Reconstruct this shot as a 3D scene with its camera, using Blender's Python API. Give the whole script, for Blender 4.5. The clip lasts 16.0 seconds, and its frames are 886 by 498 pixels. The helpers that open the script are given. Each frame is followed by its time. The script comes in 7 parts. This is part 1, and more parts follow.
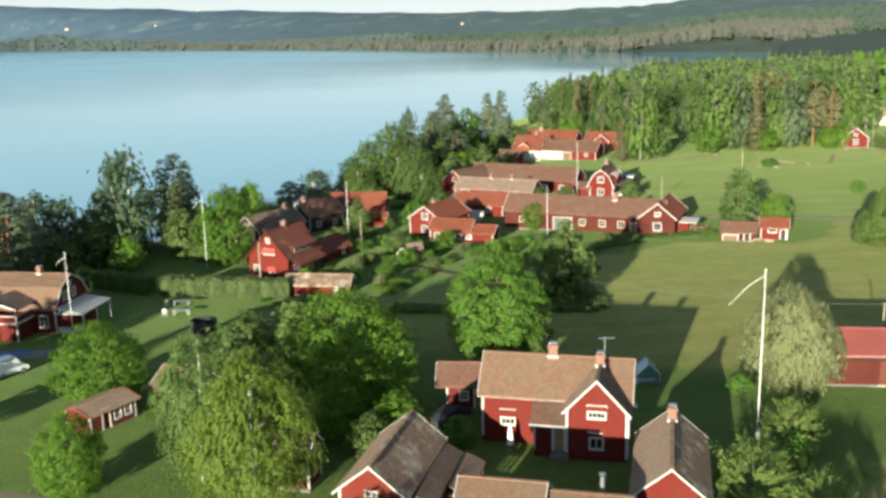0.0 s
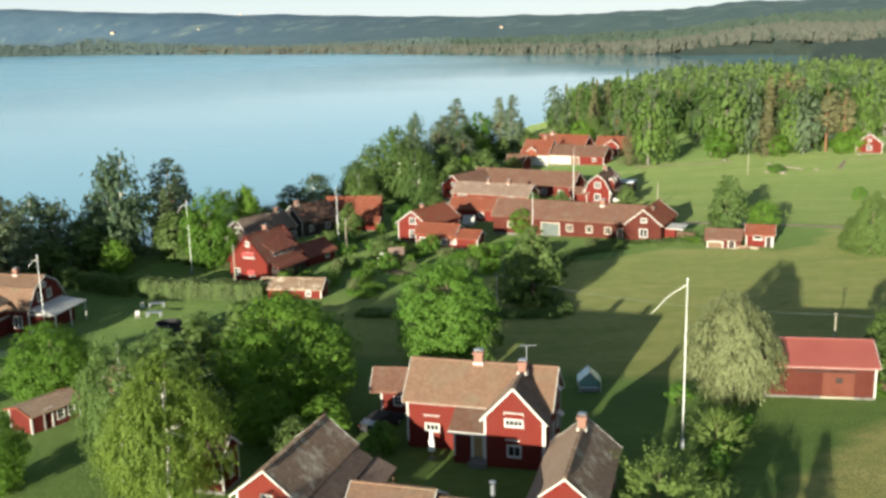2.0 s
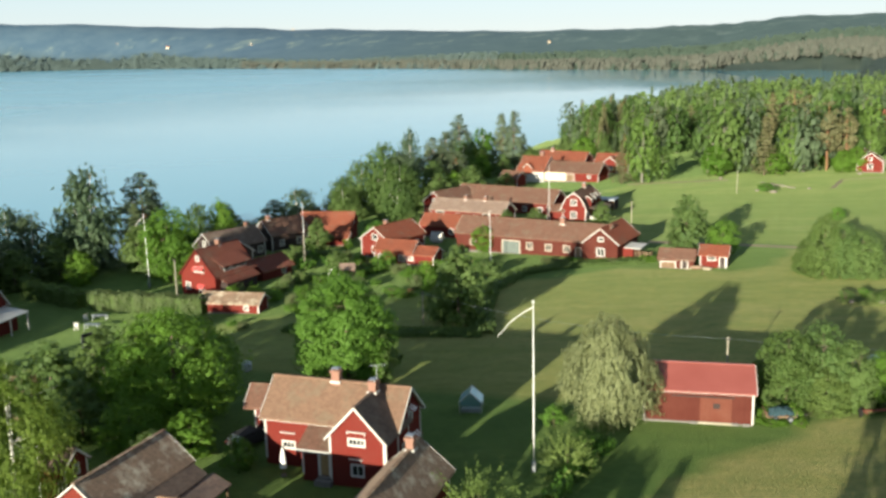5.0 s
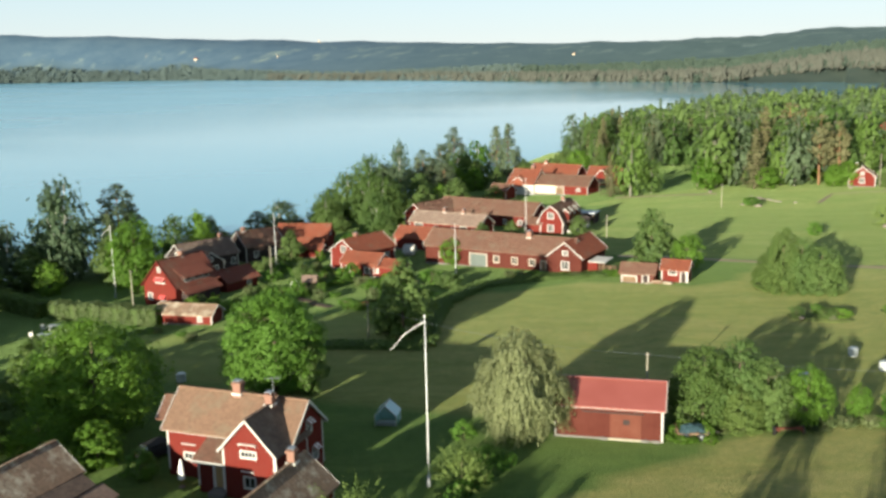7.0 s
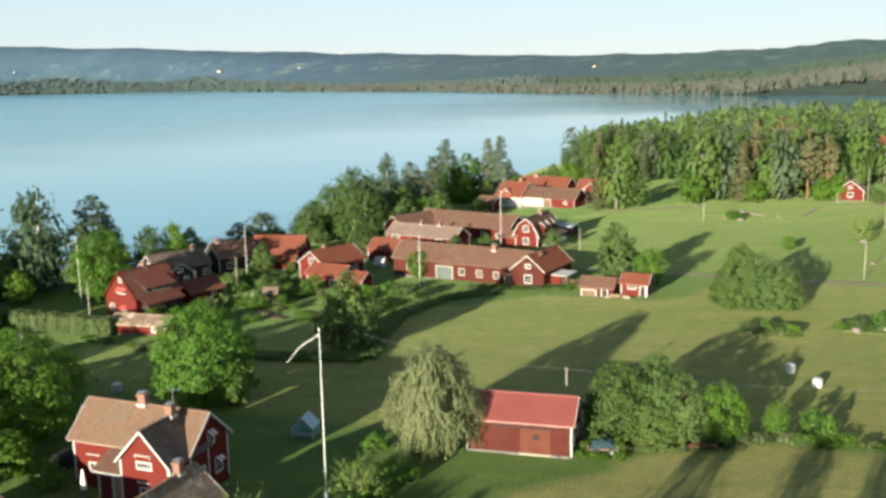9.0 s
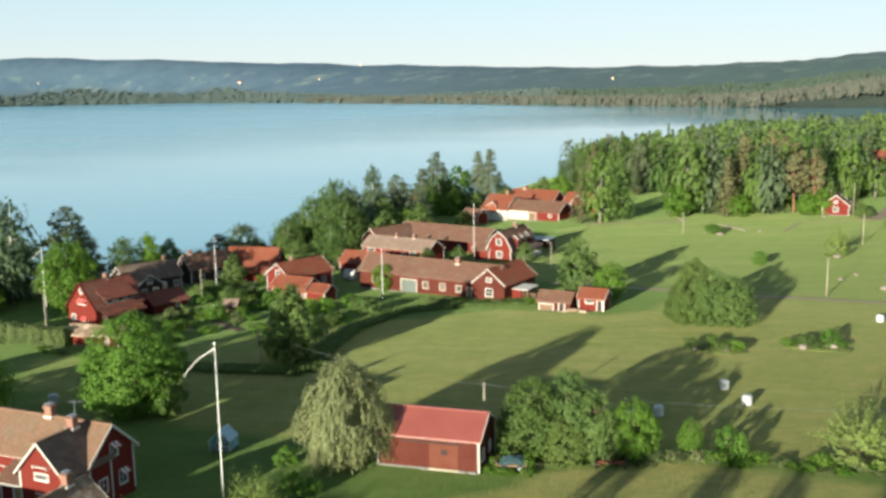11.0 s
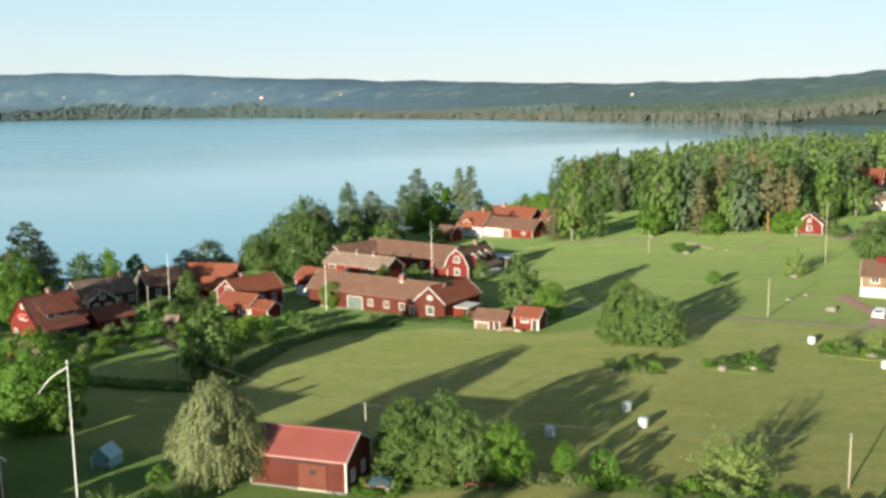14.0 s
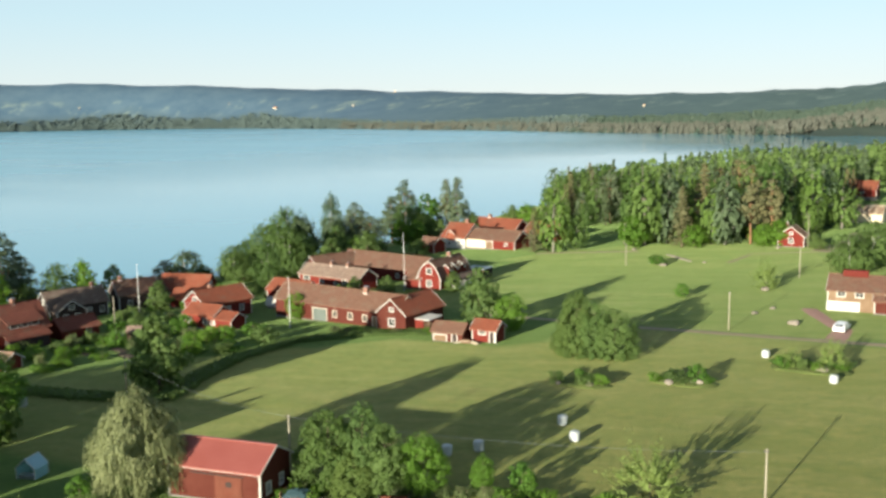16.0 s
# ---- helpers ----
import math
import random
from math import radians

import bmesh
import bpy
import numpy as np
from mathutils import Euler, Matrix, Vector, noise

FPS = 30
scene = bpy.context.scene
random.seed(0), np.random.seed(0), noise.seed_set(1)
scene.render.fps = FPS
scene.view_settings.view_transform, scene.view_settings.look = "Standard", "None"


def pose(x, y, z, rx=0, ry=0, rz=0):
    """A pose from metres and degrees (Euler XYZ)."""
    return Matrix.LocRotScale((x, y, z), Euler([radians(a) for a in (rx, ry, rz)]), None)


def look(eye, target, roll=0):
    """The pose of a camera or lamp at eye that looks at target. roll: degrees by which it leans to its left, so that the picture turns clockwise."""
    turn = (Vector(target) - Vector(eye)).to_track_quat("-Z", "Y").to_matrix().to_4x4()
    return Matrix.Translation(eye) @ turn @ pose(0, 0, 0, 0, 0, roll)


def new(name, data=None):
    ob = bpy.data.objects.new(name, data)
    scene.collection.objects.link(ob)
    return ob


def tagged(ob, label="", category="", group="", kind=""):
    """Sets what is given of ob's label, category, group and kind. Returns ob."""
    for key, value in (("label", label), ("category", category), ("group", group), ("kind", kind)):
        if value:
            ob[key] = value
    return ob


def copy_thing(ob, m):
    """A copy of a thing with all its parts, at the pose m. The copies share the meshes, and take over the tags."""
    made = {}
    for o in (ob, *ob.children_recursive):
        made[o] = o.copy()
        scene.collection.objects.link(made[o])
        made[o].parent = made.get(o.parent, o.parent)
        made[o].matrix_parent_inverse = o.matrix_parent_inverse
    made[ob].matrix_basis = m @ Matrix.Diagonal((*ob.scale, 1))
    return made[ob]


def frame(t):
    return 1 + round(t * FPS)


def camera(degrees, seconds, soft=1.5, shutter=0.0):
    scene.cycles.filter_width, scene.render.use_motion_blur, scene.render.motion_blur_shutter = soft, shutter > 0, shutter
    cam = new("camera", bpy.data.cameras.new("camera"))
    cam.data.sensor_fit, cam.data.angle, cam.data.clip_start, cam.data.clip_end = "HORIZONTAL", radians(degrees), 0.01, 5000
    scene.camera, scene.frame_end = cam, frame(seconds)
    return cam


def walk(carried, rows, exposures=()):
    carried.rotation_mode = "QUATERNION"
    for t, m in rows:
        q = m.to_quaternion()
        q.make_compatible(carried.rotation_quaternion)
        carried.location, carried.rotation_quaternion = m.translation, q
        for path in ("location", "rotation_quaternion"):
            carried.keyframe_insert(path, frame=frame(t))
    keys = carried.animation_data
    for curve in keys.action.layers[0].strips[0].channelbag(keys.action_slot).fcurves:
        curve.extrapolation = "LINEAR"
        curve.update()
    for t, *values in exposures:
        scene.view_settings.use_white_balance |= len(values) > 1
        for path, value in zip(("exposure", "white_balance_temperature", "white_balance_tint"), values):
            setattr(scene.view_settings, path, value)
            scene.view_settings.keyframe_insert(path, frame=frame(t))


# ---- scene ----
cam = camera(49.4, 16.0, soft=3.05)
METRES, EYE, TILT, LEAN, TURN = 80.0, 29.04, -1.8, 0.0, 13.5
ROWS = [
    (0.0, 0.0, 0.0, 0.0, -0.25, -10.96, 1.31),
    (0.5, 0.0286, -0.0009, 0.0004, 0.43, -10.96, 1.35),
    (1.0, 0.0569, -0.0015, 0.0011, 1.05, -10.95, 1.32),
    (1.5, 0.0896, -0.0013, 0.001, 1.68, -10.84, 1.35),
    (2.0, 0.1209, -0.0015, 0.0013, 2.2, -10.71, 1.32),
    (2.5, 0.1556, -0.0009, 0.0015, 2.8, -10.56, 1.3),
    (3.0, 0.1884, -0.0002, 0.002, 3.34, -10.42, 1.3),
    (3.5, 0.224, 0.0012, 0.0028, 3.88, -10.29, 1.27),
    (6.0, 0.3926, 0.0121, 0.0045, 6.16, -9.46, 1.14),
    (6.5, 0.4273, 0.0151, 0.0047, 6.57, -9.28, 1.12),
    (7.0, 0.4587, 0.0184, 0.0049, 6.94, -9.11, 1.08),
    (7.5, 0.4922, 0.0218, 0.0049, 7.33, -8.93, 1.07),
    (8.0, 0.5228, 0.025, 0.0052, 7.68, -8.77, 1.03),
    (8.5, 0.5556, 0.0287, 0.0054, 8.02, -8.58, 1.01),
    (9.0, 0.5857, 0.0325, 0.0055, 8.33, -8.4, 0.95),
    (11.5, 0.7404, 0.053, 0.0095, 9.83, -7.56, 0.77),
    (12.0, 0.7684, 0.0579, 0.0101, 10.03, -7.41, 0.74),
    (12.5, 0.7986, 0.0629, 0.0105, 10.27, -7.24, 0.71),
    (13.0, 0.8261, 0.0675, 0.0112, 10.52, -7.08, 0.69),
    (13.5, 0.8558, 0.0732, 0.0114, 10.79, -6.92, 0.67),
    (14.0, 0.8828, 0.0784, 0.0125, 11.0, -6.8, 0.63),
    (14.5, 0.9123, 0.0837, 0.0133, 11.22, -6.64, 0.61),
    (15.0, 0.9387, 0.0887, 0.0139, 11.43, -6.48, 0.59),
    (15.5, 0.967, 0.094, 0.0144, 11.64, -6.31, 0.58),
    (16.0, 0.9928, 0.0989, 0.0149, 11.86, -6.17, 0.54),
]
walk(cam, [(t, pose(0, 0, EYE, TILT, LEAN, TURN) @ pose(METRES * x, METRES * y, METRES * z, 90 + pitch, roll, yaw)) for t, x, y, z, yaw, pitch, roll in ROWS])
LAKE = -10.5
# ---- world, sun ----
SUN_ELEV, SUN_AZ = 10.0, 81.5          # height of the sun; way in which shadows fall, from +x
world = bpy.data.worlds.new("sky")
scene.world = world
world.use_nodes = True
wn = world.node_tree.nodes
sky = wn.new("ShaderNodeTexSky")
sky.sky_type = 'NISHITA'
sky.sun_disc = False
sky.sun_elevation = radians(SUN_ELEV)
sky.sun_rotation = radians(90 - (SUN_AZ + 180))
sky.air_density, sky.dust_density, sky.ozone_density = 0.78, 0.0, 3.6
wn["Background"].inputs["Strength"].default_value = 0.060
pale = wn.new("ShaderNodeHueSaturation")          # thin high cloud: a paler, more even sky
pale.inputs["Saturation"].default_value = 0.63
world.node_tree.links.new(sky.outputs[0], pale.inputs["Color"])
veil = wn.new("ShaderNodeMix")                    # summer haze: densest over the horizon, thin overhead
veil.data_type = 'RGBA'
up = wn.new("ShaderNodeSeparateXYZ")
world.node_tree.links.new(wn.new("ShaderNodeTexCoord").outputs["Generated"], up.inputs[0])
thick, tint = wn.new("ShaderNodeValToRGB"), wn.new("ShaderNodeValToRGB")
for ramp, stops in ((thick, ((0.0, (0.80, 0.80, 0.80)), (0.22, (0.62, 0.62, 0.62)), (0.55, (0.18, 0.18, 0.18)), (1.0, (0.05, 0.05, 0.05)))),
                    (tint, ((0.0, (0.93, 0.95, 0.91)), (0.045, (0.83, 0.95, 0.94)), (0.10, (0.70, 0.94, 0.98)), (0.4, (0.55, 0.78, 0.90))))):
    while len(ramp.color_ramp.elements) < len(stops):
        ramp.color_ramp.elements.new(0.5)
    for el, (place, c) in zip(ramp.color_ramp.elements, stops):
        el.position, el.color = place, (*c, 1)
    world.node_tree.links.new(up.outputs["Z"], ramp.inputs[0])
haze = wn.new("ShaderNodeVectorMath")
haze.operation = 'SCALE'
haze.inputs["Scale"].default_value = 6.1
world.node_tree.links.new(tint.outputs[0], haze.inputs[0])
world.node_tree.links.new(thick.outputs[0], veil.inputs[0])
world.node_tree.links.new(haze.outputs[0], veil.inputs[7])
world.node_tree.links.new(pale.outputs[0], veil.inputs[6])
world.node_tree.links.new(veil.outputs[2], wn["Background"].inputs[0])
sun = new("sun", bpy.data.lights.new("sun", "SUN"))
sun.data.energy, sun.data.angle, sun.data.color = 4.6, radians(0.6), (1.0, 0.94, 0.76)
_a, _e = radians(SUN_AZ), radians(SUN_ELEV)
sun.matrix_world = look((0, 0, 60), (math.cos(_a) * math.cos(_e), math.sin(_a) * math.cos(_e), 60 - math.sin(_e)))
scene.view_settings.exposure = 1.42

# ---- materials ----


class Mat:
    """A node material with short calls for its nodes."""

    def __init__(self, name, rough=0.8, metal=0.0, spec=0.3):
        self.m = bpy.data.materials.new(name)
        self.m.use_nodes = True
        self.t = self.m.node_tree
        self.p = self.t.nodes["Principled BSDF"]
        self.p.inputs["Roughness"].default_value = rough
        self.p.inputs["Metallic"].default_value = metal
        self.p.inputs["Specular IOR Level"].default_value = spec
        self.co = None

    def n(self, kind, **kw):
        node = self.t.nodes.new("ShaderNode" + kind)
        for k, v in kw.items():
            if k in node.inputs:
                node.inputs[k].default_value = v
        return node

    def link(self, a, b):
        self.t.links.new(a, b)

    def coord(self, scale=(1, 1, 1), world=False, turn=0.0):
        g = self.n("NewGeometry").outputs["Position"] if world else self.n("TexCoord").outputs["Object"]
        if turn:
            tm = self.n("Mapping")
            tm.inputs["Rotation"].default_value = (0, 0, radians(turn))
            self.link(g, tm.inputs["Vector"])
            g = tm.outputs[0]
        mp = self.n("Mapping")
        mp.inputs["Scale"].default_value = scale
        self.link(g, mp.inputs["Vector"])
        return mp.outputs[0]

    def noise(self, scale, detail=4.0, stretch=(1, 1, 1), rough=0.6, world=False, turn=0.0, warp=0.0):
        t = self.n("TexNoise", Scale=scale, Detail=detail, Roughness=rough, Distortion=warp)
        self.link(self.coord(stretch, world, turn), t.inputs["Vector"])
        return t.outputs["Fac"]

    def ramp(self, fac, stops):
        r = self.n("ValToRGB")
        el = r.color_ramp.elements
        while len(el) < len(stops):
            el.new(0.5)
        for e, (at, c) in zip(el, stops):
            e.position, e.color = at, (*c, 1)
        self.link(fac, r.inputs[0])
        return r.outputs[0]

    def mix(self, fac, a, b, mode='MIX'):
        x = self.n("Mix")
        x.data_type, x.blend_type = 'RGBA', mode
        for slot, v in ((0, fac), (6, a), (7, b)):
            if isinstance(v, (int, float)):
                x.inputs[slot].default_value = v
            elif isinstance(v, tuple):
                x.inputs[slot].default_value = (*v, 1)
            else:
                self.link(v, x.inputs[slot])
        return x.outputs[2]

    def math(self, op, a, b=0.0):
        x = self.n("Math")
        x.operation = op
        for i, v in enumerate((a, b)):
            if isinstance(v, (int, float)):
                x.inputs[i].default_value = v
            else:
                self.link(v, x.inputs[i])
        return x.outputs[0]

    def color(self, c):
        if isinstance(c, tuple):
            self.p.inputs["Base Color"].default_value = (*c, 1)
        else:
            self.link(c, self.p.inputs["Base Color"])
        return self

    def bump(self, h, strength=0.4, dist=0.02):
        b = self.n("Bump", Strength=strength, Distance=dist)
        self.link(h, b.inputs["Height"])
        self.link(b.outputs[0], self.p.inputs["Normal"])
        return self

    def rough(self, sock):
        self.link(sock, self.p.inputs["Roughness"])
        return self


def wood_paint(name, c, worn, board=0.16, axis='X', rough=0.85):
    """Painted upright boards with faded patches and grain."""
    m = Mat(name, rough, spec=0.1)
    big = m.noise(0.5, 5)
    grain = m.noise(9, 3, (1, 1, 0.08))
    col = m.ramp(big, [(0.3, c), (0.75, worn)])
    col = m.mix(m.math('MULTIPLY', grain, 0.55), col, tuple(v * 0.6 for v in c))
    m.color(col)
    w = m.n("TexWave", Scale=1 / board / 2, Distortion=0.0)
    w.wave_type, w.bands_direction, w.wave_profile = 'BANDS', 'DIAGONAL', 'SAW'
    m.link(m.coord((1, 1, 0)), w.inputs["Vector"])
    return m.bump(w.outputs["Fac"], 0.5, 0.02).m


def roof_tiles(name, a, b, moss=(0.16, 0.14, 0.10), mossy=0.5, tile=0.24):
    """Pantiles: rolls along the slope and courses across it, with lichen and single pale or dark tiles."""
    m = Mat(name, 0.9, spec=0.15)
    big, fine = m.noise(0.5, 8, rough=0.72), m.noise(3.0, 5)
    vor = m.n("TexVoronoi", Scale=1.0)
    m.link(m.coord((1 / tile, 1 / tile, 1.2 / tile)), vor.inputs["Vector"])
    sc = m.n("SeparateColor")
    m.link(vor.outputs["Color"], sc.inputs[0])
    col = m.mix(sc.outputs[0], a, b)
    col = m.mix(m.ramp(big, [(0.56 - 0.08 * mossy, (0, 0, 0)), (0.62, (mossy,) * 3)]), col, moss)
    col = m.mix(m.ramp(fine, [(0.45, (0, 0, 0)), (0.8, (0.5,) * 3)]), col, tuple(v * 0.55 for v in a))
    m.color(col)
    w = m.n("TexWave", Scale=1 / tile / 2, Distortion=0.3)
    w.bands_direction = 'X'
    m.link(m.coord(), w.inputs["Vector"])
    w2 = m.n("TexWave", Scale=1 / tile / 2, Distortion=0.2)
    w2.bands_direction = 'Y'
    m.link(m.coord(), w2.inputs["Vector"])
    return m.bump(m.math('ADD', w.outputs["Fac"], m.math('ADD', w2.outputs["Fac"], m.math('MULTIPLY', fine, 0.5))), 1.0, 0.05).m


def plain(name, a, b, scale=2.0, rough=0.8, metal=0.0, bump=0.3, dist=0.01, spec=0.3):
    m = Mat(name, rough, metal, spec)
    m.color(m.ramp(m.mix(0.5, m.noise(scale, 6), m.noise(scale * 9, 3)), [(0.35, a), (0.65, b)]))
    return m.bump(m.noise(scale * 12, 4), bump, dist).m


def leaves(name, dark, light, glow, thin=0.48):
    """Foliage: every spray a little different, some light through it."""
    m = Mat(name, 0.6, spec=0.25)
    g, o = m.n("NewGeometry"), m.n("ObjectInfo")
    f = m.math('ADD', m.math('MULTIPLY', g.outputs["Random Per Island"], 0.42), m.math('MULTIPLY', o.outputs["Random"], 0.58))
    f = m.math('ADD', m.math('MULTIPLY', f, 0.7), m.math('MULTIPLY', m.noise(0.5, 3), 0.35))
    col = m.ramp(f, [(0.2, dark), (0.75, light)])
    m.color(col)
    tr = m.n("BsdfTranslucent")
    m.link(m.mix(0.6, col, glow), tr.inputs[0])
    ms = m.n("MixShader")
    ms.inputs[0].default_value = thin
    out = m.t.nodes["Material Output"]
    m.link(m.p.outputs[0], ms.inputs[1])
    m.link(tr.outputs[0], ms.inputs[2])
    m.link(ms.outputs[0], out.inputs[0])
    return m.m


RED = wood_paint("red_paint", (0.150, 0.021, 0.015), (0.142, 0.031, 0.023))
RED_FADED = wood_paint("faded_red_paint", (0.150, 0.025, 0.017), (0.160, 0.040, 0.028))
RED_OLD = wood_paint("worn_red_paint", (0.080, 0.020, 0.014), (0.110, 0.034, 0.024))
RED_DARK = wood_paint("dark_red_paint", (0.11, 0.019, 0.015), (0.14, 0.030, 0.022))
BLACK_WOOD = wood_paint("tarred_wood", (0.035, 0.026, 0.024), (0.07, 0.05, 0.045))
BROWN_WOOD = wood_paint("bare_brown_wood", (0.16, 0.10, 0.06), (0.26, 0.18, 0.12))
WHITE = plain("white_paint", (0.46, 0.44, 0.40), (0.57, 0.55, 0.51), 1.5, 0.55)
PLASTER = plain("white_plaster", (0.44, 0.42, 0.38), (0.52, 0.51, 0.47), 0.6, 0.9, bump=0.4)
PALE_BOARDS = plain("pale_boards", (0.27, 0.22, 0.16), (0.38, 0.32, 0.24), 2.0, 0.85)
BEIGE = plain("beige_paint", (0.40, 0.34, 0.27), (0.50, 0.43, 0.35), 1.5, 0.7)
CREAM = plain("cream_plaster", (0.60, 0.48, 0.34), (0.68, 0.57, 0.42), 0.6, 0.9)
TILE_ORANGE = roof_tiles("orange_tiles", (0.275, 0.084, 0.047), (0.205, 0.064, 0.039), mossy=0.35)
TILE_RED = roof_tiles("red_tiles", (0.22, 0.074, 0.050), (0.17, 0.060, 0.044), mossy=0.4)
TILE_BROWN = roof_tiles("weathered_tiles", (0.205, 0.108, 0.075), (0.155, 0.082, 0.058), (0.19, 0.14, 0.10), 0.7)
TILE_TAN = roof_tiles("tan_tiles", (0.250, 0.150, 0.100), (0.195, 0.118, 0.080), (0.205, 0.158, 0.108), 0.7)
TILE_GREY = roof_tiles("grey_tiles", (0.31, 0.205, 0.140), (0.22, 0.150, 0.105), (0.62, 0.54, 0.41), 0.85)
TILE_UMBER = roof_tiles("umber_tiles", (0.31, 0.215, 0.165), (0.22, 0.155, 0.125), (0.36, 0.28, 0.22), 0.6)
# weathered tiles with the sunlight on a slope put into the colour
TILE_SUNLIT = roof_tiles("sunlit_weathered_tiles", (0.36, 0.255, 0.185), (0.29, 0.20, 0.145), (0.35, 0.28, 0.21), 0.6)
TILE_DARK = roof_tiles("dark_tiles", (0.19, 0.135, 0.105), (0.135, 0.098, 0.08), (0.25, 0.20, 0.16), 0.6)
_m = Mat("red_sheet_metal", 0.45, spec=0.5)
_m.color(_m.ramp(_m.noise(0.3, 5, (1, 1, 1)), [(0.3, (0.220, 0.058, 0.046)), (0.7, (0.255, 0.074, 0.060))]))
_w = _m.n("TexWave", Scale=2.0, Distortion=0.0)
_w.bands_direction = 'X'
_m.link(_m.coord(), _w.inputs["Vector"])
SHEET_RED = _m.bump(_w.outputs["Fac"], 0.4, 0.03).m
BRICK = plain("chimney_brick", (0.19, 0.095, 0.068), (0.27, 0.15, 0.11), 6.0, 0.9, bump=0.6)
STONE = plain("plinth_stone", (0.122, 0.115, 0.101), (0.187, 0.173, 0.158), 2.5, 0.9, bump=0.6)
BOULDER = plain("field_stone", (0.16, 0.135, 0.11), (0.27, 0.23, 0.19), 1.2, 0.9, bump=0.7, dist=0.05)
GRAVEL = plain("gravel", (0.24, 0.19, 0.12), (0.33, 0.26, 0.17), 0.4, 0.95, bump=0.5, dist=0.02)
PAVING = plain("reddish_paving", (0.34, 0.19, 0.15), (0.42, 0.25, 0.20), 0.5, 0.9)
PATIO = plain("grey_paving", (0.12, 0.12, 0.11), (0.20, 0.20, 0.18), 0.5, 0.9)
SOIL = plain("garden_soil", (0.05, 0.035, 0.025), (0.10, 0.075, 0.05), 2.0, 0.95, bump=0.7, dist=0.05)
BALE = plain("bale_wrap", (0.38, 0.41, 0.41), (0.48, 0.50, 0.49), 1.5, 0.35, bump=0.5, dist=0.03, spec=0.5)
POLE_WHITE = plain("pole_paint", (0.78, 0.78, 0.75), (0.86, 0.85, 0.82), 1.0, 0.4)
POLE_WOOD = plain("grey_pole_wood", (0.26, 0.23, 0.17), (0.36, 0.32, 0.25), 1.5, 0.85)
METAL = plain("grey_metal", (0.28, 0.30, 0.32), (0.38, 0.40, 0.42), 2.0, 0.4, 0.7)
IRON = plain("dark_iron", (0.03, 0.03, 0.03), (0.06, 0.055, 0.05), 2.0, 0.5, 0.5)
CLOTH_RED = plain("red_cloth", (0.42, 0.050, 0.050), (0.50, 0.085, 0.075), 2.0, 0.9)
CLOTH_WHITE = plain("white_cloth", (0.74, 0.72, 0.68), (0.82, 0.80, 0.76), 2.0, 0.9)
NET_BLACK = plain("black_netting", (0.015, 0.015, 0.017), (0.03, 0.03, 0.03), 3.0, 0.8)
TARP = plain("blue_tarpaulin", (0.022, 0.050, 0.060), (0.055, 0.095, 0.105), 1.0, 0.5, bump=0.6, dist=0.05)
BLUE_GREY = plain("blue_grey_sheet_roof", (0.20, 0.26, 0.30), (0.28, 0.34, 0.38), 0.8, 0.5)
BLUE_SHEET = plain("blue_sheet", (0.05, 0.10, 0.28), (0.09, 0.16, 0.38), 1.5, 0.45)
DOOR_BROWN = wood_paint("door_boards", (0.125, 0.034, 0.022), (0.165, 0.066, 0.044))
OCHRE = plain("ochre_paint", (0.26, 0.17, 0.075), (0.34, 0.23, 0.11), 1.0, 0.6)
GATE = plain("grey_green_boards", (0.085, 0.105, 0.095), (0.13, 0.15, 0.135), 2.0, 0.7)
RUBBER = plain("rubber", (0.02, 0.02, 0.02), (0.035, 0.035, 0.035), 4.0, 0.8)
CAR_WHITE = plain("white_car_paint", (0.74, 0.75, 0.76), (0.80, 0.81, 0.82), 0.5, 0.25, bump=0.02, spec=0.6)
BARK = plain("bark", (0.09, 0.065, 0.045), (0.17, 0.13, 0.09), 4.0, 0.95, bump=0.8, dist=0.03)
BARK_PINE = plain("pine_bark", (0.20, 0.10, 0.05), (0.34, 0.18, 0.10), 3.0, 0.95, bump=0.8, dist=0.03)
BARK_GREY = plain("grey_bark", (0.12, 0.11, 0.09), (0.26, 0.24, 0.20), 3.0, 0.95, bump=0.5)
BARK_BIRCH = plain("birch_bark", (0.30, 0.28, 0.25), (0.72, 0.70, 0.65), 3.0, 0.8, bump=0.5)
LEAF_MAPLE = leaves("maple_leaves", (0.050, 0.122, 0.016), (0.102, 0.204, 0.028), (0.16, 0.30, 0.03), 0.38)
LEAF_WOOD = leaves("wood_leaves", (0.082, 0.148, 0.042), (0.150, 0.224, 0.066), (0.22, 0.33, 0.08), 0.50)
LEAF_WOOD_A = leaves("woodland_leaves", (0.096, 0.175, 0.043), (0.166, 0.255, 0.070), (0.26, 0.33, 0.09), 0.54)
LEAF_WOOD_B = leaves("deep_woodland_leaves", (0.074, 0.146, 0.037), (0.130, 0.213, 0.060), (0.20, 0.28, 0.07), 0.50)
LEAF_WOOD_C = leaves("fresh_woodland_leaves", (0.108, 0.204, 0.043), (0.188, 0.296, 0.072), (0.30, 0.38, 0.09), 0.56)
LEAF_BRIGHT = leaves("young_leaves", (0.078, 0.170, 0.022), (0.155, 0.275, 0.040), (0.27, 0.40, 0.04), 0.54)
LEAF_BIRCH = leaves("birch_leaves", (0.126, 0.196, 0.034), (0.244, 0.314, 0.066), (0.34, 0.43, 0.07), 0.50)
LEAF_WILLOW = leaves("willow_leaves", (0.172, 0.208, 0.092), (0.265, 0.290, 0.138), (0.25, 0.28, 0.12))
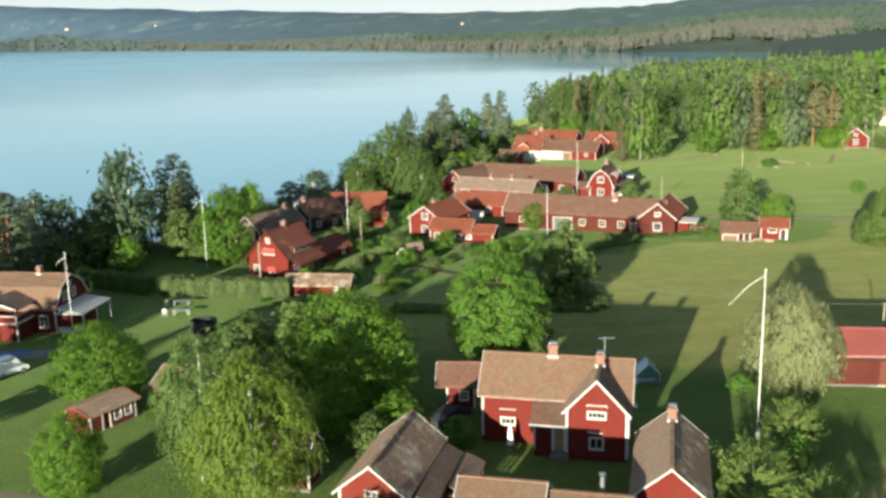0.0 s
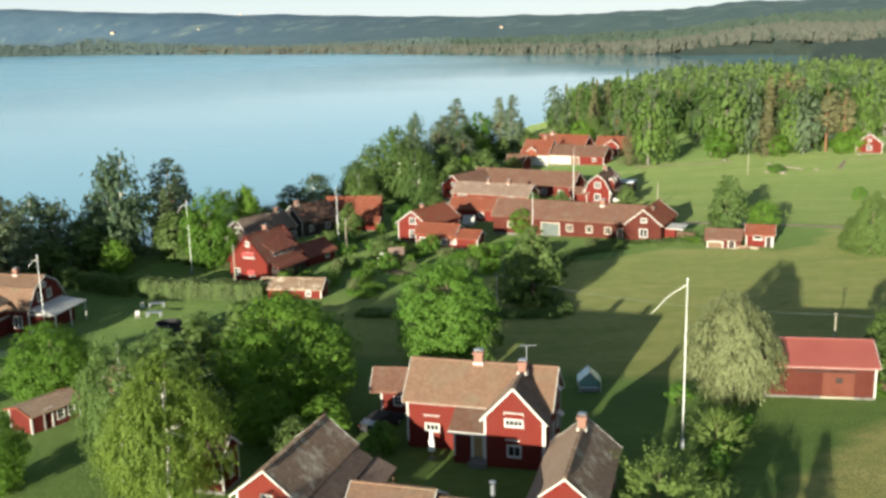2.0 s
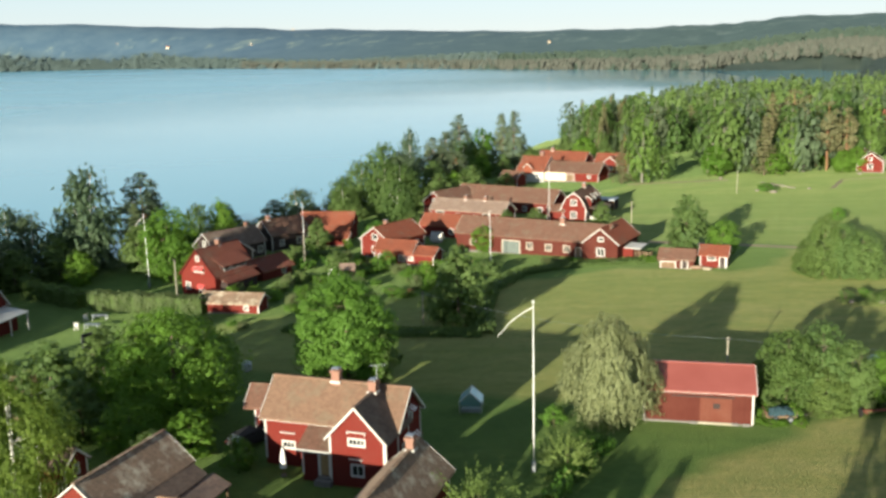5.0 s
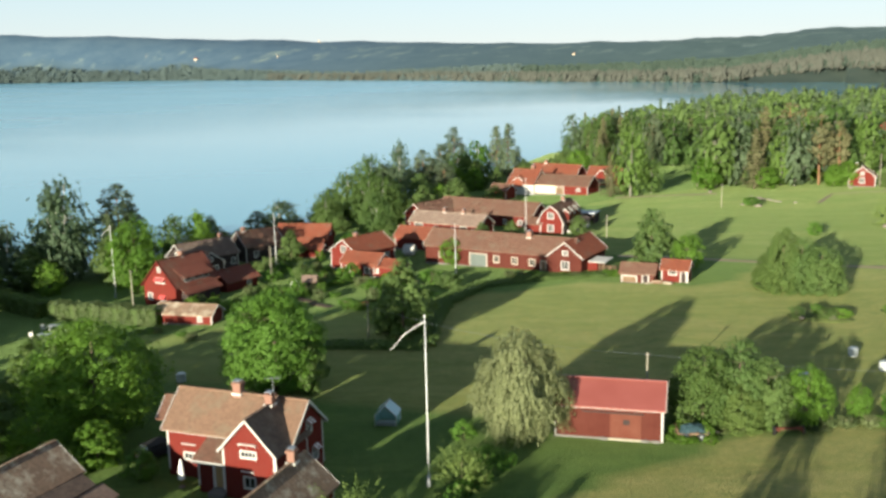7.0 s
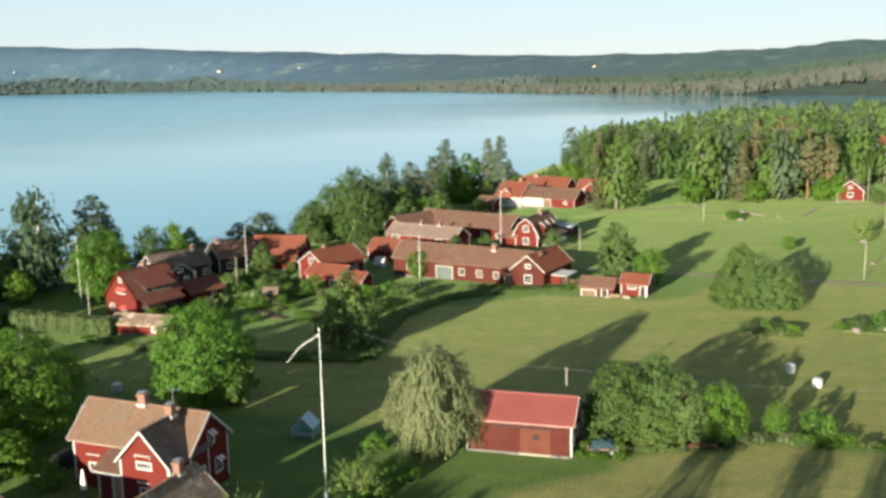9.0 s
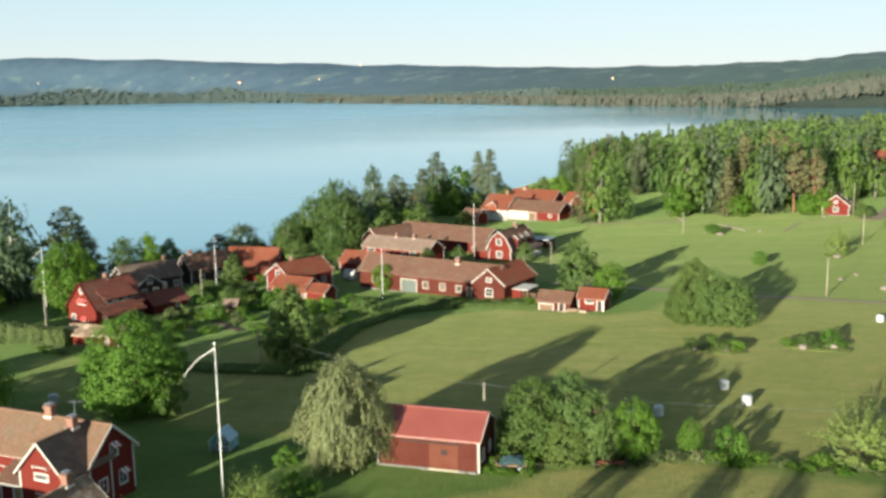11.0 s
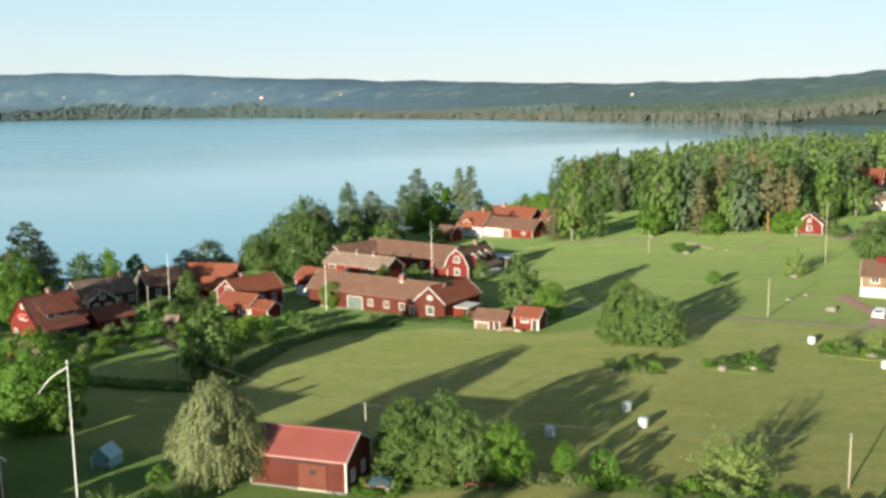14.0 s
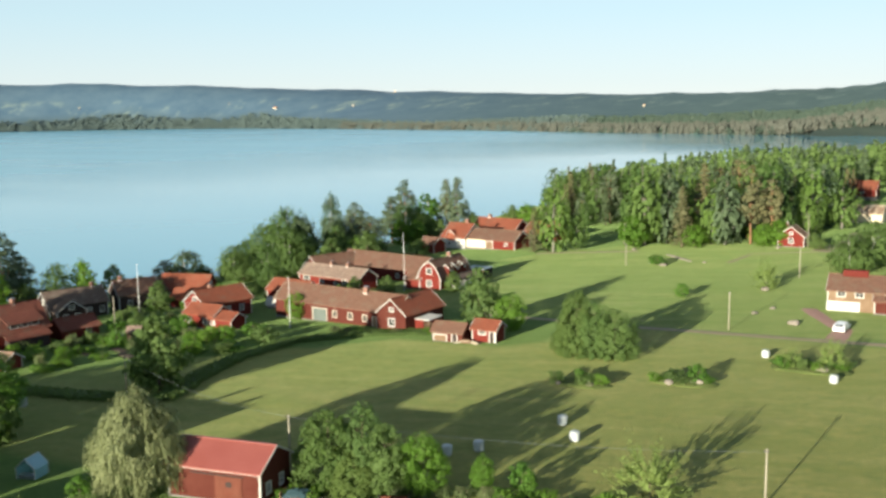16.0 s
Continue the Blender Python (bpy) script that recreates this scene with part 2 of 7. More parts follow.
LEAF_OLIVE = leaves("olive_leaves", (0.080, 0.140, 0.034), (0.155, 0.218, 0.058), (0.22, 0.29, 0.07), 0.50)
LEAF_SHRUB = leaves("shrub_leaves", (0.110, 0.182, 0.040), (0.210, 0.275, 0.078), (0.30, 0.38, 0.09), 0.45)
# muted blue-green of shaded shore trees put into the leaf colour
LEAF_SHADE = leaves("shade_toned_leaves", (0.082, 0.134, 0.072), (0.146, 0.198, 0.106), (0.18, 0.26, 0.10), 0.48)
LEAF_DULL = leaves("shade_leaves", (0.080, 0.138, 0.042), (0.150, 0.216, 0.064), (0.22, 0.31, 0.06), 0.52)
NEEDLE_PINE = leaves("pine_needles", (0.084, 0.128, 0.074), (0.152, 0.188, 0.104), (0.16, 0.21, 0.09), 0.38)
NEEDLE_SPRUCE = leaves("spruce_needles", (0.055, 0.088, 0.042), (0.105, 0.140, 0.062), (0.12, 0.15, 0.05), 0.25)
LEAF_RUSTY = leaves("rusty_needles", (0.088, 0.092, 0.042), (0.145, 0.136, 0.062), (0.16, 0.12, 0.04), 0.12)
LEAF_HEDGE = leaves("hedge_leaves", (0.075, 0.115, 0.040), (0.17, 0.205, 0.085), (0.22, 0.28, 0.08))
# haze over the far shore is put into this bluish base colour
FOREST_HAZY = leaves("far_forest", (0.054, 0.079, 0.076), (0.067, 0.093, 0.084), (0.05, 0.065, 0.05), 0.1)
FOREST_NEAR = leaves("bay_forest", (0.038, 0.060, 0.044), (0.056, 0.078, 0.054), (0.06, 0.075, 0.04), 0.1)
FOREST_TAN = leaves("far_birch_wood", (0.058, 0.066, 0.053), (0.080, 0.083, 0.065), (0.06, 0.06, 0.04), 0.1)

_m = Mat("window_glass", 0.04, spec=0.6)
_m.color((0.03, 0.035, 0.04))
_m.p.inputs["Transmission Weight"].default_value = 0.4
GLASS = _m.m
_m = Mat("greenhouse_glass", 0.1, spec=0.6)
_m.color((0.34, 0.58, 0.66))
_m.p.inputs["Transmission Weight"].default_value = 0.35
GLASS_PALE = _m.m

# water: a still lake under a light breeze, smooth lanes between rippled ones
_m = Mat("lake_water", 0.12, spec=0.5)
# much of the sky's reflection is put into this pale blue base colour
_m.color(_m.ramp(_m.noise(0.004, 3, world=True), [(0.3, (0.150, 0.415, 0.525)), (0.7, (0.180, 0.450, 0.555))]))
_m.p.inputs["IOR"].default_value = 1.33
_px = _m.n("SeparateXYZ")
_m.link(_m.n("NewGeometry").outputs["Position"], _px.inputs[0])
_open = _m.ramp(_m.math('ADD', _m.math('DIVIDE', _px.outputs["X"], -900.0), _m.math('MULTIPLY', _m.noise(0.004, 4, (0.35, 1.6, 1), world=True), 0.35)), [(0.30, (0.07,) * 3), (0.95, (1, 1, 1))])   # breeze on the open lake, calm in the bay
_m.rough(_m.math('ADD', 0.04, _m.math('MULTIPLY', _m.math('ADD', _m.noise(0.006, 4, (0.3, 1.6, 1), world=True), 0.35), _m.math('MULTIPLY', _open, 0.20))))
_wb = _m.n("Bump", Distance=0.11)
_m.link(_m.math('MULTIPLY', _open, 0.30), _wb.inputs["Strength"])
_m.link(_m.noise(0.7, 4, (0.6, 1, 1), world=True), _wb.inputs["Height"])
_m.link(_wb.outputs[0], _m.p.inputs["Normal"])
WATER = _m.m

# ground: lawn, hay field, dry stubble and rough grass, told apart by painted-on plots
_m = Mat("grass_and_fields", 0.95, spec=0.1)
_at = _m.n("Attribute")
_at.attribute_name = "plots"
_sp = _m.n("SeparateColor")
_m.link(_at.outputs["Color"], _sp.inputs[0])
_n1, _n2, _n3 = _m.noise(0.06, 6, world=True), _m.noise(0.5, 6, world=True), _m.noise(4.0, 4, world=True)
_streak = _m.noise(0.22, 6, (0.14, 1.5, 1), world=True, turn=-17, warp=0.5)
_lawn = _m.ramp(_n2, [(0.3, (0.029, 0.069, 0.010)), (0.7, (0.051, 0.098, 0.016))])
_lawn = _m.mix(_m.ramp(_n1, [(0.38, (0, 0, 0)), (0.68, (0.75,) * 3)]), _lawn, (0.072, 0.117, 0.023))
_lawn = _m.mix(_m.ramp(_streak, [(0.48, (0, 0, 0)), (0.72, (0.5,) * 3)]), _lawn, (0.110, 0.152, 0.034))
_wv = _m.n("TexWave", Scale=0.06, Distortion=8.0, Detail=4.0)
_wv.inputs["Detail Scale"].default_value = 0.5
_wv.bands_direction = 'Y'
_m.link(_m.coord((0.16, 1, 1), True, -17), _wv.inputs["Vector"])
_hay = _m.mix(_m.math('MULTIPLY', _wv.outputs["Fac"], 0.15), (0.223, 0.189, 0.056), (0.308, 0.245, 0.091))
_hay = _m.mix(_m.ramp(_n1, [(0.45, (0, 0, 0)), (0.72, (0.6,) * 3)]), _hay, (0.170, 0.164, 0.040))
_hay = _m.mix(_m.ramp(_streak, [(0.48, (0, 0, 0)), (0.74, (0.45,) * 3)]), _hay, (0.388, 0.307, 0.129))
_hay = _m.mix(_m.ramp(_m.noise(0.9, 4, (0.22, 1.3, 1), world=True, turn=-17, warp=0.6), [(0.50, (0, 0, 0)), (0.75, (0.45,) * 3)]), _hay, (0.137, 0.138, 0.034))
_hay = _m.mix(_m.ramp(_m.noise(0.045, 7, (0.5, 1.3, 1), 0.7, True), [(0.50, (0, 0, 0)), (0.66, (0.55,) * 3)]), _hay, (0.328, 0.244, 0.107))
_dry = _m.mix(_m.ramp(_streak, [(0.35, (0, 0, 0)), (0.65, (1,) * 3)]), (0.232, 0.194, 0.063), (0.309, 0.250, 0.099))
_dry = _m.mix(_m.ramp(_n2, [(0.45, (0, 0, 0)), (0.75, (0.5,) * 3)]), _dry, (0.191, 0.190, 0.050))
_rough = _m.mix(_m.ramp(_streak, [(0.40, (0, 0, 0)), (0.68, (1,) * 3)]), (0.154, 0.166, 0.040), (0.273, 0.241, 0.094))
_rough = _m.mix(_m.ramp(_m.noise(0.05, 6, (0.7, 1.2, 1), 0.7, True, -17, 0.8), [(0.46, (0, 0, 0)), (0.66, (0.8,) * 3)]), _rough, (0.124, 0.152, 0.034))
_rough = _m.mix(_m.ramp(_m.noise(0.11, 6, (0.5, 1.4, 1), 0.75, True, -17, 0.8), [(0.56, (0, 0, 0)), (0.70, (0.75,) * 3)]), _rough, (0.306, 0.267, 0.121))
_blot = _m.noise(0.22, 8, (0.55, 1.1, 1), 0.78, True, -25, 1.8)
_hay = _m.mix(_m.ramp(_blot, [(0.36, (0.6,) * 3), (0.50, (0, 0, 0))]), _hay, (0.132, 0.128, 0.036))
_hay = _m.mix(_m.ramp(_blot, [(0.55, (0, 0, 0)), (0.68, (0.5,) * 3)]), _hay, (0.336, 0.263, 0.117))
_rough = _m.mix(_m.ramp(_blot, [(0.34, (0.6,) * 3), (0.48, (0, 0, 0))]), _rough, (0.097, 0.124, 0.029))
_c = _m.mix(_sp.outputs[0], _lawn, _hay)
_c = _m.mix(_sp.outputs[1], _c, _dry)
_c = _m.mix(_sp.outputs[2], _c, _rough)
_grain = _m.ramp(_m.noise(0.60, 8, (0.62, 1.15, 1), 0.85, True, -30, 1.6), [(0.36, (0.66, 0.70, 0.64)), (0.50, (0.98, 0.98, 0.98)), (0.64, (1.30, 1.20, 1.22))])
_c = _m.mix(1.0, _c, _grain, 'MULTIPLY')
_c = _m.mix(_m.ramp(_n3, [(0.35, (0.45,) * 3), (0.6, (0, 0, 0))]), _c, (0.075, 0.095, 0.030))
_px = _m.n("SeparateXYZ")
_m.link(_m.n("NewGeometry").outputs["Position"], _px.inputs[0])
# far forest colour with distance haze put in: blue at left, greener right
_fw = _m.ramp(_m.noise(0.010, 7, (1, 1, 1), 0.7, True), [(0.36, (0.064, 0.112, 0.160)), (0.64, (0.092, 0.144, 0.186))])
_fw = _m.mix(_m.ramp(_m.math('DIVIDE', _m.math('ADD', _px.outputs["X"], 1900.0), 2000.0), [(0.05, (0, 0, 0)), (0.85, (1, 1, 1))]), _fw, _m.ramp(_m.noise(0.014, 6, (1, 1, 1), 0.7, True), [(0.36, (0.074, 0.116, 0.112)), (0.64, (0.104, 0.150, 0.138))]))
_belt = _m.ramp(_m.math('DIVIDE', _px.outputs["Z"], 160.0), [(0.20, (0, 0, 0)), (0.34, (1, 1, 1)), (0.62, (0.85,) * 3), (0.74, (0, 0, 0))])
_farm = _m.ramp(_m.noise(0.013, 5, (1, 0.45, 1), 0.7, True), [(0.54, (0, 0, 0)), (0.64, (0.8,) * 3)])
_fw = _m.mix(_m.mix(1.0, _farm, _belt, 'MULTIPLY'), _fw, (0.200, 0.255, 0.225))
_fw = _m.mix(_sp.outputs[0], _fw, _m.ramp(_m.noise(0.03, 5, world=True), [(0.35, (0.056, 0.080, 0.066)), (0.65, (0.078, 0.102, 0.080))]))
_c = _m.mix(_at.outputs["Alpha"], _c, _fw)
_m.color(_c)
_m.link(_m.math('MULTIPLY', _m.math('SUBTRACT', 1.0, _at.outputs["Alpha"]), 0.3), _m.p.inputs["Sheen Weight"])
_m.p.inputs["Sheen Roughness"].default_value = 0.5
_m.p.inputs["Sheen Tint"].default_value = (0.45, 0.65, 0.22, 1)
GROUND = _m.bump(_m.mix(0.3, _n3, _n2), 0.7, 0.32).m
# ---- plan of the land ----
SHORE = [(-900, -300), (-300, 40), (-165, 112), (-122, 160), (-110, 190), (-97, 215), (-88, 240), (-85, 270), (-83, 312), (-78, 340), (-72, 420),
         (-50, 520), (-22, 700), (24, 860), (80, 1050), (135, 1300), (140, 1470), (70, 1585), (-60, 1630), (-165, 1680), (-280, 1770), (-560, 1980), (-900, 2280), (-1700, 2800), (-2350, 3150), (-2900, 3050), (-3600, 2300), (-4200, 1000), (-4300, -300)]


FAR_CLEAR = [(-2263, 3352), (-2547, 3416), (-1855, 3291), (-3122, 3133), (-1933, 3786), (-603, 2819)]   # farms on the far ridge


def land_z(x, y):
    """Height of the open land: a gentle fall from the farm towards the lake."""
    u, v = np.clip(x, -105, 110) / 100, np.clip(y, 20, 330) / 100 - 1.5
    return -5.99 + 2.2 * u - 1.25 * v - 2.02 * u * u + 0.945 * u * v + 0.44 * v * v


def lake_distance(x, y):
    """Metres to the lake's edge, negative on the water."""
    x, y = np.atleast_1d(np.asarray(x, float)), np.atleast_1d(np.asarray(y, float))
    best, inside = np.full(x.shape, 1e9), np.zeros(x.shape, bool)
    for (x0, y0), (x1, y1) in zip(SHORE, SHORE[1:] + SHORE[:1]):
        dx, dy = x1 - x0, y1 - y0
        s = np.clip(((x - x0) * dx + (y - y0) * dy) / (dx * dx + dy * dy), 0, 1)
        best = np.minimum(best, np.hypot(x - x0 - s * dx, y - y0 - s * dy))
        if y0 != y1:
            inside ^= ((y0 > y) != (y1 > y)) & (x < x0 + (y - y0) / (y1 - y0) * dx)
    return np.where(inside, -best, best)


def hill_z(x, y):
    """Long wooded ridges beyond the lake."""
    r, az = np.hypot(x, y), np.degrees(np.arctan2(-x, np.maximum(y, 1.0)))
    az = np.where(y < 1, 60.0 * np.sign(-x), az)
    crest = np.interp(az, [-60, -25, -4, 1, 8, 13, 20, 33, 38, 45, 60], [0.022, 0.025, 0.0212, 0.0192, 0.0180, 0.0172, 0.0205, 0.0285, 0.0318, 0.0350, 0.036])
    foot = np.interp(az, [-60, -12, -3, 2, 6, 16, 22, 31, 36.7, 43.6, 60], [600, 700, 1000, 1440, 1600, 2080, 2470, 3290, 3950, 4235, 4300])
    top = np.interp(az, [-60, 0, 16, 33, 60], [3200, 3400, 3900, 4500, 4800])
    f = np.clip((r - foot) / (top - foot), 0, 1)
    rise = 0.10 * np.sqrt(f) * np.clip(f * 8, 0, 1) + 0.90 * f * f * (3 - 2 * f)
    wave = np.sin(x * 0.0041 + 1.0) * np.cos(y * 0.0037) + 0.6 * np.sin(x * 0.0093 + y * 0.006)
    return (29 + top * crest + 14) * rise * (1 - 0.10 * (f < 1) * (wave * 0.5 + 0.5) * (1 - f)) + 7 * wave * f * (1 - f * 0.6) + f * f * (2.2 * np.sin(x * 0.017 + 0.4) + 1.6 * np.sin(x * 0.037 + y * 0.011) + 1.5 * np.sin(x * 0.071))


def height(x, y):
    x, y = np.atleast_1d(np.asarray(x, float)), np.atleast_1d(np.asarray(y, float))
    d = lake_distance(x, y)
    z = land_z(x, y)
    z = np.where(d < 0, LAKE - 1.0, np.minimum(z, LAKE + 0.15 + d * 0.12))
    far = np.clip((np.hypot(x, y) - 500) / 400, 0, 1)
    return np.where(d < 0, z, z * (1 - far) + far * np.minimum(z, LAKE + 1.5 + d * 0.02) + hill_z(x, y) * (np.hypot(x, y) > 500))


def gz(x, y):
    return float(height(x, y)[0])


def steps(a, b, near, lo, hi):
    """Grid lines: even from a to b, growing outward to lo and hi."""
    mid = list(np.arange(a, b + 0.1, near))
    for sgn, lim in ((1, hi), (-1, lo)):
        s, v, out = near, (mid[-1] if sgn > 0 else mid[0]), []
        while sgn * (lim - v) > s:
            s = min(s * 1.13, 75)
            v += sgn * s
            out.append(v)
        mid = mid + out if sgn > 0 else out[::-1] + mid
    return np.array(mid)


def in_poly(x, y, pts):
    inside = np.zeros(x.shape, bool)
    for (x0, y0), (x1, y1) in zip(pts, pts[1:] + pts[:1]):
        if y0 != y1:
            inside ^= ((y0 > y) != (y1 > y)) & (x < x0 + (y - y0) / (y1 - y0) * (x1 - x0))
    return inside


def mesh_of(name, verts, faces, material, smooth=False):
    me = bpy.data.meshes.new(name)
    me.from_pydata([tuple(v) for v in verts], [], faces)
    if material:
        me.materials.append(material)
    if smooth:
        me.polygons.foreach_set("use_smooth", [True] * len(me.polygons))
    me.update()
    return me


gx, gy = steps(-125, 115, 2.5, -4900, 3600), steps(30, 310, 2.5, -900, 4900)
GX, GY = np.meshgrid(gx, gy)
FX, FY = GX.ravel(), GY.ravel()
FZ = height(FX, FY)
nx, ny = len(gx), len(gy)
idx = np.arange(nx * ny).reshape(ny, nx)
quads = np.stack([idx[:-1, :-1], idx[:-1, 1:], idx[1:, 1:], idx[1:, :-1]], -1).reshape(-1, 4)
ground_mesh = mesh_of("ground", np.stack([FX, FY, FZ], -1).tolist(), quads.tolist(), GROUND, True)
HAY = [(-41, 102), (-50, 115), (-40, 123), (-31, 130), (-14, 147), (2, 160), (24, 163), (30, 181), (140, 180), (140, 110), (60, 109), (32, 104), (10, 97), (-12, 96), (-26, 98)]
DRY = [(14, 70), (18, 78), (24, 88), (32, 98), (40, 102.5), (55, 104.5), (140, 112), (140, 20), (14, 20)]
MEADOW = [(-16, 255), (0, 245), (45, 250), (62, 278), (40, 290), (8, 284), (-10, 272)]
shore_belt = (np.hypot(FX, FY) > 600) * np.clip((np.interp(np.degrees(np.arctan2(-FX, np.maximum(FY, 1))), [4, 22], [430, 190]) - lake_distance(FX, FY)) / 110, 0, 1)
# hay thins to the west: shaded grass put into a greener, darker colour
hay = shore_belt + in_poly(FX, FY, HAY) * (0.55 + 0.45 * np.clip((FX + 14 + 0.45 * (FY - 96)) / 26, 0, 1))
dry = in_poly(FX, FY, DRY).astype(float)
NORTH = [(-8, 190), (2, 187), (36, 184.5), (140, 186), (140, 300), (52, 300), (4, 284), (-12, 262)]
rough = np.maximum(np.maximum(in_poly(FX, FY, MEADOW), 0.8 * in_poly(FX, FY, NORTH)), (lake_distance(FX, FY) < 18)).astype(float)
# blends the far land into its haze-blue forest colour
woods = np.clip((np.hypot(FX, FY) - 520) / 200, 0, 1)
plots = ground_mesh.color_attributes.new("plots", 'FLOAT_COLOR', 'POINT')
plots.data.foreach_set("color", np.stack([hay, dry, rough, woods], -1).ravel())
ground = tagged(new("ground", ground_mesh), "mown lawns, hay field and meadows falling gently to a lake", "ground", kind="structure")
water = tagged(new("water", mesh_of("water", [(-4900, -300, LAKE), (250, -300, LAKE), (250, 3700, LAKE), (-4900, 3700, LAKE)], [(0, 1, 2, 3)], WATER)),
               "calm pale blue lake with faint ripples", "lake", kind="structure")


def strip(name, pts, width, material, label, up=0.05):
    """A lane laid on the land along pts."""
    line = []
    for (x0, y0), (x1, y1) in zip(pts, pts[1:]):
        n = max(2, int(math.hypot(x1 - x0, y1 - y0) / 1.2))
        line += [(x0 + (x1 - x0) * i / n, y0 + (y1 - y0) * i / n) for i in range(n)]
    line.append(pts[-1])
    verts, faces = [], []
    for i, (x, y) in enumerate(line):
        a, b = line[max(i - 1, 0)], line[min(i + 1, len(line) - 1)]
        tx, ty = b[0] - a[0], b[1] - a[1]
        l = math.hypot(tx, ty)
        wob = 0.12 * math.sin(i * 0.9) + 0.1 * math.sin(i * 0.37)
        for k, s in enumerate((-1, -0.5, 0, 0.5, 1)):
            px, py = x - ty / l * s * (width / 2 + wob), y + tx / l * s * (width / 2 + wob)
            verts.append((px, py, gz(px, py) + (up if abs(s) < 1 else -0.03)))
        if i:
            for k in range(4):
                q = 5 * i + k
                faces.append((q - 5, q - 4, q + 1, q))
    return tagged(new(name, mesh_of(name, verts, faces, material, True)), label, name, kind="structure")


# ---- helpers for things ----


def thing(name, label, category, at=(0, 0, 0), turn=0.0, group=""):
    ob = new(name)
    ob.empty_display_size = 0.3
    ob.matrix_basis = pose(at[0], at[1], at[2], 0, 0, turn)
    return tagged(ob, label, category, group)


def part(name, geo, material, parent, label="", smooth=False):
    """Links a bmesh, a mesh or (verts, faces) as one mesh object under parent."""
    if isinstance(geo, tuple):
        me = mesh_of(name, geo[0], geo[1], material, smooth)
    elif isinstance(geo, bmesh.types.BMesh):
        me = bpy.data.meshes.new(name)
        geo.to_mesh(me)
        geo.free()
        me.materials.append(material)
        if smooth:
            me.polygons.foreach_set("use_smooth", [True] * len(me.polygons))
    else:
        me = geo
    ob = new(name, me)
    ob.parent = parent
    return tagged(ob, label) if label else ob


def box(bm, x0, y0, z0, x1, y1, z1, bevel=0.0):
    vs = [bm.verts.new(p) for p in ((x0, y0, z0), (x1, y0, z0), (x1, y1, z0), (x0, y1, z0), (x0, y0, z1), (x1, y0, z1), (x1, y1, z1), (x0, y1, z1))]
    fs = [bm.faces.new([vs[i] for i in f]) for f in ((3, 2, 1, 0), (4, 5, 6, 7), (0, 1, 5, 4), (1, 2, 6, 5), (2, 3, 7, 6), (3, 0, 4, 7))]
    if bevel:
        bmesh.ops.bevel(bm, geom=list({e for f in fs for e in f.edges}), offset=bevel, segments=1, affect='EDGES')
    return bm


def boxes(*bs, bevel=0.0):
    bm = bmesh.new()
    for b in bs:
        box(bm, *b, bevel=bevel)
    return bm


def beam(bm, a, b, w, h):
    """A squared timber from a to b."""
    a, b = Vector(a), Vector(b)
    d = (b - a).normalized()
    side = d.cross(Vector((0, 0, 1)))
    side = side.normalized() if side.length > 1e-4 else Vector((1, 0, 0))
    up = side.cross(d).normalized()
    q = [[bm.verts.new(p + side * sx * w / 2 + up * sz * h / 2) for sx, sz in ((-1, -1), (1, -1), (1, 1), (-1, 1))] for p in (a, b)]
    bm.faces.new(q[0][::-1])
    bm.faces.new(q[1])
    for i in range(4):
        bm.faces.new((q[0][i], q[0][(i + 1) % 4], q[1][(i + 1) % 4], q[1][i]))
    return bm


def tube(points, radii, sides=8):
    """A round, tapering stem through points, as (verts, faces)."""
    verts, faces = [], []
    for i, (p, r) in enumerate(zip(points, radii)):
        a, b = Vector(points[max(i - 1, 0)]), Vector(points[min(i + 1, len(points) - 1)])
        d = (b - a).normalized()
        s = d.cross(Vector((0.3, 1, 0.1))).normalized()
        u = s.cross(d)
        for k in range(sides):
            t = 2 * math.pi * k / sides
            verts.append(tuple(Vector(p) + (s * math.cos(t) + u * math.sin(t)) * r))
        if i:
            o = (i - 1) * sides
            faces += [(o + k, o + (k + 1) % sides, o + sides + (k + 1) % sides, o + sides + k) for k in range(sides)]
    faces += [tuple(range(sides))[::-1], tuple(range(len(verts) - sides, len(verts)))]
    return verts, faces


def join(*geos):
    verts, faces = [], []
    for v, f in geos:
        o = len(verts)
        verts += list(v)
        faces += [tuple(i + o for i in q) for q in f]
    return verts, faces
